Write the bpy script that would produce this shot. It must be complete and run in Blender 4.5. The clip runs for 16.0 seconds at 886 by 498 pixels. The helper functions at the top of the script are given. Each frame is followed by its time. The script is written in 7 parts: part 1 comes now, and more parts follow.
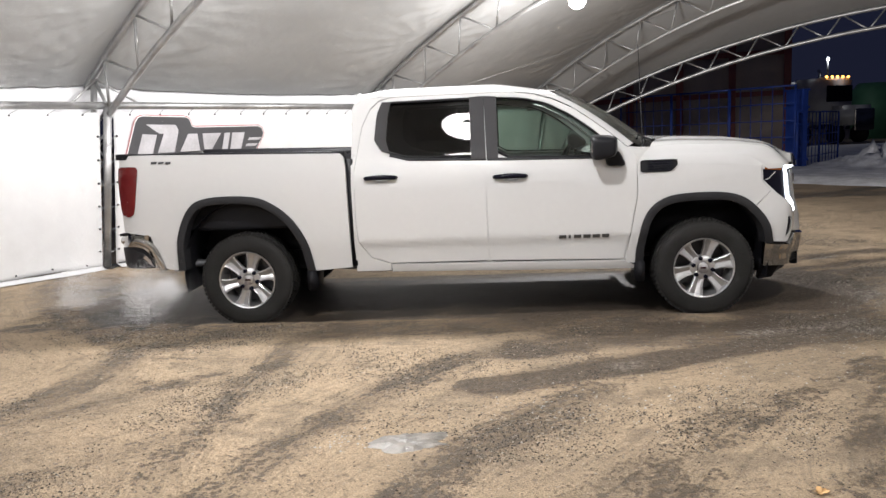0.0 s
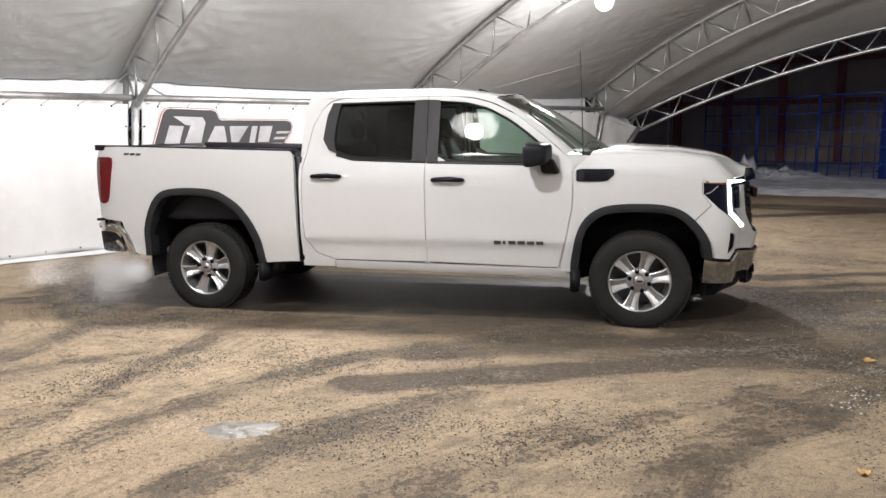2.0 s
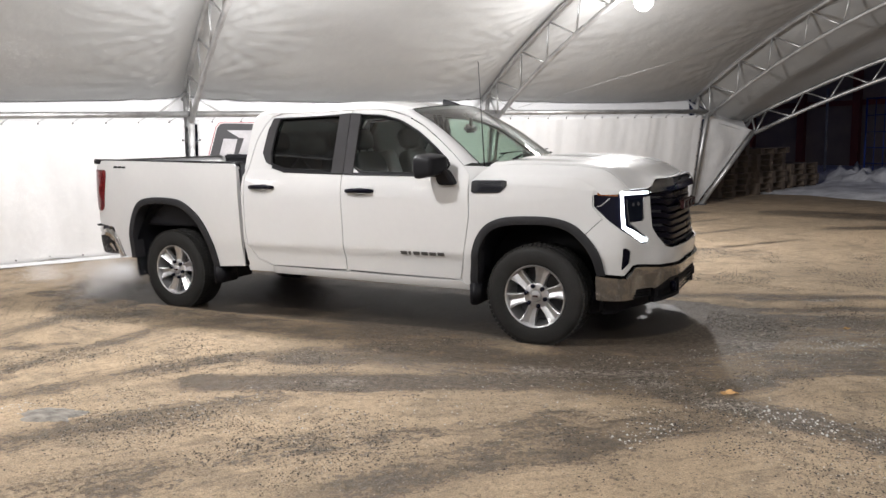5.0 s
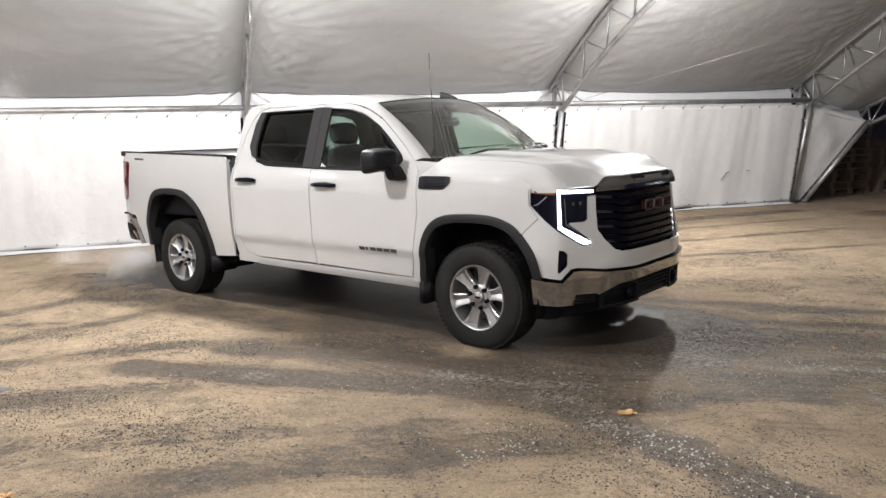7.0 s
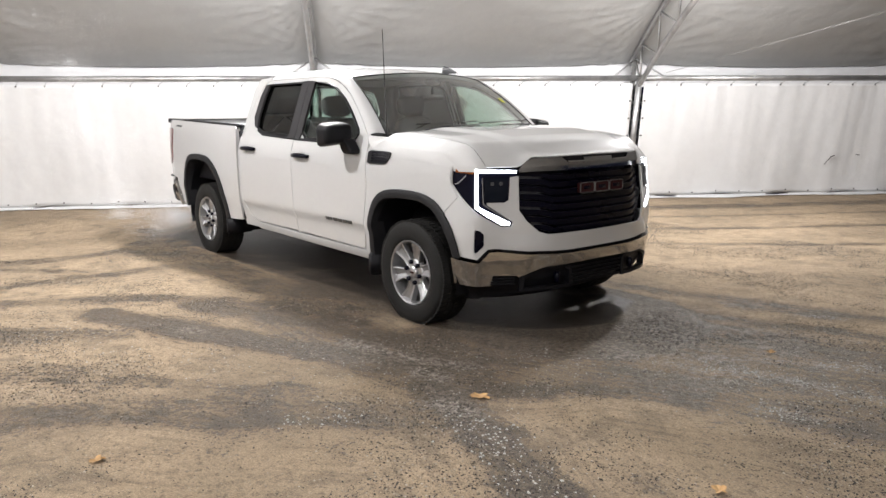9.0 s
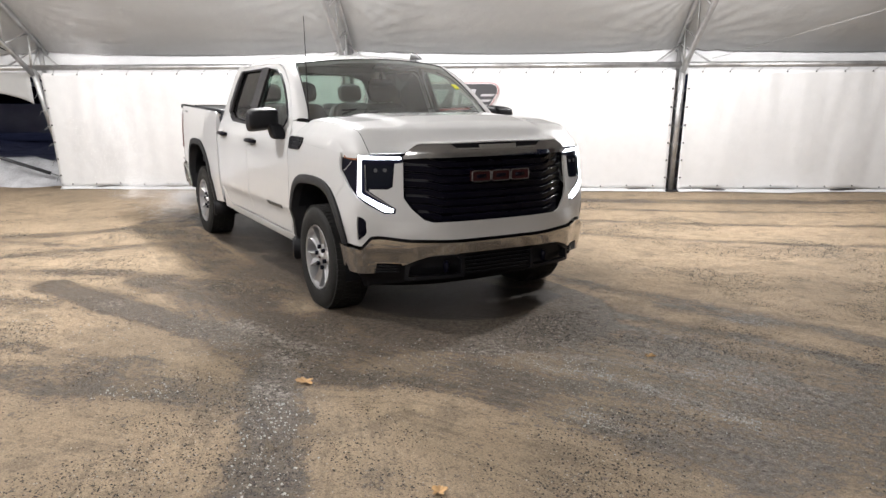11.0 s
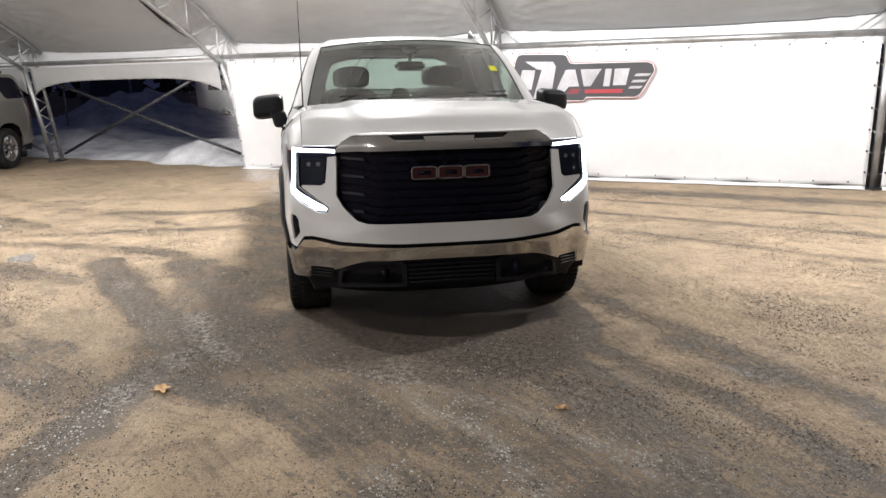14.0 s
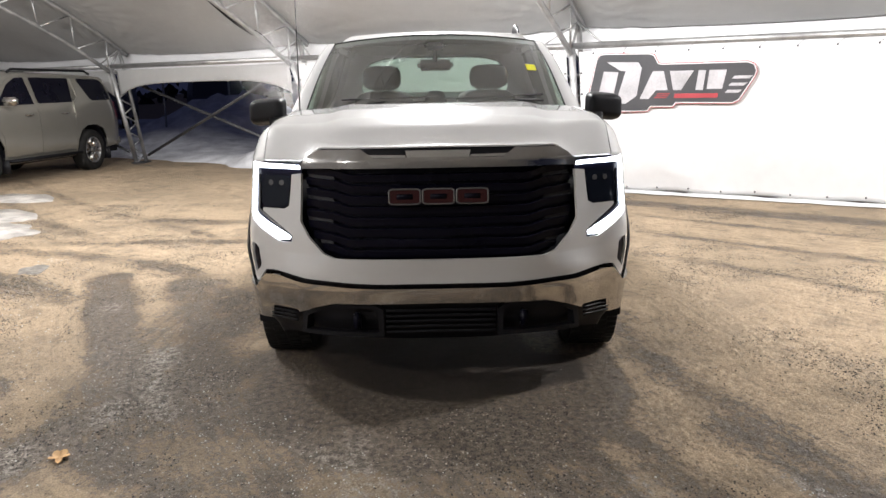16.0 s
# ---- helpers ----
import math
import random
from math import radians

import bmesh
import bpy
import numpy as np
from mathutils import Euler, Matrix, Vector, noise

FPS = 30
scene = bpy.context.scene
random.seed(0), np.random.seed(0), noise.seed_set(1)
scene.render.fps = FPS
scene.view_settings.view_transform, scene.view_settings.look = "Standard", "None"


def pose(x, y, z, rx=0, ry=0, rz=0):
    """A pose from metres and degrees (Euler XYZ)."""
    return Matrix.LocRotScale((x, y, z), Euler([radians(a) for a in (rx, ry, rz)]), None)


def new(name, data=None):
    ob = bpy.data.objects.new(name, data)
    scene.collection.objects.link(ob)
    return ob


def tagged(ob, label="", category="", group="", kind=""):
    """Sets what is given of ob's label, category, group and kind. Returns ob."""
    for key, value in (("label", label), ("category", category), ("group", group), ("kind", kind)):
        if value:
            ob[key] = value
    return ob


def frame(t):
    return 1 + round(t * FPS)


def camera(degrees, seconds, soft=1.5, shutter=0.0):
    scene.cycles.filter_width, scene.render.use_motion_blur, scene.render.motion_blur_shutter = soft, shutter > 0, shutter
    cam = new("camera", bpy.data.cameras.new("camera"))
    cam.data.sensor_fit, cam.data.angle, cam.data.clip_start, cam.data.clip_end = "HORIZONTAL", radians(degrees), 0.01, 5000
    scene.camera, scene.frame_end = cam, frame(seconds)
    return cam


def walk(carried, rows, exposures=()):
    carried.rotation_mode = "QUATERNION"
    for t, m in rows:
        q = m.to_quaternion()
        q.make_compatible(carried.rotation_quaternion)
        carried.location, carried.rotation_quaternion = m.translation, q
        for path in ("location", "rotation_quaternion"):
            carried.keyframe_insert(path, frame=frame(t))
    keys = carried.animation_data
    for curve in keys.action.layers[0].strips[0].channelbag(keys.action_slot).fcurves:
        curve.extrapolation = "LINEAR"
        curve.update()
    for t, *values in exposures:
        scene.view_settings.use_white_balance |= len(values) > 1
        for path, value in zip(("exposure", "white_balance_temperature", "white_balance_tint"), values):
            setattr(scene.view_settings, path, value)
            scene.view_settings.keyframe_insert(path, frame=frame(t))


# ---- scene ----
cam = camera(60.2, 16.0)
METRES, EYE = 11.81, 1.495
START = pose(0.315, -7.055, EYE, 0, 0, 4.8)
ROWS = [
    (0.0, 0.0, 0.0, 0.0, -0.36, -8.54, 2.39),
    (0.5, 0.0295, 0.002, 0.0021, 1.32, -8.48, 1.98),
    (1.0, 0.0603, -0.0024, 0.0018, 3.58, -8.46, 1.4),
    (1.5, 0.0894, -0.0054, 0.0018, 5.95, -8.63, 0.84),
    (2.0, 0.1186, -0.0004, 0.0019, 8.28, -8.66, 0.61),
    (2.5, 0.1491, 0.0031, 0.0015, 11.25, -8.57, 0.78),
    (3.0, 0.1823, 0.0069, 0.0029, 13.4, -8.37, 1.13),
    (3.5, 0.2142, 0.0162, 0.0023, 15.44, -8.2, 1.42),
    (4.0, 0.2457, 0.0235, 0.0029, 17.92, -7.96, 1.56),
    (6.5, 0.3866, 0.0948, 0.0032, 30.58, -8.47, 1.4),
    (7.0, 0.4119, 0.1149, 0.0025, 33.77, -8.47, 1.49),
    (7.5, 0.442, 0.1343, 0.0034, 36.96, -9.07, 1.44),
    (8.0, 0.4676, 0.1555, 0.0022, 39.9, -9.62, 1.12),
    (8.5, 0.4926, 0.1756, 0.0029, 43.48, -9.98, 0.73),
    (9.0, 0.5198, 0.1975, 0.004, 46.01, -10.45, 0.32),
    (9.5, 0.5421, 0.2246, 0.0027, 48.16, -10.79, 0.12),
    (10.0, 0.5642, 0.2503, 0.0017, 50.44, -10.88, 0.08),
    (12.5, 0.6336, 0.399, 0.0018, 65.97, -11.88, 0.5),
    (13.0, 0.635, 0.4305, 0.0013, 69.81, -12.05, 0.68),
    (13.5, 0.6334, 0.4598, 0.0023, 73.3, -12.41, 0.94),
    (14.0, 0.623, 0.4864, 0.0019, 76.18, -12.41, 1.09),
    (14.5, 0.6086, 0.5085, 0.002, 79.1, -12.09, 1.2),
    (15.0, 0.5922, 0.5301, 0.0016, 81.06, -11.95, 1.21),
    (15.5, 0.573, 0.5436, -0.0005, 82.94, -11.97, 1.09),
    (16.0, 0.5534, 0.553, -0.0002, 84.5, -12.0, 0.94),
]
walk(cam, [(t, START @ pose(METRES * x, METRES * y, METRES * z, 90 + pitch, roll, yaw)) for t, x, y, z, yaw, pitch, roll in ROWS],
     exposures=[(0.0, 0.28), (6.0, 0.32), (10.0, 0.41), (13.0, 0.54), (16.0, 0.64)])

# ---- world and light ----
world = bpy.data.worlds.new("night_sky")
scene.world = world
world.use_nodes = True
wn = world.node_tree.nodes
# a clear evening sky after sunset: a dim deep blue all round
wn["Background"].inputs["Color"].default_value = (0.23, 0.27, 0.60, 1)
wn["Background"].inputs["Strength"].default_value = 0.034

# the tent's own axes: u along its long wall, v across it towards the open middle
WALL = radians(57.3)


def tent(u, v, z=0.0):
    cu, su = math.cos(WALL), math.sin(WALL)
    return Vector((-4.376 + u * cu + v * su, 1.877 + u * su - v * cu, z))


def smooth(a, b, x):
    k = min(1.0, max(0.0, (x - a) / (b - a)))
    return k * k * (3 - 2 * k)


# ---- materials ----
def material(name, base=(0.5, 0.5, 0.5), rough=0.5, metal=0.0, vary=0.0, scale=8.0, bump=0.0, bump_scale=60.0, coat=0.0, fine=0.0, spec=0.5):
    """A surface with two scales of variation in colour and roughness, and fine relief."""
    m = bpy.data.materials.new(name)
    m.use_nodes = True
    n, l = m.node_tree.nodes, m.node_tree.links
    b = n["Principled BSDF"]
    b.inputs["Base Color"].default_value = (*base, 1)
    b.inputs["Roughness"].default_value = rough
    b.inputs["Metallic"].default_value = metal
    b.inputs["Coat Weight"].default_value = coat
    b.inputs["Coat Roughness"].default_value = 0.015
    b.inputs["Specular IOR Level"].default_value = spec
    if vary or bump:
        co = n.new("ShaderNodeTexCoord")
    if vary:
        big = n.new("ShaderNodeTexNoise")
        big.inputs["Scale"].default_value, big.inputs["Detail"].default_value = scale, 6
        l.new(co.outputs["Object"], big.inputs["Vector"])
        small = n.new("ShaderNodeTexNoise")
        small.inputs["Scale"].default_value, small.inputs["Detail"].default_value = scale * 14, 3
        l.new(co.outputs["Object"], small.inputs["Vector"])
        add = n.new("ShaderNodeMath")
        add.operation = "MULTIPLY_ADD"
        add.inputs[1].default_value = 0.4 + fine
        l.new(small.outputs[0], add.inputs[0])
        l.new(big.outputs[0], add.inputs[2])
        ramp = n.new("ShaderNodeMapRange")
        ramp.inputs["From Min"].default_value, ramp.inputs["From Max"].default_value = 0.45, 1.0
        ramp.inputs["To Min"].default_value, ramp.inputs["To Max"].default_value = 1 - vary, 1 + vary
        l.new(add.outputs[0], ramp.inputs[0])
        mul = n.new("ShaderNodeMix")
        mul.data_type, mul.blend_type = "RGBA", "MULTIPLY"
        mul.inputs["Factor"].default_value = 1
        mul.inputs["A"].default_value = (*base, 1)
        l.new(ramp.outputs[0], mul.inputs["B"])
        l.new(mul.outputs["Result"], b.inputs["Base Color"])
        rr = n.new("ShaderNodeMapRange")
        rr.inputs["To Min"].default_value, rr.inputs["To Max"].default_value = max(0.02, rough * (1 - vary)), min(1, rough * (1 + vary))
        l.new(big.outputs[0], rr.inputs[0])
        l.new(rr.outputs[0], b.inputs["Roughness"])
    if bump:
        t = n.new("ShaderNodeTexNoise")
        t.inputs["Scale"].default_value, t.inputs["Detail"].default_value = bump_scale, 4
        l.new(co.outputs["Object"], t.inputs["Vector"])
        bp = n.new("ShaderNodeBump")
        bp.inputs["Strength"].default_value, bp.inputs["Distance"].default_value = bump, 0.01
        l.new(t.outputs[0], bp.inputs["Height"])
        l.new(bp.outputs[0], b.inputs["Normal"])
    return m


def glowing(name, color, strength):
    m = bpy.data.materials.new(name)
    m.use_nodes = True
    b = m.node_tree.nodes["Principled BSDF"]
    b.inputs["Base Color"].default_value = (*color, 1)
    b.inputs["Emission Color"].default_value = (*color, 1)
    b.inputs["Emission Strength"].default_value = strength
    return m


def pane_glass(name, tint, bare=0.06):
    """Thin glass: tinted see-through with a reflection that grows towards a glancing view, the same from both sides."""
    m = bpy.data.materials.new(name)
    m.use_nodes = True
    n, l = m.node_tree.nodes, m.node_tree.links
    n.remove(n["Principled BSDF"])
    clear, mirror, mix, face = (n.new(k) for k in ("ShaderNodeBsdfTransparent", "ShaderNodeBsdfGlossy", "ShaderNodeMixShader", "ShaderNodeLayerWeight"))
    clear.inputs[0].default_value = (*tint, 1)
    mirror.inputs["Roughness"].default_value = 0.015
    face.inputs["Blend"].default_value = 0.5
    power, scale = n.new("ShaderNodeMath"), n.new("ShaderNodeMath")
    power.operation, scale.operation = "POWER", "MULTIPLY_ADD"
    power.inputs[1].default_value = 4.5
    scale.inputs[1].default_value, scale.inputs[2].default_value = 1 - bare, bare
    l.new(face.outputs["Facing"], power.inputs[0])
    l.new(power.outputs[0], scale.inputs[0])
    l.new(scale.outputs[0], mix.inputs[0])
    l.new(clear.outputs[0], mix.inputs[1])
    l.new(mirror.outputs[0], mix.inputs[2])
    l.new(mix.outputs[0], n["Material Output"].inputs[0])
    return m


PAINT = material("white_paint", (0.51, 0.51, 0.51), 0.45, vary=0.03, scale=1.5, coat=1.0, spec=0.15)
BLACK = material("black_plastic", (0.007, 0.007, 0.009), 0.5, vary=0.25, scale=6, bump=0.06, bump_scale=300, spec=0.18)
GLOSSBLACK = material("gloss_black_plastic", (0.003, 0.003, 0.008), 0.28, vary=0.1, scale=4, spec=0.09)
FLARE = material("grained_black_plastic", (0.016, 0.016, 0.018), 0.55, vary=0.25, scale=5, bump=0.1, bump_scale=400, spec=0.25)
RUBBER = material("tyre_rubber", (0.015, 0.0145, 0.014), 0.8, vary=0.4, scale=7, bump=0.15, bump_scale=90, spec=0.2)
ALLOY = material("machined_alloy", (0.50, 0.50, 0.51), 0.30, metal=0.85, vary=0.12, scale=12)
DARKALLOY = material("dark_alloy", (0.2, 0.2, 0.2), 0.4, metal=0.9, vary=0.2, scale=9)
CHROME = material("bumper_chrome", (0.50, 0.49, 0.48), 0.07, metal=1.0, vary=0.06, scale=3)
SMOKECHROME = material("smoked_bright_trim", (0.20, 0.20, 0.205), 0.14, metal=1.0, vary=0.08, scale=3)
LIPTRIM = material("dark_bright_trim", (0.42, 0.415, 0.41), 0.14, metal=1.0, vary=0.08, scale=3)
SCOOPBAR = material("brushed_bright_bar", (0.55, 0.55, 0.55), 0.25, metal=1.0, vary=0.06, scale=4)
MESHGREY = material("grille_mesh", (0.018, 0.018, 0.022), 0.6, vary=0.5, scale=60, bump=0.8, bump_scale=160)
STEEL = material("galvanised_steel", (0.42, 0.42, 0.42), 0.42, metal=0.75, vary=0.3, scale=5, bump=0.05, bump_scale=120)
DARKSTEEL = material("dark_steel", (0.08, 0.08, 0.085), 0.5, metal=0.6, vary=0.3, scale=5)
REDLENS = material("red_lens", (0.11, 0.010, 0.010), 0.15, vary=0.1, scale=10, coat=0.6)
AMBER = material("amber_reflector", (0.22, 0.065, 0.012), 0.2, vary=0.1, scale=10, coat=0.5)
GLASS = pane_glass("clear_glass", (0.50, 0.62, 0.55), 0.07)
SCREEN = pane_glass("screen_glass", (0.58, 0.69, 0.63), 0.24)
TINTED = pane_glass("privacy_glass", (0.025, 0.028, 0.028), 0.055)
SEAT = material("seat_cloth", (0.045, 0.045, 0.048), 0.85, vary=0.25, scale=10, bump=0.2, bump_scale=500)
HEADLAMP = glowing("led_strip", (0.88, 0.93, 1.0), 6.0)


def fabric(name, base, through_light, fold):
    """Coated tent cloth: lets some light through, with weave, soft stains and shallow folds."""
    m = material(name, base, 0.7, vary=0.06, scale=0.5, fine=0.1, spec=0.15)
    n, l = m.node_tree.nodes, m.node_tree.links
    b = n["Principled BSDF"]
    co = n.new("ShaderNodeTexCoord")
    t = n.new("ShaderNodeTexNoise")
    t.inputs["Scale"].default_value, t.inputs["Detail"].default_value = 1.3, 5
    weave = n.new("ShaderNodeTexNoise")
    weave.inputs["Scale"].default_value = 180
    l.new(co.outputs["Object"], t.inputs["Vector"])
    l.new(co.outputs["Object"], weave.inputs["Vector"])
    b1, b2 = n.new("ShaderNodeBump"), n.new("ShaderNodeBump")
    b1.inputs["Strength"].default_value, b1.inputs["Distance"].default_value = fold, 0.15
    b2.inputs["Strength"].default_value, b2.inputs["Distance"].default_value = 0.12, 0.004
    l.new(t.outputs[0], b1.inputs["Height"])
    l.new(weave.outputs[0], b2.inputs["Height"])
    l.new(b1.outputs[0], b2.inputs["Normal"])
    l.new(b2.outputs[0], b.inputs["Normal"])
    tr = n.new("ShaderNodeBsdfTranslucent")
    tr.inputs[0].default_value = (*base, 1)
    mix = n.new("ShaderNodeMixShader")
    mix.inputs[0].default_value = through_light
    l.new(b.outputs[0], mix.inputs[1])
    l.new(tr.outputs[0], mix.inputs[2])
    l.new(mix.outputs[0], n["Material Output"].inputs[0])
    return m


ROOF_SHADE_CLOTH = fabric("grey_white_roof_and_shade_cloth", (0.41, 0.41, 0.405), 0.12, 0.25)
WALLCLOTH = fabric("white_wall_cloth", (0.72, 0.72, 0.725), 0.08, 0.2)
SLUSH = material("trodden_snow", (0.40, 0.375, 0.345), 0.7, vary=0.5, scale=5, bump=0.6, bump_scale=18)
SNOW = material("dirty_snow", (0.80, 0.80, 0.82), 0.8, vary=0.35, scale=2.2, bump=1.0, bump_scale=9)


# ---- mesh helpers ----
def part(name, bm, mat, parent=None, label="", soft=True):
    """Links a bmesh as one mesh object, under a thing where one is given."""
    me = bpy.data.meshes.new(name)
    bm.normal_update()
    bm.to_mesh(me)
    bm.free()
    if soft:
        me.shade_smooth()
    me.materials.append(mat)
    ob = new(name, me)
    if parent is not None:
        ob.parent = parent
    if label:
        tagged(ob, label)
    return ob


def sharpen(ob, angle=35):
    """Keeps hard edges hard on a smooth mesh."""
    ob.data.set_sharp_from_angle(angle=radians(angle))
    return ob


def box(bm, lo, hi, m=None, bevel=0.0):
    g = bmesh.ops.create_cube(bm, size=1)
    size = [hi[i] - lo[i] for i in range(3)]
    mid = [(hi[i] + lo[i]) / 2 for i in range(3)]
    mm = Matrix.Translation(mid) @ Matrix.Diagonal((*size, 1))
    if m is not None:
        mm = m @ mm
    bmesh.ops.transform(bm, matrix=mm, verts=g["verts"])
    if bevel:
        edges = list({e for v in g["verts"] for e in v.link_edges})
        bmesh.ops.bevel(bm, geom=edges, offset=bevel, segments=2, affect="EDGES")
    return bm


def tube(bm, pts, radius, sides=8, caps=True):
    """A round tube along a polyline."""
    pts = [Vector(p) for p in pts]
    rings = []
    for i, p in enumerate(pts):
        d = (pts[min(i + 1, len(pts) - 1)] - pts[max(i - 1, 0)]).normalized()
        ref = Vector((0, 0, 1)) if abs(d.z) < 0.9 else Vector((1, 0, 0))
        a = d.cross(ref).normalized()
        b = d.cross(a).normalized()
        r = radius[i] if isinstance(radius, (list, tuple)) else radius
        rings.append([bm.verts.new(p + (a * math.cos(k * math.tau / sides) + b * math.sin(k * math.tau / sides)) * r) for k in range(sides)])
    for r0, r1 in zip(rings, rings[1:]):
        for k in range(sides):
            bm.faces.new((r0[k], r0[(k + 1) % sides], r1[(k + 1) % sides], r1[k]))
    if caps:
        bm.faces.new(rings[0][::-1])
        bm.faces.new(rings[-1])
    return bm


def pillow(bm, fn, cuts=14, power=5.0):
    """A box with softly rounded edges: a net over the cube from -1 to 1, shaped by fn(point)."""
    vs = {}

    def corner(c):
        key = tuple(round(k, 4) for k in c)
        if key not in vs:
            size = sum(abs(k) ** power for k in c) ** (1 / power)
            vs[key] = bm.verts.new(fn(Vector(c) / size))
        return vs[key]

    for axis in range(3):
        for sign in (-1, 1):
            def at(i, j):
                c = [-1 + 2 * i / cuts, -1 + 2 * j / cuts]
                c.insert(axis, sign)
                return corner(c)
            for i in range(cuts):
                for j in range(cuts):
                    bm.faces.new((at(i, j), at(i + 1, j), at(i + 1, j + 1), at(i, j + 1)))
    bmesh.ops.recalc_face_normals(bm, faces=bm.faces)


def grid(bm, fn, nu, nv):
    """A sheet of quads through fn(a, b) for a and b from 0 to 1."""
    vs = [[bm.verts.new(fn(i / nu, j / nv)) for j in range(nv + 1)] for i in range(nu + 1)]
    for i in range(nu):
        for j in range(nv):
            bm.faces.new((vs[i][j], vs[i + 1][j], vs[i + 1][j + 1], vs[i][j + 1]))
    return vs


def skirt(bm, depth, toward):
    """Turns the open rim of a sheet inwards, so that a panel's edge shows its thickness. toward(co, normal): the inward way."""
    bm.normal_update()
    rim = [e for e in bm.edges if len(e.link_faces) == 1]
    normals = {v: v.normal.copy() for e in rim for v in e.verts}
    r = bmesh.ops.extrude_edge_only(bm, edges=rim)
    for v in (g for g in r["geom"] if isinstance(g, bmesh.types.BMVert)):
        near = min(((o.co - v.co).length, i, o) for i, o in enumerate(e.other_vert(v) for e in v.link_edges))[2]
        v.co += toward(v.co, normals.get(near, near.normal)) * depth


def flat_panel(bm, outlines, mapping, step=0.12, depth=0.02, outward=None):
    """A panel from outlines in two coordinates (the first, and holes in it), cut into a net and bent by mapping(a, b)."""
    from mathutils.geometry import tessellate_polygon
    loops = [[Vector((a, b, 0)) for a, b in o] for o in outlines]
    flat = [p for o in loops for p in o]
    vs = [bm.verts.new(p) for p in flat]
    for tri in tessellate_polygon(loops):
        try:
            bm.faces.new([vs[i] for i in tri])
        except ValueError:
            pass
    for axis in (0, 1):
        lo, hi = min(p[axis] for p in flat), max(p[axis] for p in flat)
        k = math.floor(lo / step) + 1
        while k * step < hi - 1e-4:
            co, no = [0, 0, 0], [0, 0, 0]
            co[axis], no[axis] = k * step, 1
            bmesh.ops.bisect_plane(bm, geom=[*bm.verts, *bm.edges, *bm.faces], plane_co=co, plane_no=no, dist=1e-5)
            k += 1
    bmesh.ops.dissolve_degenerate(bm, dist=1e-5, edges=bm.edges)
    for v in bm.verts:
        v.co = mapping(v.co.x, v.co.y)
    bmesh.ops.recalc_face_normals(bm, faces=bm.faces)
    bm.normal_update()
    if outward is not None:
        total = sum((f.normal.dot(outward(f.calc_center_median())) * f.calc_area() for f in bm.faces), 0.0)
        if total < 0:
            bmesh.ops.reverse_faces(bm, faces=bm.faces)
            bm.normal_update()
    if depth:
        skirt(bm, depth, lambda co, n: -n)
    return bm


def rounded(points, cuts=2, share=0.25):
    """Rounds a closed outline by cutting its corners."""
    for _ in range(cuts):
        out = []
        for i, p in enumerate(points):
            q = points[(i + 1) % len(points)]
            out.append((p[0] + (q[0] - p[0]) * share, p[1] + (q[1] - p[1]) * share))
            out.append((q[0] - (q[0] - p[0]) * share, q[1] - (q[1] - p[1]) * share))
        points = out
    return points


def revolve(bm, profile, sides=48):
    """A ring of quads from a profile of (radius, across)."""
    rings = []
    for r, y in profile:
        rings.append([bm.verts.new(Vector((r * math.cos(k * math.tau / sides), y, r * math.sin(k * math.tau / sides)))) for k in range(sides)])
    for a, b in zip(rings, rings[1:]):
        for k in range(sides):
            bm.faces.new((a[k], a[(k + 1) % sides], b[(k + 1) % sides], b[k]))
    return rings


def spline(points, per=8):
    """A smooth open curve through the points."""
    pts = [Vector(p) for p in points]
    pts = [pts[0] * 2 - pts[1], *pts, pts[-1] * 2 - pts[-2]]
    out = []
    for i in range(1, len(pts) - 2):
        p0, p1, p2, p3 = pts[i - 1:i + 3]
        for k in range(per):
            t = k / per
            out.append(0.5 * ((2 * p1) + (p2 - p0) * t + (2 * p0 - 5 * p1 + 4 * p2 - p3) * t * t + (3 * p1 - p0 - 3 * p2 + p3) * t ** 3))
    return [*out, pts[-2]]


def thing(name, label, category, at=None, group="", kind=""):
    ob = new(name)
    ob.empty_display_size = 0.2
    if at is not None:
        ob.matrix_basis = at
    return tagged(ob, label, category, group, kind)


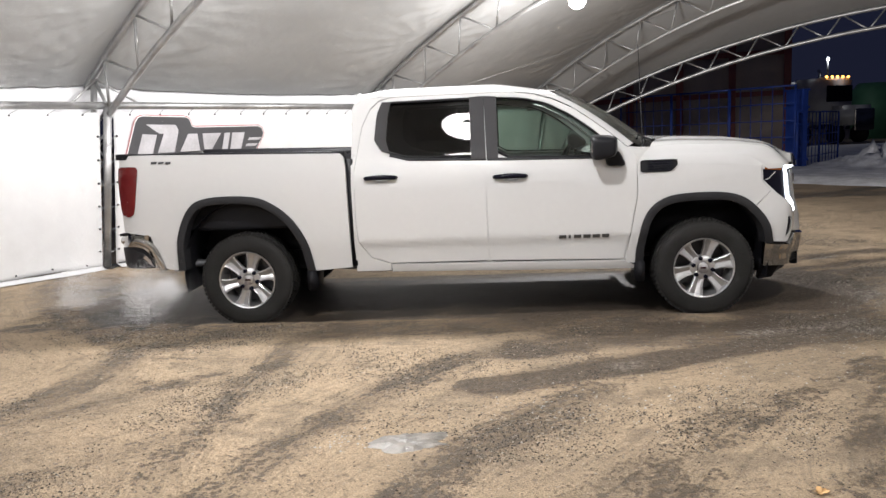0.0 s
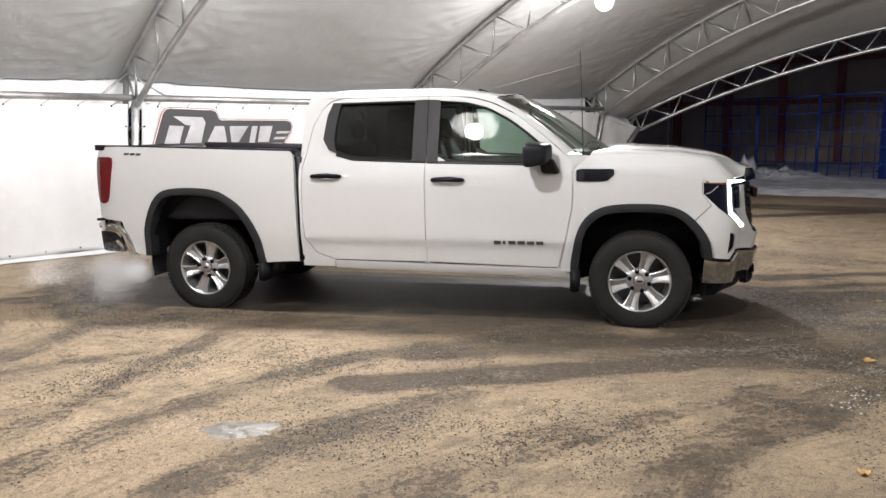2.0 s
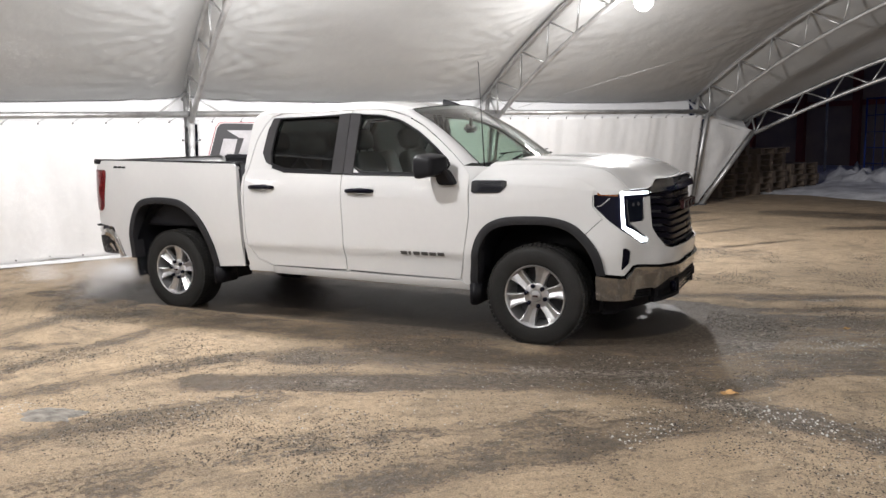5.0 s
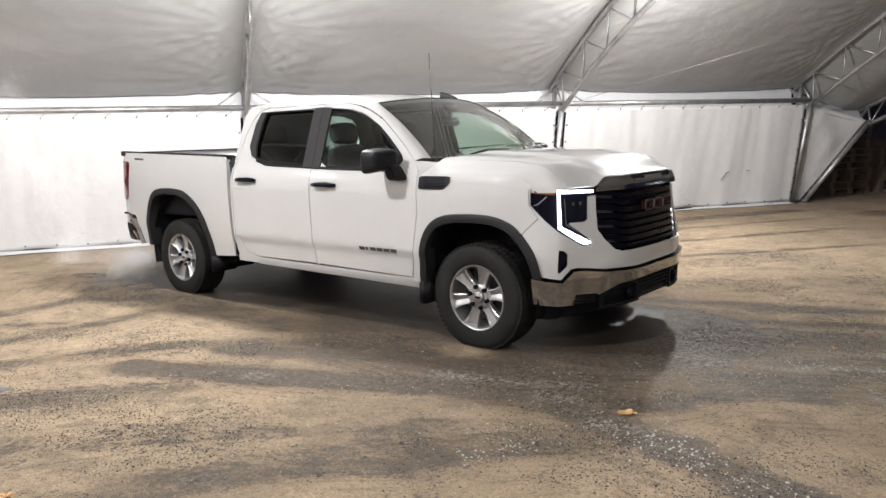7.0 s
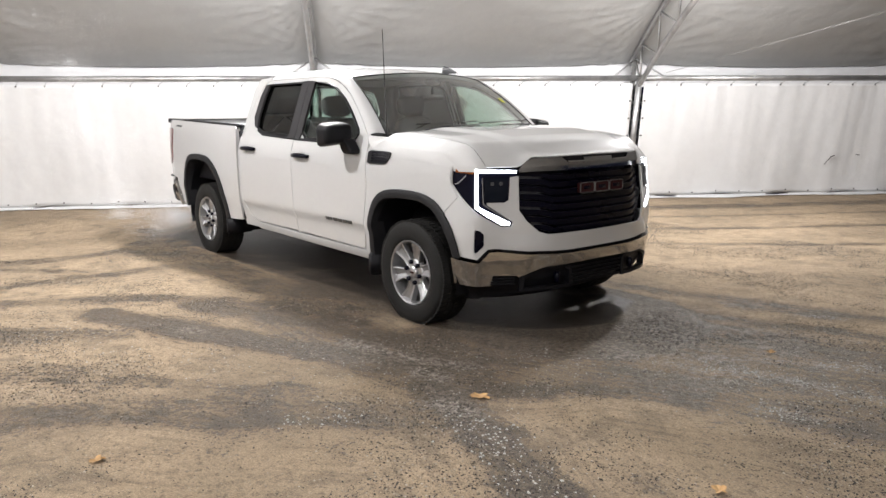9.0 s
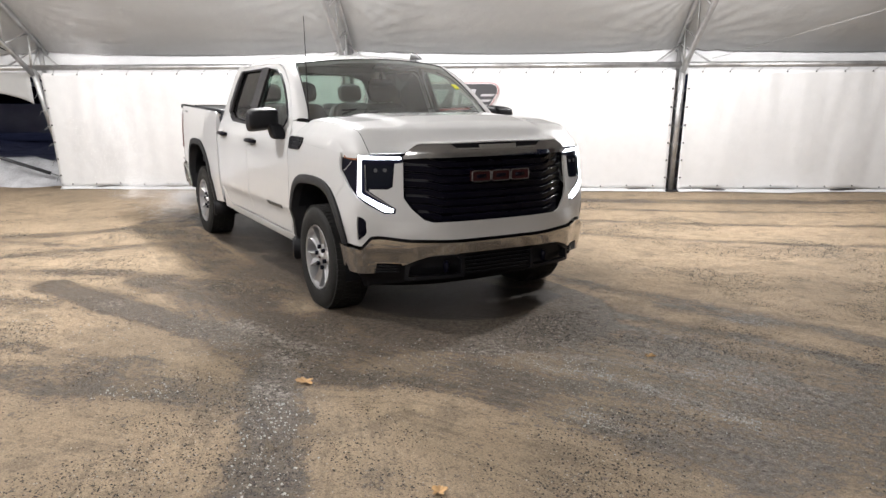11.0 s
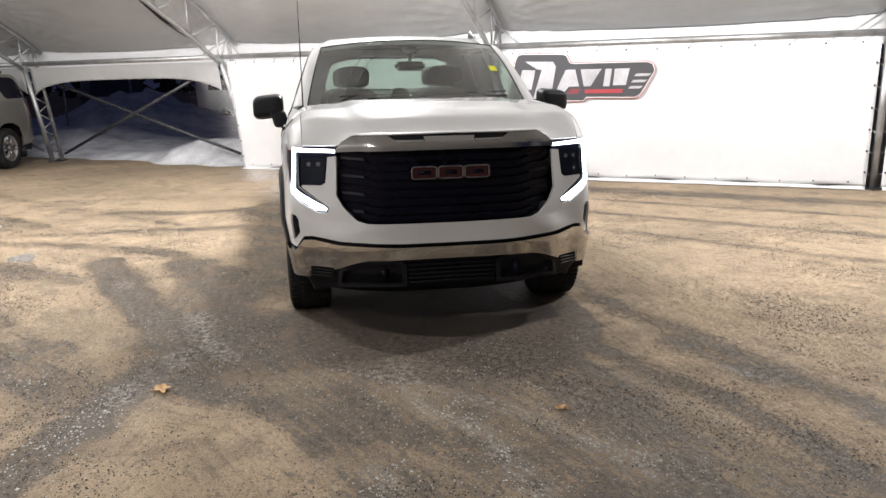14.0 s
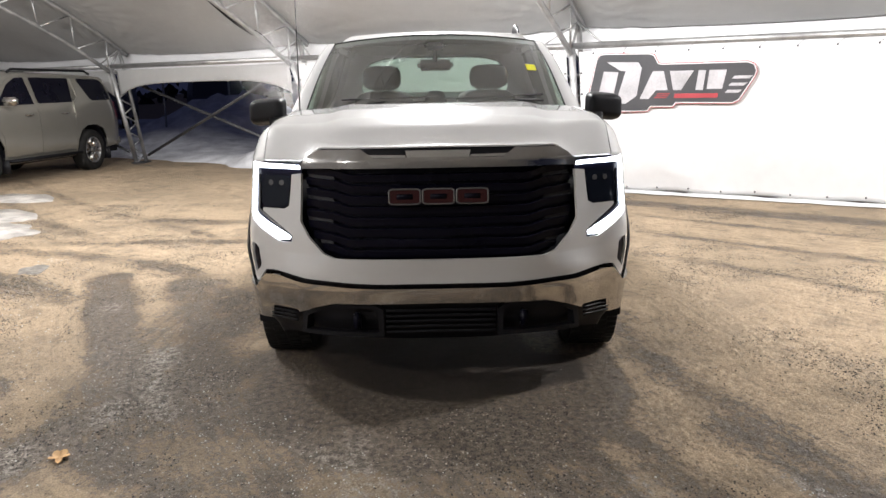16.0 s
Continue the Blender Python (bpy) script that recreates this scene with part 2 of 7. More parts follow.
# ---- ground ----
def ground_material():
    """Tan packed dirt over dark worn asphalt: the tracks attribute bares the asphalt and paints shade under the truck,
    salt leaves a pale bloom.
    """
    m = bpy.data.materials.new("packed_dirt_and_asphalt")
    m.use_nodes = True
    n, l = m.node_tree.nodes, m.node_tree.links
    b = n["Principled BSDF"]
    co = n.new("ShaderNodeTexCoord")

    def tex(scale, detail=6, rough=0.6, kind="ShaderNodeTexNoise"):
        t = n.new(kind)
        t.inputs["Scale"].default_value = scale
        if kind == "ShaderNodeTexNoise":
            t.inputs["Detail"].default_value, t.inputs["Roughness"].default_value = detail, rough
        l.new(co.outputs["Object"], t.inputs["Vector"])
        return t.outputs[0]

    def mathn(op, x, y, clamp=False):
        k = n.new("ShaderNodeMath")
        k.operation, k.use_clamp = op, clamp
        for i, v in enumerate((x, y)):
            if isinstance(v, (int, float)):
                k.inputs[i].default_value = v
            else:
                l.new(v, k.inputs[i])
        return k.outputs[0]

    def span(x, lo, hi, to0=0.0, to1=1.0):
        k = n.new("ShaderNodeMapRange")
        k.interpolation_type = "SMOOTHSTEP"
        for i, v in enumerate((lo, hi, to0, to1)):
            k.inputs[i + 1].default_value = v
        l.new(x, k.inputs[0])
        return k.outputs[0]

    def mix(f, c0, c1):
        k = n.new("ShaderNodeMix")
        k.data_type = "RGBA"
        for key, v in (("Factor", f), ("A", c0), ("B", c1)):
            sock = k.inputs[key] if key == "Factor" else k.inputs[6 if key == "A" else 7]
            if isinstance(v, tuple):
                sock.default_value = (*v, 1)
            elif isinstance(v, float):
                sock.default_value = v
            else:
                l.new(v, sock)
        return k.outputs[2]

    def attribute(name):
        k = n.new("ShaderNodeAttribute")
        k.attribute_name = name
        return k.outputs["Fac"]

    big, mid, grit = tex(0.55, 5), tex(2.6, 8, 0.68), tex(26, 6, 0.7)
    fine = tex(110, 4, 0.75)
    # streaks drawn out along the way the cars go
    def streaks(turn, along_it, across, detail=7):
        mp = n.new("ShaderNodeMapping")
        mp.vector_type = "TEXTURE"
        mp.inputs["Rotation"].default_value = (0, 0, radians(turn))
        mp.inputs["Scale"].default_value = (1 / along_it, 1 / across, 1)
        l.new(co.outputs["Object"], mp.inputs[0])
        k = n.new("ShaderNodeTexNoise")
        k.inputs["Scale"].default_value, k.inputs["Detail"].default_value, k.inputs["Roughness"].default_value = 1.0, detail, 0.65
        l.new(mp.outputs[0], k.inputs["Vector"])
        return k.outputs[0]

    def centred(x, gain):
        return mathn("MULTIPLY", mathn("SUBTRACT", x, 0.5), gain)

    drag, scrape = streaks(40, 0.7, 5.0), streaks(22, 2.2, 17.0)
    # lines that run with the tyre tracks
    lane = n.new("ShaderNodeCombineXYZ")
    l.new(mathn("MULTIPLY", attribute("across"), 22.0), lane.inputs[0])
    l.new(mathn("MULTIPLY", attribute("along"), 1.3), lane.inputs[1])
    tread = n.new("ShaderNodeTexNoise")
    tread.inputs["Scale"].default_value, tread.inputs["Detail"].default_value, tread.inputs["Roughness"].default_value = 1.0, 5, 0.6
    l.new(lane.outputs[0], tread.inputs["Vector"])
    tread = tread.outputs[0]
    worn = attribute("tracks")
    for x, gain in ((mid, 2.3), (drag, 0.8), (scrape, 0.7), (tread, 1.3), (grit, 3.2), (fine, 1.8), (big, 0.7)):
        worn = mathn("ADD", worn, centred(x, gain))
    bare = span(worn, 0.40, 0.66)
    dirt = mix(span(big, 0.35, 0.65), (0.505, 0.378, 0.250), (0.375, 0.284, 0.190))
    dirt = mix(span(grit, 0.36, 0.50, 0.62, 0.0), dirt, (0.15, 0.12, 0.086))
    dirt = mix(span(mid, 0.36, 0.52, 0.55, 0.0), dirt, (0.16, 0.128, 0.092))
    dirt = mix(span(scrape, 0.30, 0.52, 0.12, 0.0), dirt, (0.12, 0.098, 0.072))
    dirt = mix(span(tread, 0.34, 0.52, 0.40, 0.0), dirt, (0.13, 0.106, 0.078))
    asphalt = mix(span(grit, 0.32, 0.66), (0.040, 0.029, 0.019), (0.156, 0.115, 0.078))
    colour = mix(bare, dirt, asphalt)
    # dark grit and pale crumbs
    v = n.new("ShaderNodeTexVoronoi")
    v.inputs["Scale"].default_value = 44
    l.new(co.outputs["Object"], v.inputs["Vector"])
    speck = mathn("MULTIPLY", span(v.outputs["Distance"], 0.14, 0.22, 1.0, 0.0), span(mid, 0.44, 0.60))
    colour = mix(mathn("MULTIPLY", speck, 0.85), colour, (0.035, 0.032, 0.028))
    v3 = n.new("ShaderNodeTexVoronoi")
    v3.inputs["Scale"].default_value = 41
    l.new(co.outputs["Object"], v3.inputs["Vector"])
    fleck = mathn("MULTIPLY", span(v3.outputs["Distance"], 0.14, 0.20, 1.0, 0.0), span(grit, 0.42, 0.58))
    colour = mix(mathn("MULTIPLY", fleck, 0.85), colour, (0.42, 0.37, 0.30))
    v4 = n.new("ShaderNodeTexVoronoi")
    v4.inputs["Scale"].default_value = 85
    l.new(co.outputs["Object"], v4.inputs["Vector"])
    pits = mathn("MULTIPLY", span(v4.outputs["Distance"], 0.16, 0.30, 1.0, 0.0), span(grit, 0.40, 0.60))
    colour = mix(mathn("MULTIPLY", pits, 0.35), colour, (0.05, 0.042, 0.034))
    salt = mathn("MULTIPLY", attribute("salt"), span(mathn("ADD", mathn("MULTIPLY", grit, 0.75), mathn("MULTIPLY", fine, 0.45)), 0.54, 0.72))
    colour = mix(mathn("MULTIPLY", salt, 0.85), colour, (0.52, 0.475, 0.415))
    v2 = n.new("ShaderNodeMapRange")
    v2.inputs["From Min"].default_value, v2.inputs["From Max"].default_value = 0.30, 0.70
    v2.inputs["To Min"].default_value, v2.inputs["To Max"].default_value = 0.52, 1.48
    l.new(fine, v2.inputs[0])
    mul = n.new("ShaderNodeMix")
    mul.data_type, mul.blend_type = "RGBA", "MULTIPLY"
    mul.inputs["Factor"].default_value = 1
    l.new(colour, mul.inputs[6])
    l.new(v2.outputs[0], mul.inputs[7])
    # melt water and painted shade under the truck darken the ground; water fills hollows
    wet_shade = span(mathn("ADD", attribute("wet_shade"), mathn("ADD", centred(mid, 1.1), mathn("ADD", centred(drag, 0.9), centred(grit, 0.5)))), 0.34, 0.78)
    soaked_shaded = n.new("ShaderNodeMix")
    soaked_shaded.data_type, soaked_shaded.blend_type = "RGBA", "MULTIPLY"
    l.new(wet_shade, soaked_shaded.inputs["Factor"])
    l.new(mul.outputs[2], soaked_shaded.inputs[6])
    soaked_shaded.inputs[7].default_value = (0.21, 0.20, 0.20, 1)
    l.new(soaked_shaded.outputs[2], b.inputs["Base Color"])
    dry = span(mathn("MULTIPLY", bare, mid), 0.12, 0.42, 0.9, 0.52)
    rough = n.new("ShaderNodeMix")
    l.new(wet_shade, rough.inputs["Factor"])
    l.new(dry, rough.inputs[2])
    rough.inputs[3].default_value = 0.55
    l.new(rough.outputs[0], b.inputs["Roughness"])
    b.inputs["Specular IOR Level"].default_value = 0.45
    height = mathn("ADD", mathn("MULTIPLY", grit, 0.6), mathn("ADD", mathn("MULTIPLY", mid, 1.6), mathn("MULTIPLY", fine, 0.40)))
    height = mathn("SUBTRACT", height, mathn("MULTIPLY", bare, 0.35))
    bp = n.new("ShaderNodeBump")
    bp.inputs["Distance"].default_value = 0.034
    l.new(span(wet_shade, 0.0, 1.0, 1.0, 0.35), bp.inputs["Strength"])
    l.new(height, bp.inputs["Height"])
    l.new(bp.outputs[0], b.inputs["Normal"])
    return m


FAR = [15.0, 22.0, 35.0, 60.0, 120.0, 400.0]
NEAR = np.concatenate([np.arange(-10.0, -4.0, 0.15), np.arange(-4.0, 6.6, 0.05), np.arange(6.6, 11.0, 0.15)])
AXIS = np.concatenate([-np.array(FAR[::-1]), NEAR, np.array(FAR)])
GX, GY = np.meshgrid(AXIS, AXIS, indexing="ij")
TRACKS_SHADE, SALT, WET_SHADE = np.zeros_like(GX), np.zeros_like(GX), np.zeros_like(GX)
NEAREST, ACROSS, ALONG = np.full_like(GX, 9.0), GX.copy(), GY.copy()


def stroke(field, points, width, strength):
    """Lays a worn band along a curve onto a field of the ground."""
    line = spline([(x, y, 0) for x, y in points], 5)
    best, side, run, gone = np.full_like(GX, 9.0), np.zeros_like(GX), np.zeros_like(GX), 0.0
    for p, q in zip(line, line[1:]):
        dx, dy = q.x - p.x, q.y - p.y
        k = np.clip(((GX - p.x) * dx + (GY - p.y) * dy) / (dx * dx + dy * dy + 1e-9), 0, 1)
        d = np.hypot(GX - p.x - k * dx, GY - p.y - k * dy)
        closer, length = d < best, math.hypot(dx, dy)
        side = np.where(closer, d * np.sign((GX - p.x) * dy - (GY - p.y) * dx), side)
        run = np.where(closer, gone + k * length, run)
        best, gone = np.minimum(best, d), gone + length
    if field is TRACKS_SHADE:
        mine = best - width / 2 < NEAREST
        NEAREST[mine] = (best - width / 2)[mine]
        ACROSS[mine], ALONG[mine] = (side + 3 * points[0][0])[mine], (run + 5 * points[0][1])[mine]
    edge = np.clip((width / 2 + 0.10 - best) / 0.2, 0, 1)
    np.maximum(field, strength * edge * edge * (3 - 2 * edge), out=field)


# where the cars have driven the dirt off, plus shade painted round the truck
stroke(TRACKS_SHADE, [(0.15, -2.68), (1.04, -2.30), (2.0, -1.87), (2.85, -1.25)], 0.34, 1.0)
stroke(TRACKS_SHADE, [(0.35, -2.0), (1.3, -1.62), (2.3, -1.25)], 0.30, 0.9)
# these two bands also paint the truck's shade, beside and beneath it
stroke(TRACKS_SHADE, [(-2.6, -1.25), (0.0, -1.25), (1.5, -0.95)], 0.5, 0.62)
stroke(TRACKS_SHADE, [(-2.8, 0.0), (0.0, 0.0), (2.6, 0.0)], 1.9, 1.4)
stroke(TRACKS_SHADE, [(2.6, -0.6), (3.6, 0.0), (5.6, 0.7)], 1.5, 0.60)
stroke(TRACKS_SHADE, [(0.9, -1.5), (2.3, -1.55), (3.2, -1.2)], 0.8, 0.7)
stroke(TRACKS_SHADE, [(2.2, -0.9), (2.9, -1.6), (3.4, -1.8), (3.9, -1.95), (4.5, -2.2)], 0.32, 1.0)
stroke(TRACKS_SHADE, [(2.8, -0.9), (3.3, -0.1), (4.3, 0.1), (6.0, 0.5)], 0.55, 0.7)
stroke(TRACKS_SHADE, [(2.7, -1.3), (3.4, -0.9), (4.2, -0.5), (5.2, -0.2)], 0.6, 0.7)
stroke(TRACKS_SHADE, [(2.96, 0.67), (4.07, 1.14), (5.2, 1.35)], 0.22, 0.8)
stroke(TRACKS_SHADE, [(2.14, 1.11), (3.56, 1.56), (5.0, 1.9)], 0.22, 0.75)
stroke(TRACKS_SHADE, [(1.2, 1.1), (2.65, 1.21), (3.8, 1.45)], 0.16, 0.6)
stroke(TRACKS_SHADE, [(2.13, 0.89), (3.04, 0.91), (3.9, 0.87)], 0.16, 0.55)
stroke(TRACKS_SHADE, [(3.57, 0.34), (4.68, 0.63), (5.6, 0.80)], 0.30, 0.8)
stroke(TRACKS_SHADE, [(1.9, -3.95), (2.2, -3.2), (2.72, -2.57), (3.4, -1.95)], 0.38, 0.58)
stroke(TRACKS_SHADE, [(1.96, -2.81), (1.35, -3.26), (0.9, -3.8), (0.5, -4.3)], 0.26, 0.40)
stroke(TRACKS_SHADE, [(2.77, -2.77), (2.34, -3.13), (1.9, -3.6)], 0.26, 0.7)
stroke(TRACKS_SHADE, [(2.62, -2.32), (1.9, -2.9), (1.4, -3.4), (1.0, -4.0)], 0.28, 0.42)
stroke(TRACKS_SHADE, [(0.72, -1.65), (-0.07, -2.16), (-0.6, -3.0), (-0.86, -3.6), (-1.0, -4.3)], 0.30, 0.60)
stroke(TRACKS_SHADE, [(0.82, -2.76), (0.3, -3.34), (0.0, -3.8), (-0.2, -4.3)], 0.32, 0.65)
stroke(TRACKS_SHADE, [(-1.30, -1.4), (-1.32, -2.56), (-1.35, -3.37), (-1.26, -4.3)], 0.26, 0.52)
stroke(TRACKS_SHADE, [(-2.7, -3.3), (-2.47, -2.6), (-2.45, -2.0), (-2.5, -0.7)], 0.30, 0.55)
stroke(TRACKS_SHADE, [(-2.6, -1.87), (-1.45, -2.07)], 0.08, 0.55)
stroke(TRACKS_SHADE, [(-4.6, 1.2), (-3.4, -0.5), (-2.4, -1.4)], 0.9, 0.55)
for u0, v0, u1, v1, w, k in ((1.0, 0.5, 9.5, 0.7, 0.5, 0.6), (1.5, 1.4, 9.0, 1.8, 0.16, 0.6), (2.0, 2.4, 8.5, 3.0, 0.18, 0.6), (2.2, 3.3, 7.5, 4.4, 0.14, 0.55),
                             (-9.0, 2.6, -2.0, 4.6, 0.16, 0.52), (-8.0, 3.6, -2.5, 5.4, 0.2, 0.5), (9.0, 4.0, 14.0, 6.5, 0.5, 0.7), (10.5, 2.0, 13.0, 9.0, 1.2, 0.6)):
    a, c = tent(u0, v0), tent(u1, v1)
    h = (a + c) / 2 + (tent(0, 1) - tent(0, 0)) * 0.25
    stroke(TRACKS_SHADE, [(a.x, a.y), (h.x, h.y), (c.x, c.y)], w, k)
# dried salt: a thin film on the bared asphalt, and crusts where slush has fallen
stroke(SALT, [(2.7, -1.5), (3.5, -0.9), (4.6, -0.4), (5.8, 0.0)], 0.9, 0.12)
stroke(SALT, [(3.0, -0.1), (4.0, 0.5), (5.4, 0.9)], 0.7, 0.12)
for line, width in (([(3.2, -0.36), (3.8, -0.30), (4.05, -0.11), (4.7, 0.03), (4.95, 0.06)], 0.07), ([(4.25, 0.36), (4.5, 0.55)], 0.06), ([(3.62, 1.34), (3.88, 1.49)], 0.04),
                    ([(4.36, -0.57), (4.62, -0.51)], 0.08), ([(2.78, -1.60), (2.95, -1.55)], 0.12), ([(3.25, -1.80), (3.42, -1.77)], 0.12), ([(2.05, -1.60), (2.25, -1.55)], 0.14),
                    ([(2.0, -1.62), (2.6, -1.45), (2.9, -1.3)], 0.10), ([(3.3, -0.55), (3.9, 0.1), (4.6, 0.5)], 0.05), ([(3.6, 0.75), (4.2, 1.0)], 0.05), ([(1.0, -2.33), (1.1, -2.28)], 0.06)):
    stroke(SALT, line, width, 1.0)
# melt water that has run off the truck, and its shade painted beneath it
stroke(WET_SHADE, [(-3.1, -0.55), (-1.6, -0.62), (0.0, -0.5), (1.4, -0.45)], 0.75, 0.75)
stroke(WET_SHADE, [(-2.7, 0.0), (0.0, 0.05), (2.0, 0.0)], 1.1, 0.85)
stroke(WET_SHADE, [(-2.6, 0.5), (0.0, 0.45), (1.6, 0.5)], 0.7, 0.7)
stroke(WET_SHADE, [(1.5, -0.6), (2.2, -0.4), (2.55, 0.0), (2.4, 0.55)], 0.55, 0.85)
stroke(WET_SHADE, [(-3.9, -1.0), (-3.1, -0.95), (-2.4, -1.1)], 0.35, 0.6)
count = len(AXIS)
idx = np.arange(count * count).reshape(count, count)
quads = np.stack([idx[:-1, :-1], idx[1:, :-1], idx[1:, 1:], idx[:-1, 1:]], axis=-1).reshape(-1, 4)
me = bpy.data.meshes.new("ground")
me.from_pydata(np.stack([GX, GY, np.zeros_like(GX)], axis=-1).reshape(-1, 3).tolist(), [], quads.tolist())
for name, field in (("tracks", TRACKS_SHADE), ("salt", SALT), ("wet_shade", WET_SHADE), ("across", ACROSS), ("along", ALONG)):
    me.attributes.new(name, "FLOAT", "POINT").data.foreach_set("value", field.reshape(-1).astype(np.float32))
me.materials.append(ground_material())
tagged(new("ground", me), "packed tan dirt over dark asphalt with curved tyre tracks", "ground", kind="structure")

# ---- tent ----
RADIUS, RISE = 13.9, radians(33.3)
SPAN = 2 * RADIUS * math.sin(RISE)


def chord(v, lift=0.0):
    """Height of an arch's lower chord at v, or of a chord lift metres outside it."""
    r = RADIUS + lift
    c = 1.95 - RADIUS * math.cos(RISE)
    d = v - SPAN / 2
    return c + math.sqrt(max(r * r - d * d, 0.01))


def arch_point(k, lift):
    """The point at angle fraction k (0 to 1) of the arch, lift metres outside the lower chord."""
    a = -RISE + 2 * RISE * k
    r = RADIUS + lift - 0.055
    return SPAN / 2 + r * math.sin(a), 1.95 - RADIUS * math.cos(RISE) + r * math.cos(a)


def build_arch(u, tilt=0.0, foot=10.6, label="galvanised steel lattice arch of the tent"):
    """One lattice arch with its two lattice legs; a tilted one leans outwards from its feet."""
    def at(v, h):
        if tilt:
            return tent(foot + h * math.sin(tilt), v, h * math.cos(tilt))
        return tent(u, v, h)
    top = thing("tent_arch", label, "tent frame", kind="structure", group="tent arches")
    n = 26
    bm = bmesh.new()
    tube(bm, [at(*arch_point(i / n, 0.0)) for i in range(n + 1)], 0.04)
    part("lower_chord", bm, STEEL, top)
    bm = bmesh.new()
    tube(bm, [at(*arch_point(-0.012 + 1.024 * i / n, 0.53)) for i in range(n + 1)], 0.042)
    part("upper_chord", bm, STEEL, top)
    webs = 20
    for i in range(webs):
        bm = bmesh.new()
        k0, k1 = i / webs, (i + 1) / webs
        tube(bm, [at(*arch_point(k0 + 0.42 / webs, 0.53)), at(*arch_point(k1, 0.0))], 0.016, 6)
        tube(bm, [at(*arch_point(k0 + 0.42 / webs, 0.53)), at(*arch_point(k0 + 0.02 / webs, 0.0))], 0.016, 6)
        part("web_strut", bm, STEEL, top)
    low = 0.80 if -6 < u < -3 and not tilt else 0.40
    for side in (0, 1):
        f = (lambda v: v) if side == 0 else (lambda v: SPAN - v)
        legs = bmesh.new()
        tube(legs, [at(f(0.0), 1.98), at(f(-low), 0.02)], 0.05)
        part("leg", legs, STEEL, top)
        legs = bmesh.new()
        tube(legs, [at(f(-0.24), 2.32), at(f(-0.36), 1.75), at(f(-low - 0.24), 0.02)], 0.04)
        part("leg", legs, STEEL, top)
        legs = bmesh.new()
        for j in range(5):
            z0, z1 = 1.7 - 0.34 * j, 1.53 - 0.34 * j
            inner = lambda z: -low * (1.98 - z) / 1.96
            outer = lambda z: -0.36 - (low - 0.12) * (1.75 - z) / 1.73
            tube(legs, [at(f(inner(z0)), z0), at(f(outer(z1)), z1)], 0.014, 6)
            tube(legs, [at(f(outer(z1)), z1), at(f(inner(z1 - 0.17)), z1 - 0.17)], 0.014, 6)
        tube(legs, [at(f(0.0), 1.98), at(f(-0.24), 2.32)], 0.02, 6)
        tube(legs, [at(f(0.0), 1.98), at(f(-0.36), 1.75)], 0.02, 6)
        part("leg_bracing", legs, STEEL, top)
        plate = bmesh.new()
        q = at(f(-low - 0.12), 0.0)
        box(plate, (q.x - 0.2, q.y - 0.14, 0.0), (q.x + 0.2, q.y + 0.14, 0.025))
        part("base_plate", plate, DARKSTEEL, top, soft=False)
    return top


ARCHES = [-15.1, -10.05, -5.1, 0.0, 5.2, 10.5]
for u in ARCHES:
    build_arch(u)
build_arch(0, radians(36.9), 10.8, "galvanised steel end arch leaning outwards over the tent mouth")


def roof_point(u0, u1, a, k):
    """The roof cloth of one bay: on the arches it lies on the upper chord, between them it dips."""
    v, z = arch_point(-0.013 + 1.026 * k, 0.585)
    f = 4 * a * (1 - a)
    edge = abs(2 * k - 1) ** 3
    wide = 1 - abs(2 * a - 1) ** 3
    z -= (0.11 - 0.04 * edge) * f
    side = min(k, 1 - k) * 2
    near = min(a, 1 - a) * (u1 - u0)
    # pleats that fan out from the points where the cloth is tied to each arch
    arc, pleat = side * 9.0, 0.0
    for i in range(5):
        d = math.hypot(near, arc - 0.3 - 1.25 * i)
        if d < 3.0:
            angle = math.atan2(arc - 0.3 - 1.25 * i, near)
            pleat += (1 - 2 * abs(math.sin(angle * 13 + 1.7 * i + 3 * (a > 0.5) + 0.6 * math.sin(5 * angle))) ** 0.6) * math.exp(-d / 0.52) * smooth(0.05, 0.40, d)
    z += 0.075 * pleat * wide
    return v, z


def build_roof(u0, u1, tilt_end=False):
    def fn(a, k):
        a -= 0.75 * math.sin(math.tau * a) / math.tau
        v, z = roof_point(u0, u1, a, k)
        if tilt_end:
            v0, h = arch_point(-0.013 + 1.026 * k, 0.585)
            p0, p1 = tent(u0, v0, h), tent(10.8 + h * math.sin(radians(36.9)), v0, h * math.cos(radians(36.9)))
            p = p0.lerp(p1, a)
            p.z -= 0.10 * 4 * a * (1 - a)
            return p
        return tent(u0 + (u1 - u0) * a, v, z)
    bm = bmesh.new()
    grid(bm, fn, 84, 280)
    return tagged(part("tent_roof", bm, ROOF_SHADE_CLOTH), "grey-white stretched roof cloth with folds at the arches", "tent roof", kind="structure", group="roof bays")


for u0, u1 in zip(ARCHES, ARCHES[1:]):
    build_roof(u0, u1)
build_roof(10.5, 12.5, True)


def eave_valance(u0, u1):
    """The strip of cloth that hangs from the roof's outer edge behind the eave rail."""
    def fn(a, b):
        v, z = roof_point(u0, u1, a, 0.0)
        return tent(u0 + (u1 - u0) * a, v - 0.05 + 0.03 * b, z + 0.02 + (1.85 - z) * b)
    bm = bmesh.new()
    grid(bm, fn, 24, 4)
    return tagged(part("eave_valance", bm, WALLCLOTH), "white cloth strip hanging behind the eave rail", "tent wall", kind="structure")


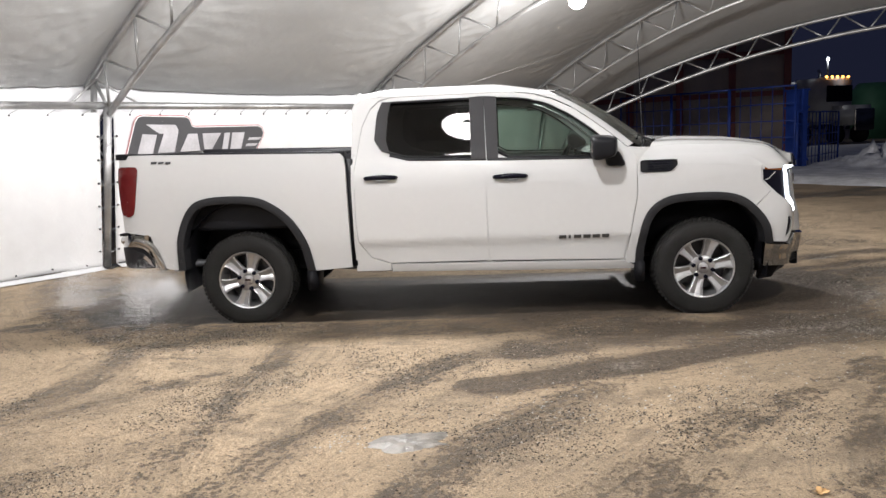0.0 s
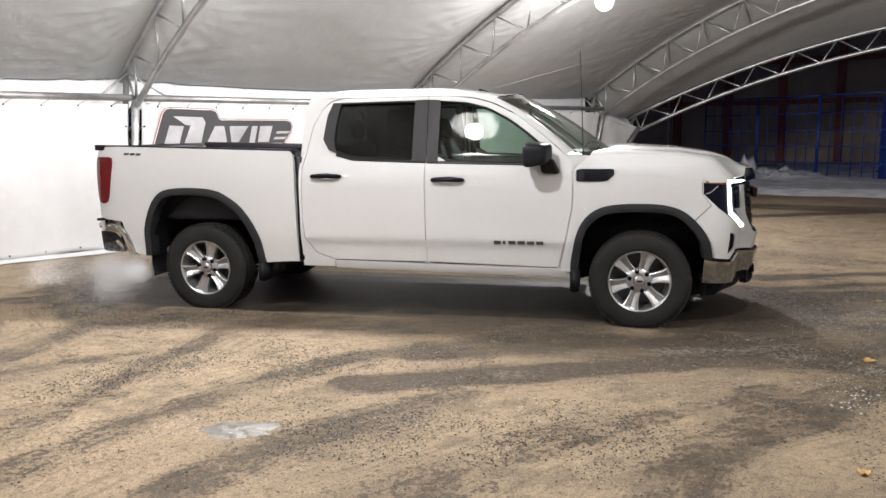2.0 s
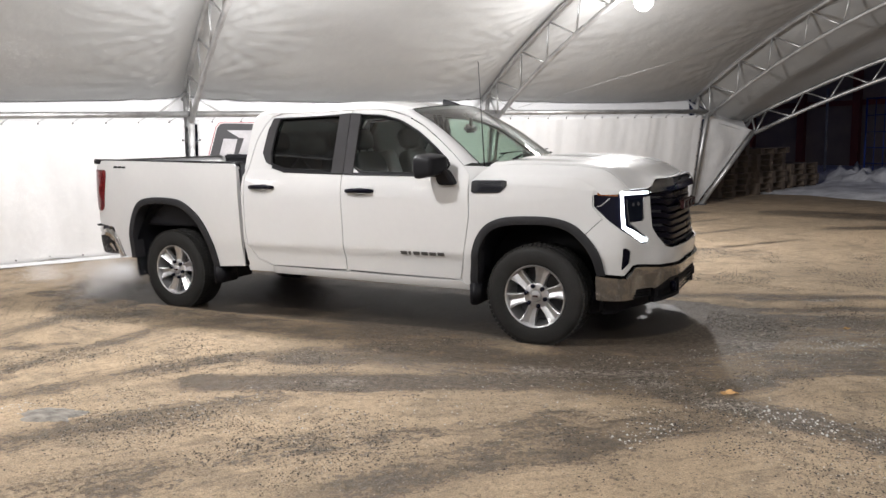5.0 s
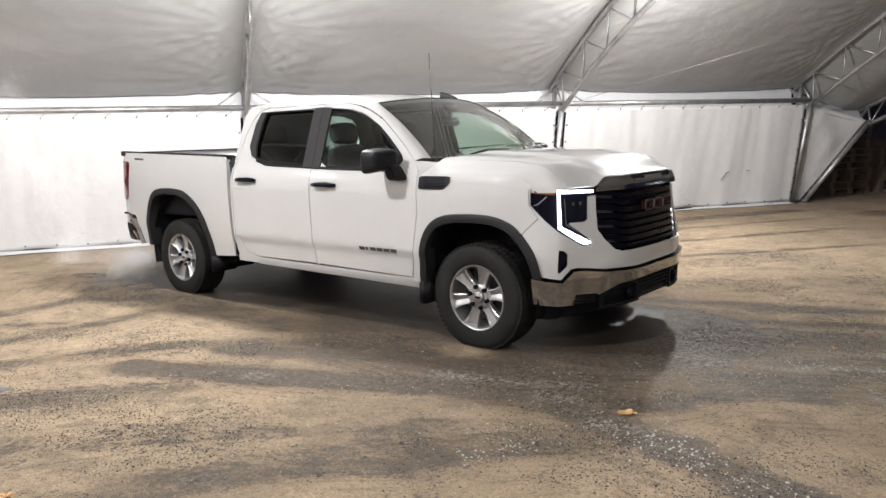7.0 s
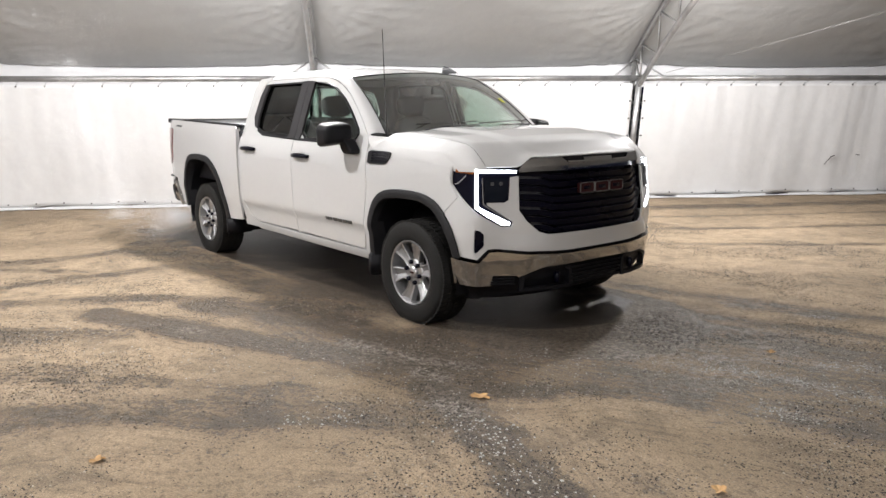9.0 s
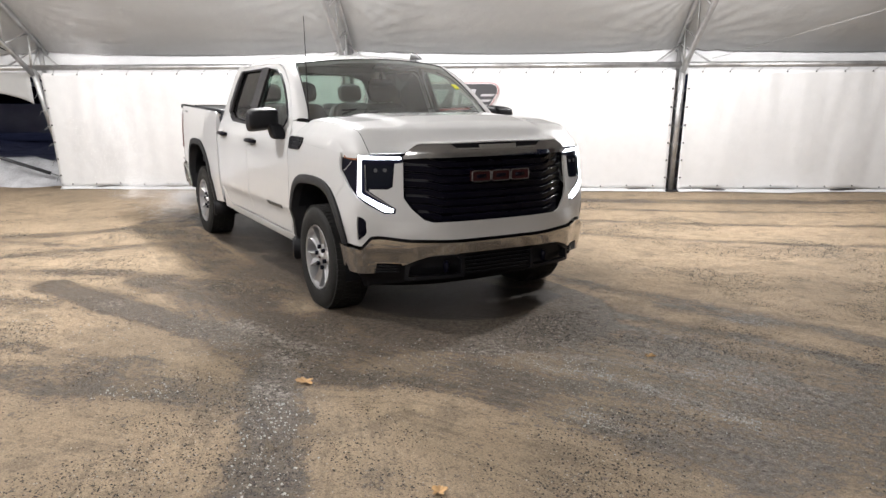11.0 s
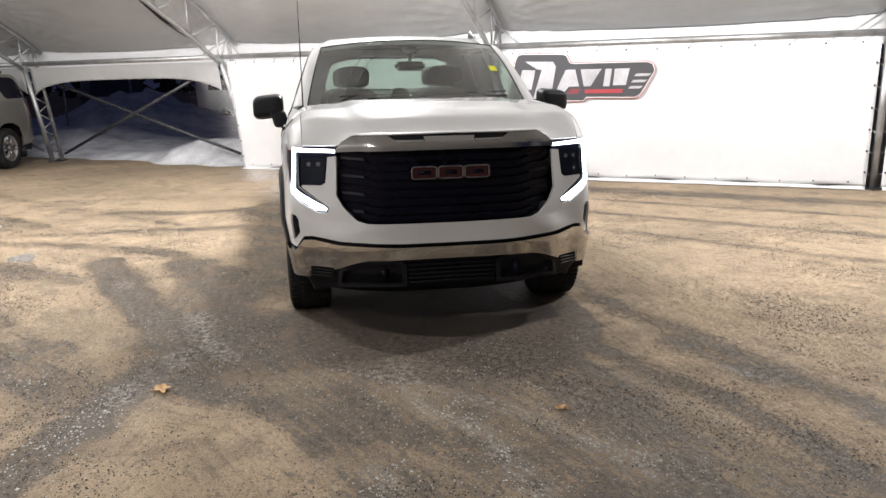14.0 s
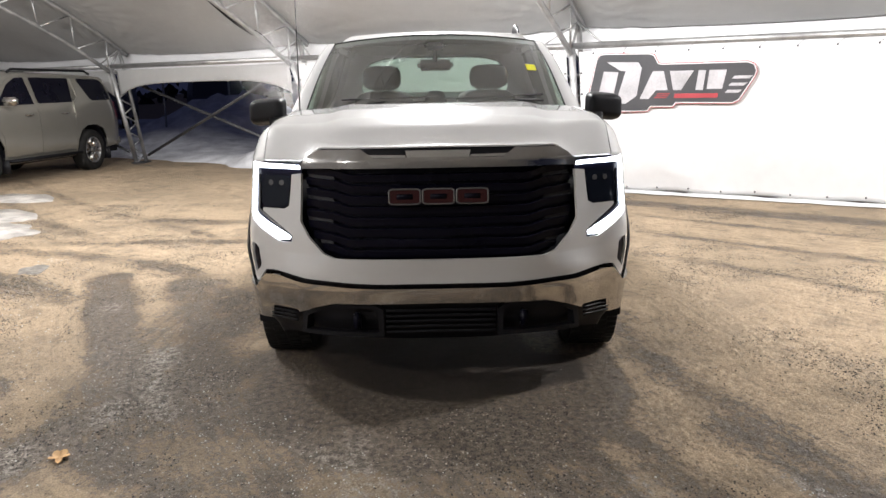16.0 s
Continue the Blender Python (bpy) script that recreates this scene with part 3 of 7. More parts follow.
def eave_rail(u0, u1, side=0):
    f = (lambda v: v) if side == 0 else (lambda v: SPAN - v)
    top = thing("eave_rail", "horizontal steel eave tube between the tent arches", "rail", kind="structure", group="eave rails")
    bm = bmesh.new()
    tube(bm, [tent(u0 + 0.02, f(-0.02), 2.0), tent(u1 - 0.02, f(-0.02), 2.0)], 0.045, 10)
    part("tube", bm, STEEL, top)
    for u, s in ((u0, 1), (u1, -1)):
        bm = bmesh.new()
        tube(bm, [tent(u, f(-0.2), 2.32), tent(u + 0.42 * s, f(-0.02), 2.03)], 0.014, 6)
        part("stay", bm, STEEL, top)
    return top


def cloth_wall(u0, u1, label, ripple=1.0, side=0):
    """A wall of cloth laced between two legs and to the rail, with eyelets and cords."""
    f = (lambda v: v) if side == 0 else (lambda v: SPAN - v)
    top = thing("tent_wall", label, "tent wall", kind="structure", group="cloth walls")

    def fn(a, b):
        # b: 0 at the ground, 1 at the rail
        u = u0 + 0.09 + (u1 - u0 - 0.18) * a
        z = 0.05 + 1.87 * b
        v = -0.34 + 0.30 * b
        v -= 0.10 * math.sin(math.pi * a) * (1 - b) * 0.5
        v += ripple * (0.022 * noise.noise(Vector((u * 2.1, z * 0.35, 3))) + 0.012 * noise.noise(Vector((u * 6, z * 0.6, 9))) * (0.3 + b))
        z += 0.012 * math.sin(u * 5.7) * (1 - b) * (b < 0.05)
        return tent(u, f(v), z)
    bm = bmesh.new()
    grid(bm, fn, 90, 30)
    cloth = part("cloth", bm, WALLCLOTH, top)
    cloth.modifiers.new("thickness", "SOLIDIFY").thickness = 0.004
    bm = bmesh.new()
    n = int((u1 - u0) / 0.42)
    for i in range(n):
        a = (i + 0.5) / n
        p = fn(a, 0.990)
        q = fn(a + 0.012, 1.0)
        r = tent(u0 + (u1 - u0) * a + 0.14, f(0.03), 2.02)
        tube(bm, [p, q.lerp(r, 0.6) + Vector((0, 0, 0.01)), r], 0.004, 5)
    part("lacing_cord", bm, STEEL, top)
    bm = bmesh.new()
    for i in range(n):
        for b in (0.025, 0.985):
            p = fn((i + 0.5) / n, b)
            w = tent(0, f(0.01)) - tent(0, f(0))
            bmesh.ops.create_uvsphere(bm, u_segments=6, v_segments=4, radius=0.013, matrix=Matrix.Translation(p + w))
    for i in range(6):
        for a in (0.006, 0.994):
            p = fn(a, 0.1 + 0.15 * i)
            bmesh.ops.create_uvsphere(bm, u_segments=6, v_segments=4, radius=0.015, matrix=Matrix.Translation(p + (tent(0, f(0.01)) - tent(0, f(0)))))
    part("eyelet", bm, DARKSTEEL, top)
    # cords across to the legs
    bm = bmesh.new()
    for i in range(6):
        b = 0.1 + 0.15 * i
        for a, u, s in ((0.004, u0, 1), (0.996, u1, -1)):
            p = fn(a, b)
            z = p.z
            leg = tent(u, f(-0.50 * (1.98 - z) / 1.96 + 0.05), z - 0.06)
            tube(bm, [p, leg, leg + (leg - p) * 0.25 - Vector((0, 0, 0.05))], 0.005, 5)
    part("lacing_cord", bm, STEEL, top)
    bm = bmesh.new()
    tube(bm, [fn(i / 30, 0.0) - Vector((0, 0, 0.02)) for i in range(31)], 0.014, 6)
    part("hem_tube", bm, DARKSTEEL, top)
    return top


for u0, u1 in zip(ARCHES, ARCHES[1:]):
    eave_valance(u0, u1)
    eave_rail(u0, u1)
    eave_rail(u0, u1, 1)
cloth_wall(-5.1, 0.0, "white cloth tent wall laced to the steel legs")
cloth_wall(0.0, 5.2, "white cloth tent wall with a dealer sign on it")
cloth_wall(5.2, 10.5, "white cloth tent wall with creases and a small tear", 1.6)
for u0, u1 in zip(ARCHES, ARCHES[1:]):
    cloth_wall(u0, u1, "plain white cloth wall across the tent floor", 1.0, 1)


def wall_skirt(u0, u1, seed):
    """The hem of the wall cloth that lies crumpled on the ground."""
    def fn(a, b):
        u = u0 + (u1 - u0) * a
        reach = 0.05 + 0.16 * max(0.0, 0.35 + noise.noise(Vector((u * 0.8, seed, 2))) + 0.4 * noise.noise(Vector((u * 3.1, seed, 5))))
        v = -0.34 - 0.05 * math.sin(math.pi * a) + reach * b
        return tent(u, v, 0.035 * (1 - b) ** 2 + 0.012 + 0.012 * noise.noise(Vector((u * 5, b * 2, seed))) * math.sin(math.pi * b))
    bm = bmesh.new()
    grid(bm, fn, 110, 5)
    bmesh.ops.recalc_face_normals(bm, faces=bm.faces)
    ob = tagged(part("wall_skirt", bm, WALLCLOTH), "white hem of the tent wall lying on the ground", "tent wall", kind="structure")
    ob.modifiers.new("thickness", "SOLIDIFY").thickness = 0.004


wall_skirt(-5.0, -0.1, 1.0)
wall_skirt(0.1, 5.1, 4.0)
wall_skirt(5.3, 10.4, 8.0)


def end_flap():
    """The slack triangle of cloth between the last upright leg and the leaning end arch."""
    def fn(a, b):
        h = 1.95 * b
        e = tent(10.8 + h * math.sin(radians(36.9)), -0.5 + 0.45 * b, h * math.cos(radians(36.9)) + 0.03)
        s = tent(10.56, -0.5 + 0.45 * b, 0.03 + 1.92 * b)
        p = s.lerp(e, a)
        p += (tent(0, 1) - tent(0, 0)) * (0.05 * math.sin(9 * b + 4 * a) * math.sin(math.pi * a) * b + 0.03 * noise.noise(p * 3))
        return p
    bm = bmesh.new()
    grid(bm, fn, 20, 30)
    ob = tagged(part("tent_flap", bm, WALLCLOTH), "slack white cloth flap at the tent mouth", "tent wall", kind="structure")
    ob.modifiers.new("thickness", "SOLIDIFY").thickness = 0.004


end_flap()


def end_valance():
    """The strip of cloth between the roof's last bay and the top of the flap."""
    lean = radians(36.9)

    def fn(a, b):
        v0, h = arch_point(-0.013, 0.585)
        high = tent(10.38, v0 - 0.03, h + 0.02).lerp(tent(10.8 + h * math.sin(lean), v0 - 0.03, h * math.cos(lean) + 0.02), a)
        high.z -= 0.10 * 4 * a * (1 - a)
        low = tent(10.38, -0.07, 1.86).lerp(tent(10.8 + 1.95 * math.sin(lean), -0.07, 1.95 * math.cos(lean) - 0.03), a)
        return high.lerp(low, b)
    bm = bmesh.new()
    grid(bm, fn, 16, 5)
    tagged(part("eave_valance", bm, WALLCLOTH), "white cloth strip above the slack flap at the mouth", "tent wall", kind="structure")


end_valance()


def raised_wall(u0, u1, left, mid, right):
    """A bay whose cloth is cut out below in a wide arch."""
    def fn(a, b):
        low = (left * (1 - a) + right * a) + (mid - (left + right) / 2) * (1 - (2 * a - 1) ** 4) ** 0.8
        z = low + (1.93 - low) * b
        v = -0.05 - 0.10 * (1.93 - z)
        v += 0.02 * noise.noise(Vector((a * 12, z, 4)))
        return tent(u0 + 0.1 + (u1 - u0 - 0.2) * a, v, z)
    bm = bmesh.new()
    grid(bm, fn, 60, 10)
    # the darker roof cloth puts this wall's weak light into its colour
    ob = tagged(part("tent_wall", bm, ROOF_SHADE_CLOTH), "white tent cloth cut away in a wide arch over an opening", "tent wall", kind="structure", group="cloth walls")
    ob.modifiers.new("thickness", "SOLIDIFY").thickness = 0.004


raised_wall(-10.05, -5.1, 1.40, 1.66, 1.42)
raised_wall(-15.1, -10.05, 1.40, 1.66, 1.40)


def brace(p, q, sleeve):
    top = thing("cable_brace", "diagonal wire brace with a grey sleeve", "cable", kind="structure", group="wire braces")
    bm = bmesh.new()
    tube(bm, [p, q], 0.008, 6)
    part("wire", bm, STEEL, top)
    bm = bmesh.new()
    d = q - p
    tube(bm, [p + d * sleeve[0], p + d * sleeve[1]], 0.03, 8)
    part("sleeve", bm, DARKSTEEL, top)


for u0, u1 in ((-10.05, -5.1), (-15.1, -10.05)):
    brace(tent(u0 + 0.1, -0.55, 0.12), tent(u1 - 0.05, -0.1, 1.9), (0.03, 0.86))
    brace(tent(u1 - 0.1, -0.90 if u1 > -6 else -0.55, 0.12), tent(u0 + 0.05, -0.3, 1.75), (0.06, 0.97))


def end_wall(u, label):
    """A plain gable of cloth that closes the tent."""
    def fn(a, b):
        v, z = arch_point(a, 0.45)
        return tent(u, v, z * b)
    bm = bmesh.new()
    grid(bm, fn, 30, 8)
    tagged(part("tent_wall", bm, WALLCLOTH), label, "tent wall", kind="structure", group="cloth walls")


end_wall(-15.2, "plain white cloth gable closing the tent end")

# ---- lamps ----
ADDED_SHADE = material("white_enamel", (0.75, 0.75, 0.74), 0.4, vary=0.06, scale=6)
LAMPGLOW = glowing("lamp_globe", (1.0, 0.97, 0.92), 40.0)


def hanging_lamp(p, watts, radius=0.125):
    top = thing("hanging_lamp", "bright white globe lamp hanging under the tent roof", "lamp", group="tent lamps", at=Matrix.Translation(p))
    bm = bmesh.new()
    bmesh.ops.create_uvsphere(bm, u_segments=20, v_segments=12, radius=radius)
    globe = part("globe", bm, LAMPGLOW, top)
    globe.visible_shadow = False
    bm = bmesh.new()
    tube(bm, [(0, 0, radius * 0.8), (0, 0, radius * 1.5)], [0.05, 0.035], 12)
    tube(bm, [(0, 0, radius * 1.5), (0, 0, 0.45)], 0.008, 6)
    part("holder", bm, DARKSTEEL, top)
    # unseen cap, added to keep the globe's light off the roof cloth
    bm = bmesh.new()
    revolve(bm, [(0.05, 0.205), (0.18, 0.180), (0.33, 0.112), (0.342, 0.104), (0.33, 0.104), (0.18, 0.170), (0.05, 0.195)], 28)
    bmesh.ops.rotate(bm, verts=bm.verts, matrix=Matrix.Rotation(radians(90), 3, "X"))
    part("reflector", bm, ADDED_SHADE, top, "added white lamp shade that keeps light off the roof")
    lamp = bpy.data.lights.new("lamp", "POINT")
    lamp.energy, lamp.color, lamp.shadow_soft_size = watts, (1.0, 0.985, 0.99), radius
    ob = new("lamp_light", lamp)
    ob.parent = top
    return top


LAMPS = [(-5.1, 3.55, 85), (0.0, 3.55, 470), (5.2, 3.55, 540), (-8.6, 6.4, 270), (-2.45, 6.6, 490), (-2.4, 11.7, 170), (1.5, 11.7, 125)]
for u, v, w in LAMPS:
    hanging_lamp(tent(u, v, chord(v) - 0.32), w)


# ---- pickup truck: front towards +x, centred between its wheels ----
PLAN = spline([(-2.90, 0.86, 0), (-2.87, 0.945, 0), (-2.78, 0.985, 0), (-2.5, 0.995, 0), (-1.9, 1.0, 0), (-0.6, 1.0, 0), (0.6, 1.0, 0), (1.4, 0.995, 0), (1.9, 0.99, 0),
               (2.2, 0.980, 0), (2.35, 0.968, 0), (2.45, 0.950, 0), (2.525, 0.918, 0), (2.575, 0.855, 0), (2.625, 0.740, 0), (2.665, 0.668, 0), (2.725, 0.565, 0), (2.785, 0.42, 0), (2.806, 0.22, 0), (2.812, 0.0, 0)], 10)
LENGTHS = [0.0]
for p, q in zip(PLAN, PLAN[1:]):
    LENGTHS.append(LENGTHS[-1] + (q - p).length)
ZERO = np.interp(0.0, [p.x for p in PLAN], LENGTHS)
LENGTHS = [k - ZERO for k in LENGTHS]
NOSE = LENGTHS[-1]


def qx(x):
    """Run along the body's plan at a given x."""
    return float(np.interp(x, [p.x for p in PLAN], LENGTHS))


def qy(y):
    """Run along the body's plan at a given distance from the middle, on the front."""
    k = [i for i, p in enumerate(PLAN) if p.x > 2.0]
    return float(np.interp(-y, [-PLAN[i].y for i in k], [LENGTHS[i] for i in k]))


def plan_at(q):
    x = float(np.interp(q, LENGTHS, [p.x for p in PLAN]))
    y = float(np.interp(q, LENGTHS, [p.y for p in PLAN]))
    e = 0.04
    d = Vector((float(np.interp(q + e, LENGTHS, [p.x for p in PLAN]) - np.interp(q - e, LENGTHS, [p.x for p in PLAN])),
                float(np.interp(q + e, LENGTHS, [p.y for p in PLAN]) - np.interp(q - e, LENGTHS, [p.y for p in PLAN])), 0))
    if q > NOSE - e:
        d = Vector((0, -1, 0))
    d.normalize()
    return Vector((x, y, 0)), Vector((-d.y, d.x, 0))


SIDE_Z = [0.34, 0.41, 0.47, 0.53, 0.60, 0.66, 0.80, 0.95, 1.10, 1.18, 1.24, 1.29, 1.32, 1.50, 1.70, 1.78, 1.83]
SIDE_IN = [0.10, 0.060, 0.048, 0.042, 0.031, 0.004, 0.005, 0.002, 0.000, 0.010, 0.028, 0.048, 0.068, 0.130, 0.200, 0.232, 0.258]
FRONT_Z = [0.45, 0.60, 0.70, 0.80, 0.90, 1.0, 1.1, 1.16, 1.22]
FRONT_IN = [0.03, 0.012, 0.0, 0.004, 0.016, 0.028, 0.037, 0.046, 0.072]
BED_Z = [0.34, 0.43, 0.60, 0.68, 0.95, 1.15, 1.30, 1.40, 1.46]
BED_IN = [0.10, 0.04, 0.020, 0.006, 0.002, 0.0, 0.008, 0.018, 0.03]


def inset(q, z):
    a, b, c = np.interp(z, SIDE_Z, SIDE_IN), np.interp(z, FRONT_Z, FRONT_IN), np.interp(z, BED_Z, BED_IN)
    w = smooth(2.0, 2.5, q)
    if q < -0.915:
        return float(c)
    return float(a * (1 - w) + b * w)


def skin(q, z, off=0.0, side=-1):
    """A point of the truck's outer skin: q along its plan, z up, off metres proud of it."""
    p, n = plan_at(q)
    foot = (0.032 * math.exp(-((p.y - 0.64) / 0.12) ** 2) - 0.012 * smooth(0.35, 0.0, p.y)) * (1 - smooth(0.62, 0.72, z)) if q > 2.3 else 0.0
    p = p + n * (off - inset(q, z) + foot)
    return Vector((p.x, p.y * side, z))


def skin_panel(name, outlines, mat, parent, side, off=0.0, depth=0.03, step=0.11, label=""):
    bm = bmesh.new()
    flat_panel(bm, outlines, lambda a, b: skin(a, b, off, side), step, depth, lambda c: Vector((0.4 * c.x, c.y * 2, 0)))
    return sharpen(part(name, bm, mat, parent, label), 50)


truck = thing("pickup_truck", "white crew-cab pickup truck with black wheel-arch flares, headlights on", "truck", at=Matrix.Translation((0, 0.015, 0)) @ Matrix.Diagonal((1, 1.015, 1, 1)))
F_ARCH = [(1.335, 0.42), (1.34, 0.52), (1.38, 0.73), (1.45, 0.86), (1.56, 0.935), (1.72, 0.965), (1.99, 0.965), (2.16, 0.92), (2.28, 0.82), (2.36, 0.70), (2.40, 0.55)]
R_ARCH = [(-2.41, 0.46), (-2.38, 0.75), (-2.27, 0.98), (-2.10, 1.06), (-1.76, 1.06), (-1.58, 1.0), (-1.42, 0.87), (-1.30, 0.67), (-1.25, 0.43)]


def arch_flare(outline, name, side, width=0.062):
    """A black moulding that follows a wheel arch, with a rolled inner lip."""
    pts = [Vector((a, b, 0)) for a, b in outline]
    mid = Vector((sum(p.x for p in pts) / len(pts), 0.42, 0))
    pts = spline(pts, 5)
    inner = [p + (mid - p).normalized() * width for p in pts]
    inner[0].y, inner[-1].y = pts[0].y, pts[-1].y
    bm = bmesh.new()
    rows = []
    for p, r in zip(pts, inner):
        q = qx(p.x) if p.x > 0 else p.x
        q2 = qx(r.x) if r.x > 0 else r.x
        ring = [skin(q, p.y, 0.0, side), skin(q, p.y, 0.016, side), skin((q + q2) / 2, (p.y + r.y) / 2, 0.026, side), skin(q2, r.y, 0.018, side), skin(q2, r.y, -0.10, side)]
        rows.append([bm.verts.new(c) for c in ring])
    for a, b in zip(rows, rows[1:]):
        for j in range(4):
            bm.faces.new((a[j], a[j + 1], b[j + 1], b[j]))
    bmesh.ops.recalc_face_normals(bm, faces=bm.faces)
    return sharpen(part(name, bm, FLARE, truck, "black plastic wheel-arch flare"), 60)


def wheel_well(x, side, r=0.50):
    """A dark liner behind a wheel."""
    bm = bmesh.new()
    grid(bm, lambda a, b: Vector((x + r * math.cos(math.pi * (-0.08 + 1.16 * a)), side * (0.95 - 0.47 * b), 0.42 + (r + 0.06) * math.sin(math.pi * (-0.08 + 1.16 * a)))), 18, 2)
    grid(bm, lambda a, b: Vector((x + r * b * math.cos(math.pi * (-0.08 + 1.16 * a)), side * 0.48, 0.42 + (r + 0.06) * b * math.sin(math.pi * (-0.08 + 1.16 * a)))), 18, 2)
    part("wheel_well_liner", bm, BLACK, truck, "black wheel-well liner")


LENS = material("projector_lens", (0.008, 0.010, 0.016), 0.08, vary=0.1, scale=20, spec=0.1)
TRIM = material("dark_grey_trim", (0.030, 0.029, 0.031), 0.6, vary=0.1, scale=9, spec=0.15)
BADGE = material("badge_grey", (0.12, 0.12, 0.12), 0.3, metal=0.6, vary=0.1, scale=20)
A_LINE = [(1.285, 1.335), (1.16, 1.445), (1.02, 1.555), (0.88, 1.655), (0.72, 1.735), (0.56, 1.785), (0.40, 1.805)]
R_WINDOW = rounded([(-0.655, 1.765), (-0.695, 1.67), (-0.715, 1.47), (-0.655, 1.385), (-0.46, 1.325), (0.125, 1.303), (0.115, 1.772)], 1, 0.10)
F_WINDOW = rounded([(0.225, 1.30), (0.215, 1.768), (0.48, 1.752), (0.66, 1.705), (0.84, 1.61), (0.98, 1.51), (1.16, 1.36), (1.13, 1.275)], 1, 0.14)

for side in (-1, 1):
    # body side
    fender = [(1.349, 1.205), (1.352, 0.96), (1.299, 0.67), (1.255, 0.42), *F_ARCH[:8], (2.255, 0.848), (2.372, 0.958), (2.302, 1.046), (2.300, 1.158)]
    fender = [(qx(a), b) for a, b in fender]
    vent = rounded([(qx(1.372), 1.232), (qx(1.372), 1.135), (qx(1.60), 1.137), (qx(1.655), 1.185), (qx(1.655), 1.232)], 1, 0.1)
    skin_panel("front_fender", [fender], PAINT, truck, side, label="white front fender")
    fog = rounded([(qx(2.516), 0.752), (qx(2.545), 0.745), (qx(2.560), 0.722), (qx(2.561), 0.638), (qx(2.518), 0.586), (qx(2.508), 0.600)], 1, 0.10)
    lamp_edge = [(qx(2.311), 1.158), (qx(2.314), 1.044), (qx(2.42), 0.943), (qx(2.512), 0.872), (qx(2.612), 0.766), (qx(2.641), 0.766), (qx(2.645), 0.798), (qx(2.572), 0.915), (qx(2.574), 0.928), (qx(2.622), 0.926), (qx(2.634), 0.942), (qx(2.640), 1.092), (qx(2.664), 1.098)]
    under = [(qx(2.395), 0.560), (qx(2.530), 0.548), (qx(2.574), 0.618), (qx(2.595), 0.622), (qy(0.64), 0.602), (qy(0.45), 0.590), (qy(0.3), 0.584), (NOSE, 0.582)]
    fascia = [(qx(2.306), 1.158), (qx(2.308), 1.046), (qx(2.376), 0.956), (qx(2.259), 0.845), (qx(2.28), 0.82), (qx(2.36), 0.70), *under,
              (NOSE, 0.704), (qy(0.49), 0.708), (qy(0.545), 0.725), (qy(0.62), 0.80), (qy(0.662), 0.87), (qy(0.664), 1.03), (qy(0.664), 1.098), *lamp_edge[::-1]]
    skin_panel("front_fascia", [fascia, fog], PAINT, truck, side, 0.0, 0.014, 0.05, "white front bumper cover")
    skin_panel("bumper_gap", [[(a, b + 0.01) for a, b in under] + [(a, b - 0.035) for a, b in under[::-1]]], BLACK, truck, side, -0.025, 0.0, 0.06, "black gap above the bumper")
    # headlight
    lamp = skin_panel("headlight", [lamp_edge + [(qx(2.664), 1.142)]], GLOSSBLACK, truck, side, -0.014, 0.04, 0.05, "dark headlight housing with a white C-shaped light strip")
    strip = [(qx(2.660), 1.136), (qx(2.506), 1.147), (qx(2.514), 0.892), (qx(2.612), 0.779), (qx(2.634), 0.778), (qx(2.637), 0.794), (qx(2.534), 0.905), (qx(2.528), 1.123), (qx(2.660), 1.118)]
    skin_panel("light_strip", [strip], HEADLAMP, lamp, side, 0.003, 0.014, 0.03, "glowing white daytime running light")
    line = [(qx(2.557), 1.088), (qx(2.561), 0.922), (qx(2.630), 0.814), (qx(2.627), 0.810), (qx(2.556), 0.915), (qx(2.552), 1.088)]
    skin_panel("strip_border", [line], SMOKECHROME, lamp, side, -0.002, 0.01, 0.05, "bright inner border of the light strip")
    reflector = [(qx(2.335), 1.144), (qx(2.335), 1.122), (qx(2.485), 1.112), (qx(2.488), 1.132)]
    skin_panel("side_marker", [reflector], AMBER, lamp, side, -0.010, 0.004, 0.05, "amber side marker")
    rib = [(qx(2.335), 1.040), (qx(2.365), 1.045), (qx(2.43), 1.100), (qx(2.424), 1.105), (qx(2.36), 1.052), (qx(2.335), 1.047)]
    skin_panel("reflector_rib", [rib], SCOOPBAR, lamp, side, -0.010, 0.003, 0.05, "thin bright rib in the headlight")
    lens = rounded([(qx(2.566), 1.084), (qx(2.566), 0.946), (qx(2.578), 0.934), (qx(2.617), 0.934), (qx(2.628), 0.946), (qx(2.634), 1.086)], 1, 0.12)
    lens_ob = skin_panel("projector_lens", [lens], LENS, lamp, side, -0.008, 0.01, 0.04, "dark projector lens")
    for k in range(2):
        a = 0.820 - 0.055 * k
        cup = [(qy(a + 0.012 * math.cos(i * math.tau / 12)), 1.05 + 0.013 * math.sin(i * math.tau / 12)) for i in range(12)]
        skin_panel("lens_cup", [cup], DARKSTEEL, lens_ob, side, -0.005, 0.003, 0.05, "small bright lens")
    # fog slot
    slot = skin_panel("fog_slot", [[(qx(2.50), 0.765), (qx(2.575), 0.755), (qx(2.575), 0.625), (qx(2.53), 0.575), (qx(2.495), 0.58)]], GLOSSBLACK, truck, side, -0.010, 0.0, 0.05, "black air slot beside the bumper")
    arch_flare(F_ARCH, "wheel_arch_flare", side)
    arch_flare(R_ARCH, "wheel_arch_flare", side)
    wheel_well(1.865, side)
    wheel_well(-1.835, side, 0.54)
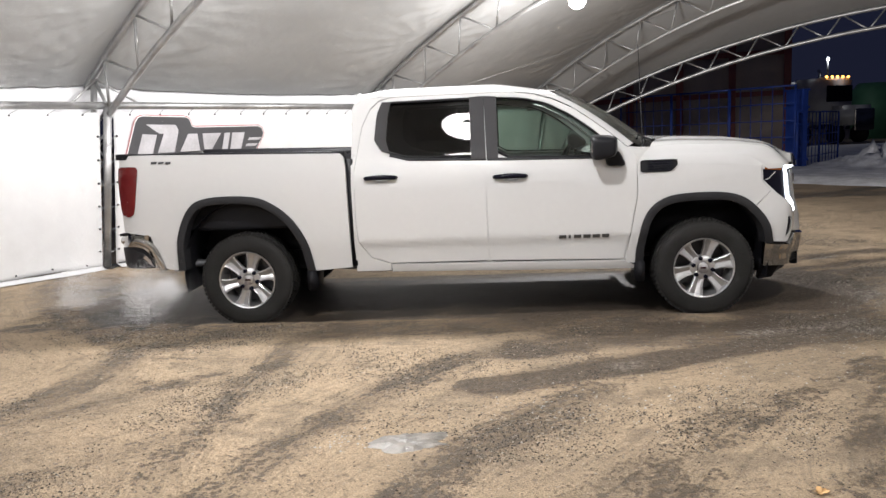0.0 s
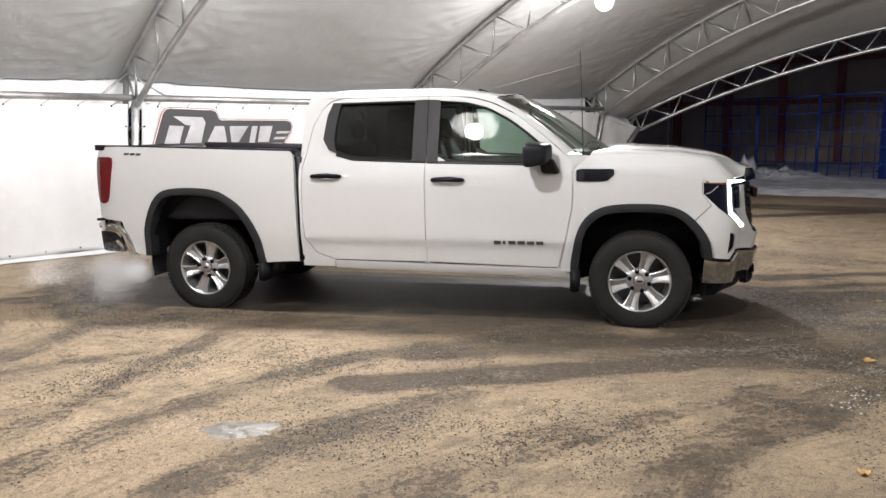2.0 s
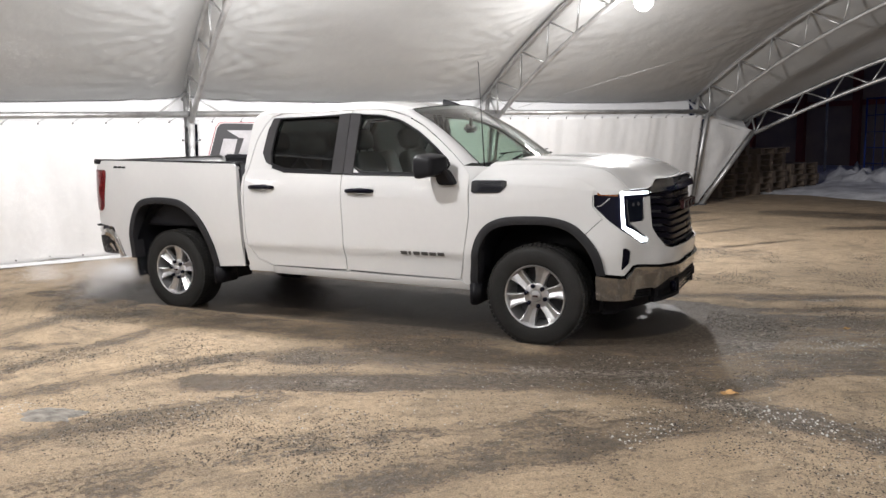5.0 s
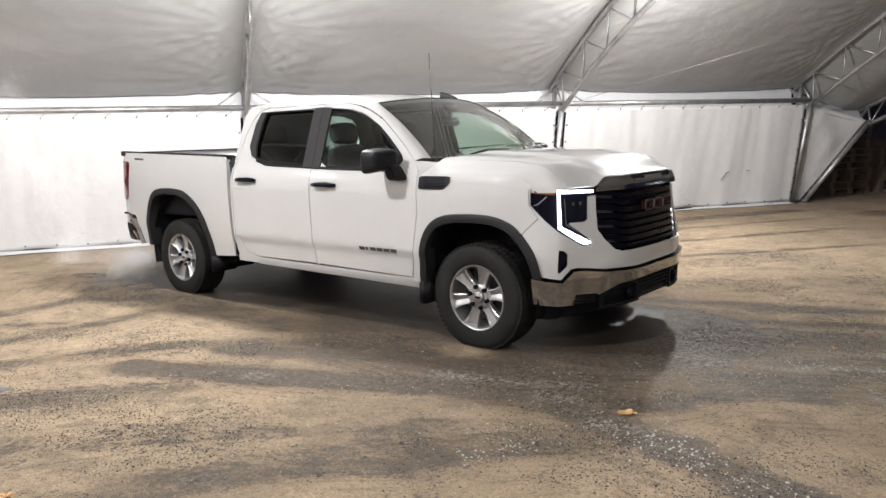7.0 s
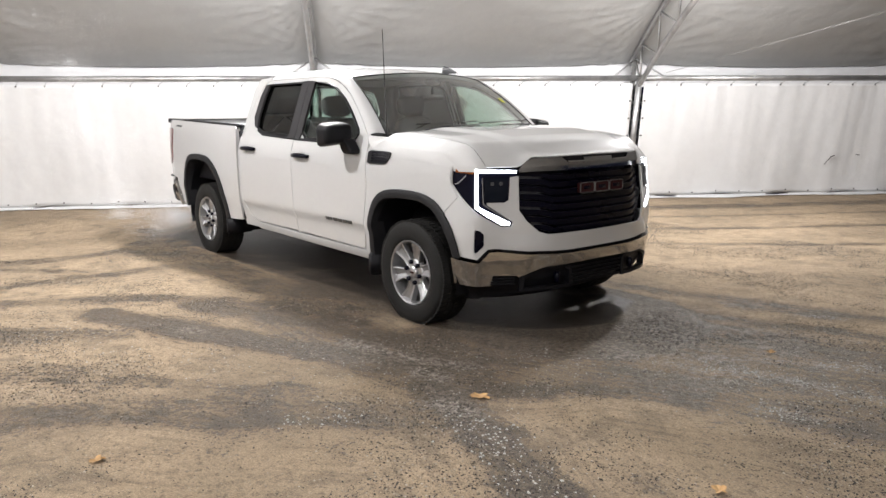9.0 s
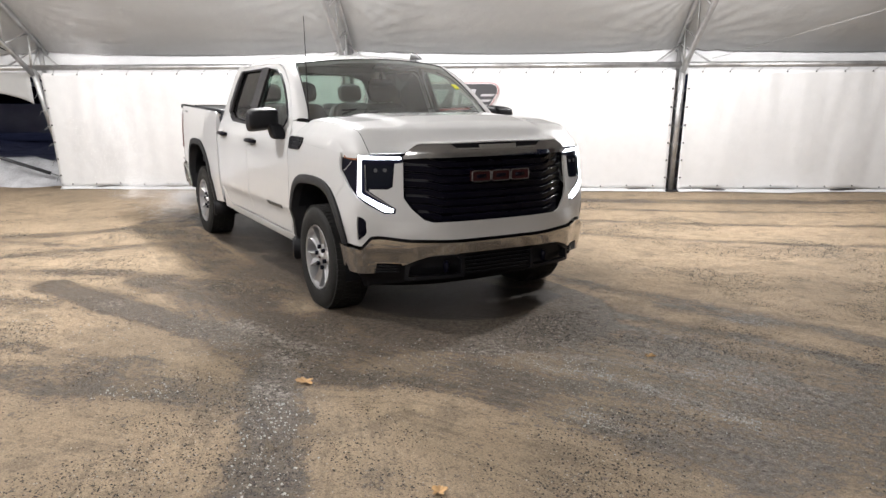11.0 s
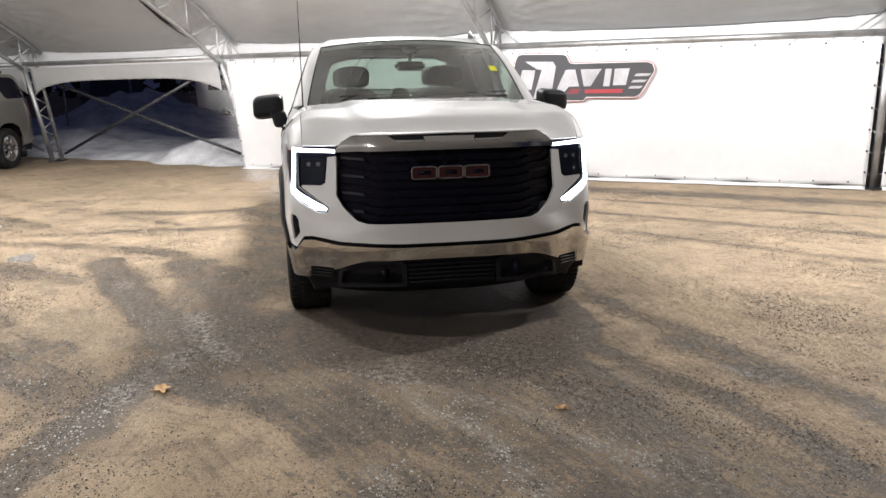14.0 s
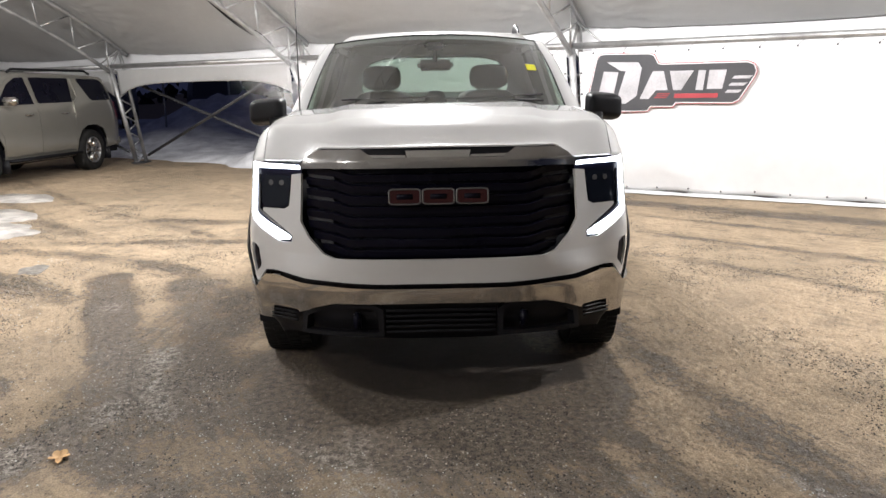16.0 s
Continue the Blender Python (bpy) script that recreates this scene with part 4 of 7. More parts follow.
    # doors
    fdoor = [(0.182, 0.475), (1.240, 0.455), (1.292, 0.67), (1.345, 0.96), (1.342, 1.27), *A_LINE, (0.165, 1.812)]
    rdoor = [(0.175, 0.475), (-0.62, 0.475), (-0.78, 0.53), (-0.87, 0.66), (-0.885, 0.80), (-0.88, 1.24), (-0.82, 1.58), (-0.75, 1.72), (-0.68, 1.785), (-0.58, 1.805), (0.158, 1.812)]
    for name, outline, hole, trim, handle, glass in (
            ("front_door", fdoor, F_WINDOW, [(0.1645, 1.786), (0.180, 1.288), (0.272, 1.286), (0.266, 1.779)], (0.23, 0.49, 1.145), GLASS),
            ("rear_door", rdoor, R_WINDOW, [(0.050, 1.783), (0.056, 1.291), (0.175, 1.288), (0.1595, 1.786)], (-0.80, -0.54, 1.17), TINTED)):
        x0, x1, hz = handle
        mid = (x0 + x1) / 2
        dent = [(mid + 0.082 * math.cos(k * math.tau / 18), hz - 0.006 + 0.034 * math.sin(k * math.tau / 18)) for k in range(18)]
        door = skin_panel(name, [outline, hole, dent], PAINT, truck, side, 0.0, 0.035, 0.034, "white door with a black handle")
        pane = skin_panel("window", [hole], glass, door, side, -0.016, 0.0, 0.11, "dark privacy glass" if glass is TINTED else "clear door glass")
        pane.visible_shadow = False
        bm = bmesh.new()
        tube(bm, [skin(a, b, 0.001, side) for a, b in [*hole, hole[0]]], 0.011, 6, False)
        part("window_seal", bm, BLACK, door, "black rubber window seal")
        belt = [(0.184, 1.296), (0.184, 1.276), (1.115, 1.257), (1.15, 1.276)] if glass is GLASS else [(0.174, 1.298), (0.174, 1.278), (-0.45, 1.298), (-0.60, 1.335), (-0.595, 1.358), (-0.45, 1.322)]
        skin_panel("belt_moulding", [belt], BLACK, door, side, 0.007, 0.012, 0.11, "black moulding below the windows")
        if glass is TINTED:
            fin = [(-0.662, 1.772), (-0.702, 1.67), (-0.722, 1.47), (-0.664, 1.383), (-0.600, 1.360), (-0.628, 1.47), (-0.612, 1.67), (-0.588, 1.772)]
            skin_panel("pillar_trim", [fin], TRIM, door, side, 0.0145, 0.02, 0.11, "dark grey pillar trim")
        skin_panel("pillar_trim", [trim], TRIM, door, side, 0.0145, 0.02, 0.11, "dark grey pillar trim")
        bm = bmesh.new()
        grid(bm, lambda a, b: skin(mid + 0.086 * b * math.cos(a * math.tau), hz - 0.006 + 0.037 * b * math.sin(a * math.tau), -0.002 - 0.026 * (1 - b ** 2.2), side), 18, 5)
        bmesh.ops.remove_doubles(bm, verts=bm.verts, dist=1e-5)
        part("handle_cup", bm, PAINT, door, "shallow recess behind the handle")
        bm = bmesh.new()
        tube(bm, [skin(x0 + (x1 - x0) * k, hz + 0.006 * math.sin(math.pi * k), o, side) for k, o in ((0, 0.002), (0.06, 0.026), (0.3, 0.036), (0.7, 0.036), (0.94, 0.026), (1, 0.002))], [0.012, 0.018, 0.020, 0.020, 0.018, 0.012], 10)
        part("handle", bm, GLOSSBLACK, door, "gloss black door handle")
    # quarter strip of the cab behind the rear door
    back = [(-0.625, 0.467), (-0.785, 0.522), (-0.877, 0.655), (-0.892, 0.80), (-0.887, 1.24), (-0.827, 1.582), (-0.757, 1.725), (-0.685, 1.792), (-0.58, 1.813), (-0.60, 1.835), (-0.85, 1.83), (-0.905, 1.74), (-0.912, 1.3), (-0.912, 0.41), (-0.63, 0.41)]
    skin_panel("cab_corner", [back], PAINT, truck, side, 0.0, 0.05, 0.09, "white rear corner of the cab")
    # painted jambs close the gaps between the panels
    for line in ([(0.178, 0.46), (0.177, 0.9), (0.176, 1.285)], [(1.245, 0.45), (1.296, 0.67), (1.349, 0.96), (1.347, 1.20)], [(-0.62, 0.470), (-0.78, 0.524), (-0.875, 0.655), (-0.888, 0.80), (-0.884, 1.24), (-0.824, 1.58), (-0.755, 1.72)]):
        bm = bmesh.new()
        path = spline([(a, b, 0) for a, b in line], 5)
        grid(bm, lambda a, b: skin(path[round(a * (len(path) - 1))].x + 0.022 * (2 * b - 1), path[round(a * (len(path) - 1))].y, -0.011, side), len(path) - 1, 2)
        bmesh.ops.recalc_face_normals(bm, faces=bm.faces)
        part("door_jamb", bm, PAINT, truck, "white door jamb behind a panel gap")
    skin_panel("door_jamb", [[(0.13, 1.289), (0.23, 1.289), (0.22, 1.80), (0.115, 1.80)]], BLACK, truck, side, -0.02, 0.0, 0.1, "black door jamb behind the window pillars")
    rocker = [(-0.62, 0.463), (1.245, 0.443), (1.33, 0.40), (1.33, 0.37), (-0.62, 0.40)]
    skin_panel("rocker_panel", [rocker], PAINT, truck, side, 0.004, 0.05, 0.2, "white sill below the doors")
    bed = [(-0.945, 0.45), *R_ARCH[::-1], (-2.52, 0.48), (-2.57, 0.60), (-2.62, 0.76), (-2.80, 0.79), (-2.86, 0.80), (-2.87, 1.30), (-2.84, 1.425), (-2.6, 1.425), (-0.99, 1.378), (-0.965, 1.35), (-0.955, 1.28)]
    bedside = skin_panel("bed_side", [[(a, b) for a, b in bed]], PAINT, truck, side, 0.0, 0.05, 0.11, "white side of the cargo bed")
    bm = bmesh.new()
    grid(bm, lambda a, b: Vector((-2.86 + 1.90 * a, side * (0.985 - 0.02 * (b in (0, 1)) - 0.10 * b), 1.428 - 0.047 * a + (0.014 if 0 < b < 1 else -0.004))), 12, 4)
    skirt(bm, 0.03, lambda co, n: Vector((0, 0, -1)))
    part("bed_rail_cap", bm, BLACK, bedside, "black plastic bed rail cap")
    bm = bmesh.new()
    grid(bm, lambda a, b: Vector((-2.86 + 1.90 * a, side * 0.875, 0.80 + b * (0.63 - 0.047 * a))), 8, 4)
    part("bed_inner_wall", bm, BLACK, bedside, "dark inner bed wall")
    # tail light
    tail = rounded([(-2.88, 1.335), (-2.69, 1.335), (-2.675, 1.30), (-2.735, 0.945), (-2.79, 0.92), (-2.86, 0.95)], 2, 0.15)
    skin_panel("tail_light", [tail], REDLENS, truck, side, 0.006, 0.03, 0.08, "red tail light")
    # badges: plain bars in place of lettering
    for k in range(6):
        a = 0.735 + 0.073 * k
        w = 0.056 if k != 1 else 0.018
        a -= 0.0 if k < 2 else 0.03
        bm_badge = [[(a, 0.638), (a + w, 0.638), (a + w, 0.664), (a, 0.664)]]
        skin_panel("badge_bar", bm_badge, BADGE, truck, side, 0.006, 0.006, 0.2, "grey badge bar")
    for k in range(3):
        a = -2.56 + 0.06 * k
        skin_panel("badge_bar", [[(a, 1.352 - 0.002 * k), (a + 0.045, 1.352 - 0.002 * k), (a + 0.052, 1.37 - 0.002 * k), (a + 0.007, 1.37 - 0.002 * k)]], SMOKECHROME, truck, side, 0.005, 0.005, 0.2, "small bright badge bar")
    # fender vent
    body = skin_panel("fender_vent", [vent], BLACK, truck, side, 0.008, 0.01, 0.1, "black louvred fender vent")
    for k in range(4):
        z = 1.155 + 0.019 * k
        skin_panel("louvre", [[(qx(1.43), z), (qx(1.62), z), (qx(1.62), z + 0.008), (qx(1.43), z + 0.008)]], GLOSSBLACK, body, side, 0.014, 0.008, 0.2)
    # mud flaps
    for x, z0 in ((1.37, 0.265), (-1.29, 0.265)):
        bm = bmesh.new()
        box(bm, (x - 0.035, min(side * 0.985, side * 0.72), z0), (x + 0.035, max(side * 0.985, side * 0.72), 0.44), bevel=0.012)
        part("mud_flap", bm, BLACK, truck, "black mud flap")
    # door mirror
    mirror = bmesh.new()
    pillow(mirror, lambda c: Vector((1.090 + c.x * 0.110 - 0.022 * (c.y + 1) * (c.x > 0) * c.x, side * (1.105 + c.y * 0.112), 1.350 + c.z * (0.084 - 0.014 * c.x) - 0.010 * c.y + 0.004 * c.x)))
    mir = sharpen(part("door_mirror", mirror, BLACK, truck, "black door mirror"), 50)
    bm = bmesh.new()
    box(bm, (0.978, min(side * 1.025, side * 1.185), 1.305), (0.986, max(side * 1.025, side * 1.185), 1.40), bevel=0.004)
    part("mirror_glass", bm, CHROME, mir, "mirror glass")
    bm = bmesh.new()
    pillow(bm, lambda c: Vector((1.165 + c.x * (0.062 - 0.012 * c.z) - 0.02 * c.z, side * (1.02 + c.y * 0.055 + 0.015 * c.z), 1.258 + c.z * 0.062)))
    part("mirror_arm", bm, BLACK, mir)

# front hood, fender tops
HOOD_X = [1.2, 1.45, 1.62, 1.75, 2.14, 2.40, 2.55, 2.66, 2.76]
HOOD_Z = [1.365, 1.382, 1.392, 1.392, 1.372, 1.335, 1.295, 1.25, 1.205]


def hood_point(a, f):
    """a: 0 at the windscreen, 1 at the nose; f: -1 to 1 across."""
    s = abs(f)
    qf = NOSE + (qx(2.300) - NOSE) * s ** 1.195
    p, n = plan_at(qf)
    p = p - n * (0.070 - 0.026 * smooth(0.54, 0.63, s))
    rear = Vector((1.63 - 0.28 * s ** 2.2, 1.11 * s if s < 0.775 else 0.860 + 0.422 * (s - 0.775), 0))
    g = rear.lerp(Vector((p.x, p.y, 0)), a)
    if s >= 0.999:
        q = qx(1.352) + (qx(2.300) - qx(1.352)) * a
        k = skin(q, 1.205 - 0.047 * smooth(0.6, 1, a), 0.0, 1)
        g, z = Vector((k.x, k.y, 0)), k.z
    else:
        zc = float(np.interp(g.x, HOOD_X, HOOD_Z))
        r = g.y / 0.985
        drop = 0.034 * r ** 2 + 0.135 * smooth(0.76, 1.01, r) ** 2
        z = zc - drop + 0.016 * (1 - smooth(0.46, 0.56, s)) * smooth(0.0, 0.1, a) * (1 - smooth(0.75, 1.0, a))
        z = min(z, 1.40)
        nose_z = 1.228 - 0.010 * s - 0.062 * smooth(0.54, 0.63, s)
        w = (max(0.0, a - 0.80) / 0.20) ** 2
        z = z * (1 - w) + nose_z * w if z < nose_z or a > 0.8 else z
    return Vector((g.x, g.y * (1 if f > 0 else -1), z))


bm = bmesh.new()
grid(bm, lambda a, b: hood_point(a, -0.778 + 1.556 * b), 50, 84)
skirt(bm, 0.007, lambda co, n: -n)
sharpen(part("hood", bm, PAINT, truck, "white hood with a raised centre"), 50)
for side in (-1, 1):
    bm = bmesh.new()
    grid(bm, lambda a, b: hood_point(a, side * (0.782 + 0.218 * b)), 50, 14)
    bmesh.ops.recalc_face_normals(bm, faces=bm.faces)
    skirt(bm, 0.03, lambda co, n: Vector((0, 0, -1)))
    sharpen(part("fender_top", bm, PAINT, truck, "white top of the front fender"), 50)
    bm = bmesh.new()
    grid(bm, lambda a, b: skin(1.35 - 0.065 * a, 1.205 + 0.135 * a, 0.0, side).lerp(hood_point(0, side * (1 - 0.215 * a)), b), 8, 3)
    bmesh.ops.recalc_face_normals(bm, faces=bm.faces)
    part("cowl_corner", bm, PAINT, truck, "white panel at the foot of the windscreen pillar")

# bright lip under the hood with its two scoops, grille and bars
for side in (-1, 1):
    lip = [(NOSE, 1.130), (qy(0.54), 1.128), (qy(0.662), 1.122), (qy(0.664), 1.138), (qy(0.630), 1.184), (qy(0.578), 1.212), (qy(0.36), 1.216), (qy(0.300), 1.178), (NOSE, 1.178)]
    skin_panel("hood_lip", [lip], LIPTRIM, truck, side, 0.012, 0.05, 0.04, "smoked bright trim under the hood edge")
    skin_panel("hood_scoop", [[(qy(0.40), 1.222), (qy(0.40), 1.16), (NOSE, 1.16), (NOSE, 1.222)]], BLACK, truck, side, -0.012, 0.0, 0.05, "black scoop slot in the hood edge")
    skin_panel("scoop_bar", [[(qy(0.318), 1.190), (qy(0.300), 1.177), (qy(0.148), 1.177), (qy(0.148), 1.188)]], SCOOPBAR, truck, side, 0.016, 0.04, 0.05, "bright bar at the foot of the scoop")
    skin_panel("scoop_bar", [[(qy(0.150), 1.208), (qy(0.142), 1.177), (NOSE, 1.177), (NOSE, 1.208)]], SCOOPBAR, truck, side, 0.012, 0.04, 0.05, "bright bar at the foot of the scoop")
grille = bmesh.new()
for side in (-1, 1):
    b2 = bmesh.new()
    flat_panel(b2, [[(NOSE, 1.135), (qy(0.672), 1.130), (qy(0.670), 0.86), (qy(0.625), 0.79), (qy(0.55), 0.715), (qy(0.49), 0.70), (NOSE, 0.696)]], lambda a, b: skin(a, b, -0.07, side), 0.08, 0.0, lambda c: Vector((1, 0, 0)))
    tmp = bpy.data.meshes.new("tmp")
    b2.to_mesh(tmp)
    b2.free()
    grille.from_mesh(tmp)
    bpy.data.meshes.remove(tmp)
grille_ob = part("grille", grille, GLOSSBLACK, truck, "gloss black grille with horizontal slats")
for k in range(8):
    z = 1.105 - 0.0505 * k
    half = float(np.interp(z, [0.72, 0.80, 0.87, 1.10], [0.54, 0.615, 0.655, 0.662]))
    bm = bmesh.new()
    rows = []
    for i in range(45):
        y = -half + 2 * half * i / 44
        s = abs(y)
        rise = min(1.0, max(0.0, (s - 0.43) / 0.09))
        zz = z - 0.022 + 0.022 * rise + 0.008 * max(0.0, s - 0.52) / 0.13
        q = qy(s)
        sd = 1 if y > 0 else -1
        ring = [skin(q, zz + 0.016, -0.062, sd), skin(q, zz + 0.0155, -0.037, sd), skin(q, zz + 0.012, -0.034, sd), skin(q, zz - 0.019, -0.040, sd), skin(q, zz - 0.022, -0.062, sd)]
        rows.append([bm.verts.new(c) for c in ring])
    for a, b in zip(rows, rows[1:]):
        for j in range(4):
            bm.faces.new((a[j], a[j + 1], b[j + 1], b[j]))
    bmesh.ops.recalc_face_normals(bm, faces=bm.faces)
    sharpen(part("slat", bm, GLOSSBLACK, grille_ob), 30)
    if k % 2 == 0 and k < 7:
        for side in (-1, 1):
            h2 = float(np.interp(z - 0.03, [0.72, 0.80, 0.87, 1.10], [0.54, 0.615, 0.655, 0.662]))
            skin_panel("grille_mesh", [[(qy(0.525), z - 0.008), (qy(h2), z - 0.004), (qy(h2 - 0.008), z - 0.036), (qy(0.515), z - 0.042)]], MESHGREY, grille_ob, side, -0.045, 0.0, 0.05, "grey mesh insert")

# emblem: three plain red blocks with bright rims in place of its lettering
EMBLEM = material("emblem_red", (0.030, 0.005, 0.006), 0.6, vary=0.1, scale=20, spec=0.2)
for y0 in (-0.225, -0.072, 0.081):
    ring = rounded([(y0, 0.966), (y0 + 0.142, 0.966), (y0 + 0.142, 1.036), (y0, 1.036)], 2, 0.10)
    bm = bmesh.new()
    flat_panel(bm, [ring], lambda a, b: Vector((2.803, a, b)), 0.3, 0.03, lambda c: Vector((1, 0, 0)))
    rim = part("emblem_block", bm, EMBLEM, truck, "dark red emblem block with a bright rim", soft=False)
    bm = bmesh.new()
    tube(bm, [Vector((2.804, a, b)) for a, b in [*ring, ring[0]]], 0.0042, 6, False)
    part("rim", bm, DARKALLOY, rim, "thin bright rim")
    bm = bmesh.new()
    box(bm, (2.800, y0 + 0.034, 0.989), (2.8065, y0 + 0.108, 1.013), bevel=0.002)
    part("slot", bm, GLOSSBLACK, rim, "dark slot through the block")

# front bumper
for side in (-1, 1):
    top = [(qx(2.33), 0.548), (qx(2.40), 0.538), (qx(2.540), 0.528), (qx(2.578), 0.600), (qx(2.597), 0.604), (qy(0.64), 0.584), (qy(0.45), 0.572), (qy(0.3), 0.566), (NOSE, 0.564)]
    foot = [(NOSE, 0.490), (qy(0.49), 0.490), (qy(0.585), 0.462), (qy(0.67), 0.425), (qy(0.68), 0.438), (qx(2.590), 0.438), (qx(2.586), 0.368), (qx(2.50), 0.365), (qx(2.33), 0.365)]
    bm = bmesh.new()
    flat_panel(bm, [top + foot], lambda a, b: skin(a, b, float(np.interp(b, [0.34, 0.42, 0.50, 0.555, 0.575, 0.60], [0.006, 0.018, 0.024, 0.026, 0.024, 0.020])), side), 0.03, 0.05, lambda c: Vector((c.x, c.y, 0)))
    sharpen(part("front_bumper", bm, CHROME, truck, "bright chrome front bumper"), 40)
    low = [(qx(2.33), 0.372), (qx(2.586), 0.374), (qx(2.590), 0.445), (qy(0.68), 0.445), (qy(0.585), 0.468), (qy(0.49), 0.496), (NOSE, 0.498), (NOSE, 0.29), (qy(0.55), 0.30), (qy(0.80), 0.27), (qx(2.35), 0.235)]
    bm = bmesh.new()
    flat_panel(bm, [low], lambda a, b: skin(a, b, -0.02 - 0.09 * (1 - smooth(0.24, 0.42, b)), side), 0.05, 0.06, lambda c: Vector((c.x, c.y, 0)))
    sharpen(part("lower_valance", bm, BLACK, truck, "black plastic lower front valance"), 40)
    frame_out = [(qy(0.665), 0.325), (qy(0.655), 0.425), (qy(0.56), 0.478), (qy(0.31), 0.482), (qy(0.27), 0.455), (qy(0.27), 0.325)]
    frame_in = [(qy(0.640), 0.345), (qy(0.630), 0.415), (qy(0.548), 0.462), (qy(0.325), 0.465), (qy(0.295), 0.445), (qy(0.295), 0.345)]
    bm = bmesh.new()
    flat_panel(bm, [frame_out, frame_in], lambda a, b: skin(a, b, 0.012, side), 0.06, 0.05, lambda c: Vector((c.x, c.y, 0)))
    hook = sharpen(part("tow_hook_frame", bm, BLACK, truck, "black frame round the tow hook opening"), 40)
    bm = bmesh.new()
    p = skin(qy(0.40), 0.40, 0.0, side)
    box(bm, (p.x - 0.02, p.y - 0.018, 0.36), (p.x + 0.02, p.y + 0.018, 0.44), bevel=0.008)
    part("tow_hook", bm, GLOSSBLACK, hook)
    for k in range(4):
        bm = bmesh.new()
        z = 0.378 + 0.019 * k
        tube(bm, [skin(qy(0.69 + 0.025 * i), z, 0.012, side) for i in range(7)], 0.006, 6)
        part("intake_rib", bm, BLACK, truck)
for k in range(5):
    bm = bmesh.new()
    z = 0.345 + 0.026 * k
    tube(bm, [skin(qy(abs(-0.26 + 0.02 * i)), z, 0.0, 1 if i > 13 else -1) for i in range(27)], 0.007, 6)
    part("intake_rib", bm, BLACK, truck)

# cab: windscreen, roof, pillars, back
def screen(a, f):
    s = f * f
    p = Vector((1.60 - 0.24 * s, 0.81 * f, 1.372 - 0.02 * s)).lerp(Vector((0.83 - 0.12 * s, 0.69 * f, 1.842 - 0.045 * s)), a)
    return p + Vector((0.35, 0, 0.9)) * 0.03 * math.sin(math.pi * a)


bm = bmesh.new()
grid(bm, lambda a, b: screen(a, 1 - 2 * b), 14, 24)
bm.normal_update()
if sum(f.normal.z for f in bm.faces) < 0:
    bmesh.ops.reverse_faces(bm, faces=bm.faces)
ws = part("windscreen", bm, SCREEN, truck, "clear windscreen")
ws.visible_shadow = False
bm = bmesh.new()
tube(bm, [screen(k / 14, -1) for k in range(15)] + [screen(1, -1 + k / 10) for k in range(1, 21)] + [screen(1 - k / 14, 1) for k in range(1, 15)], 0.005, 6, False)
part("windscreen_seal", bm, BLACK, truck, "black windscreen seal")
bm = bmesh.new()
grid(bm, lambda a, b: screen(0.02 - 0.16 * a, -0.94 + 1.88 * b) + Vector((0.05 * a, 0, -0.01 - 0.02 * a)), 3, 24)
part("cowl", bm, BLACK, truck, "black cowl below the windscreen")
for x0, y0, x1, y1 in ((1.50, -0.58, 1.51, 0.02), (1.52, 0.05, 1.44, 0.66)):
    bm = bmesh.new()
    z = 1.375
    tube(bm, [(x0 + 0.05, y0, z), ((x0 + x1) / 2, (y0 + y1) / 2, z + 0.03), (x1 - 0.02, y1, z + 0.025)], 0.009, 6)
    tube(bm, [(x0 - 0.06, y0, z + 0.045), (x1 - 0.06, y1, z + 0.06)], 0.006, 6)
    part("wiper", bm, BLACK, truck, "black windscreen wiper")


def roof_point_cab(a, f):
    """a: 0 at the windscreen, 1 at the cab's back."""
    s = abs(f)
    front = screen(1.0, f)
    x = front.x + (-0.885 - front.x) * a
    crown = 1.905 - 0.065 * (1 - smooth(0.0, 0.35, a)) - 0.035 * smooth(0.75, 1.0, a) ** 2
    y = s * (0.69 + 0.055 * smooth(0, 0.3, a))
    if f == 0:
        y = 0
    z = crown - 0.03 * s ** 2 - 0.065 * smooth(0.80, 1.0, s) ** 1.6
    w = 1 - smooth(0.0, 0.12, a)
    z = z * (1 - w) + front.z * w
    return Vector((x, y * (1 if f > 0 else -1), z))


bm = bmesh.new()
grid(bm, lambda a, b: roof_point_cab(a, -1 + 2 * b), 30, 36)
skirt(bm, 0.03, lambda co, n: Vector((0, 0, -1)))
sharpen(part("roof", bm, PAINT, truck, "white cab roof"), 60)
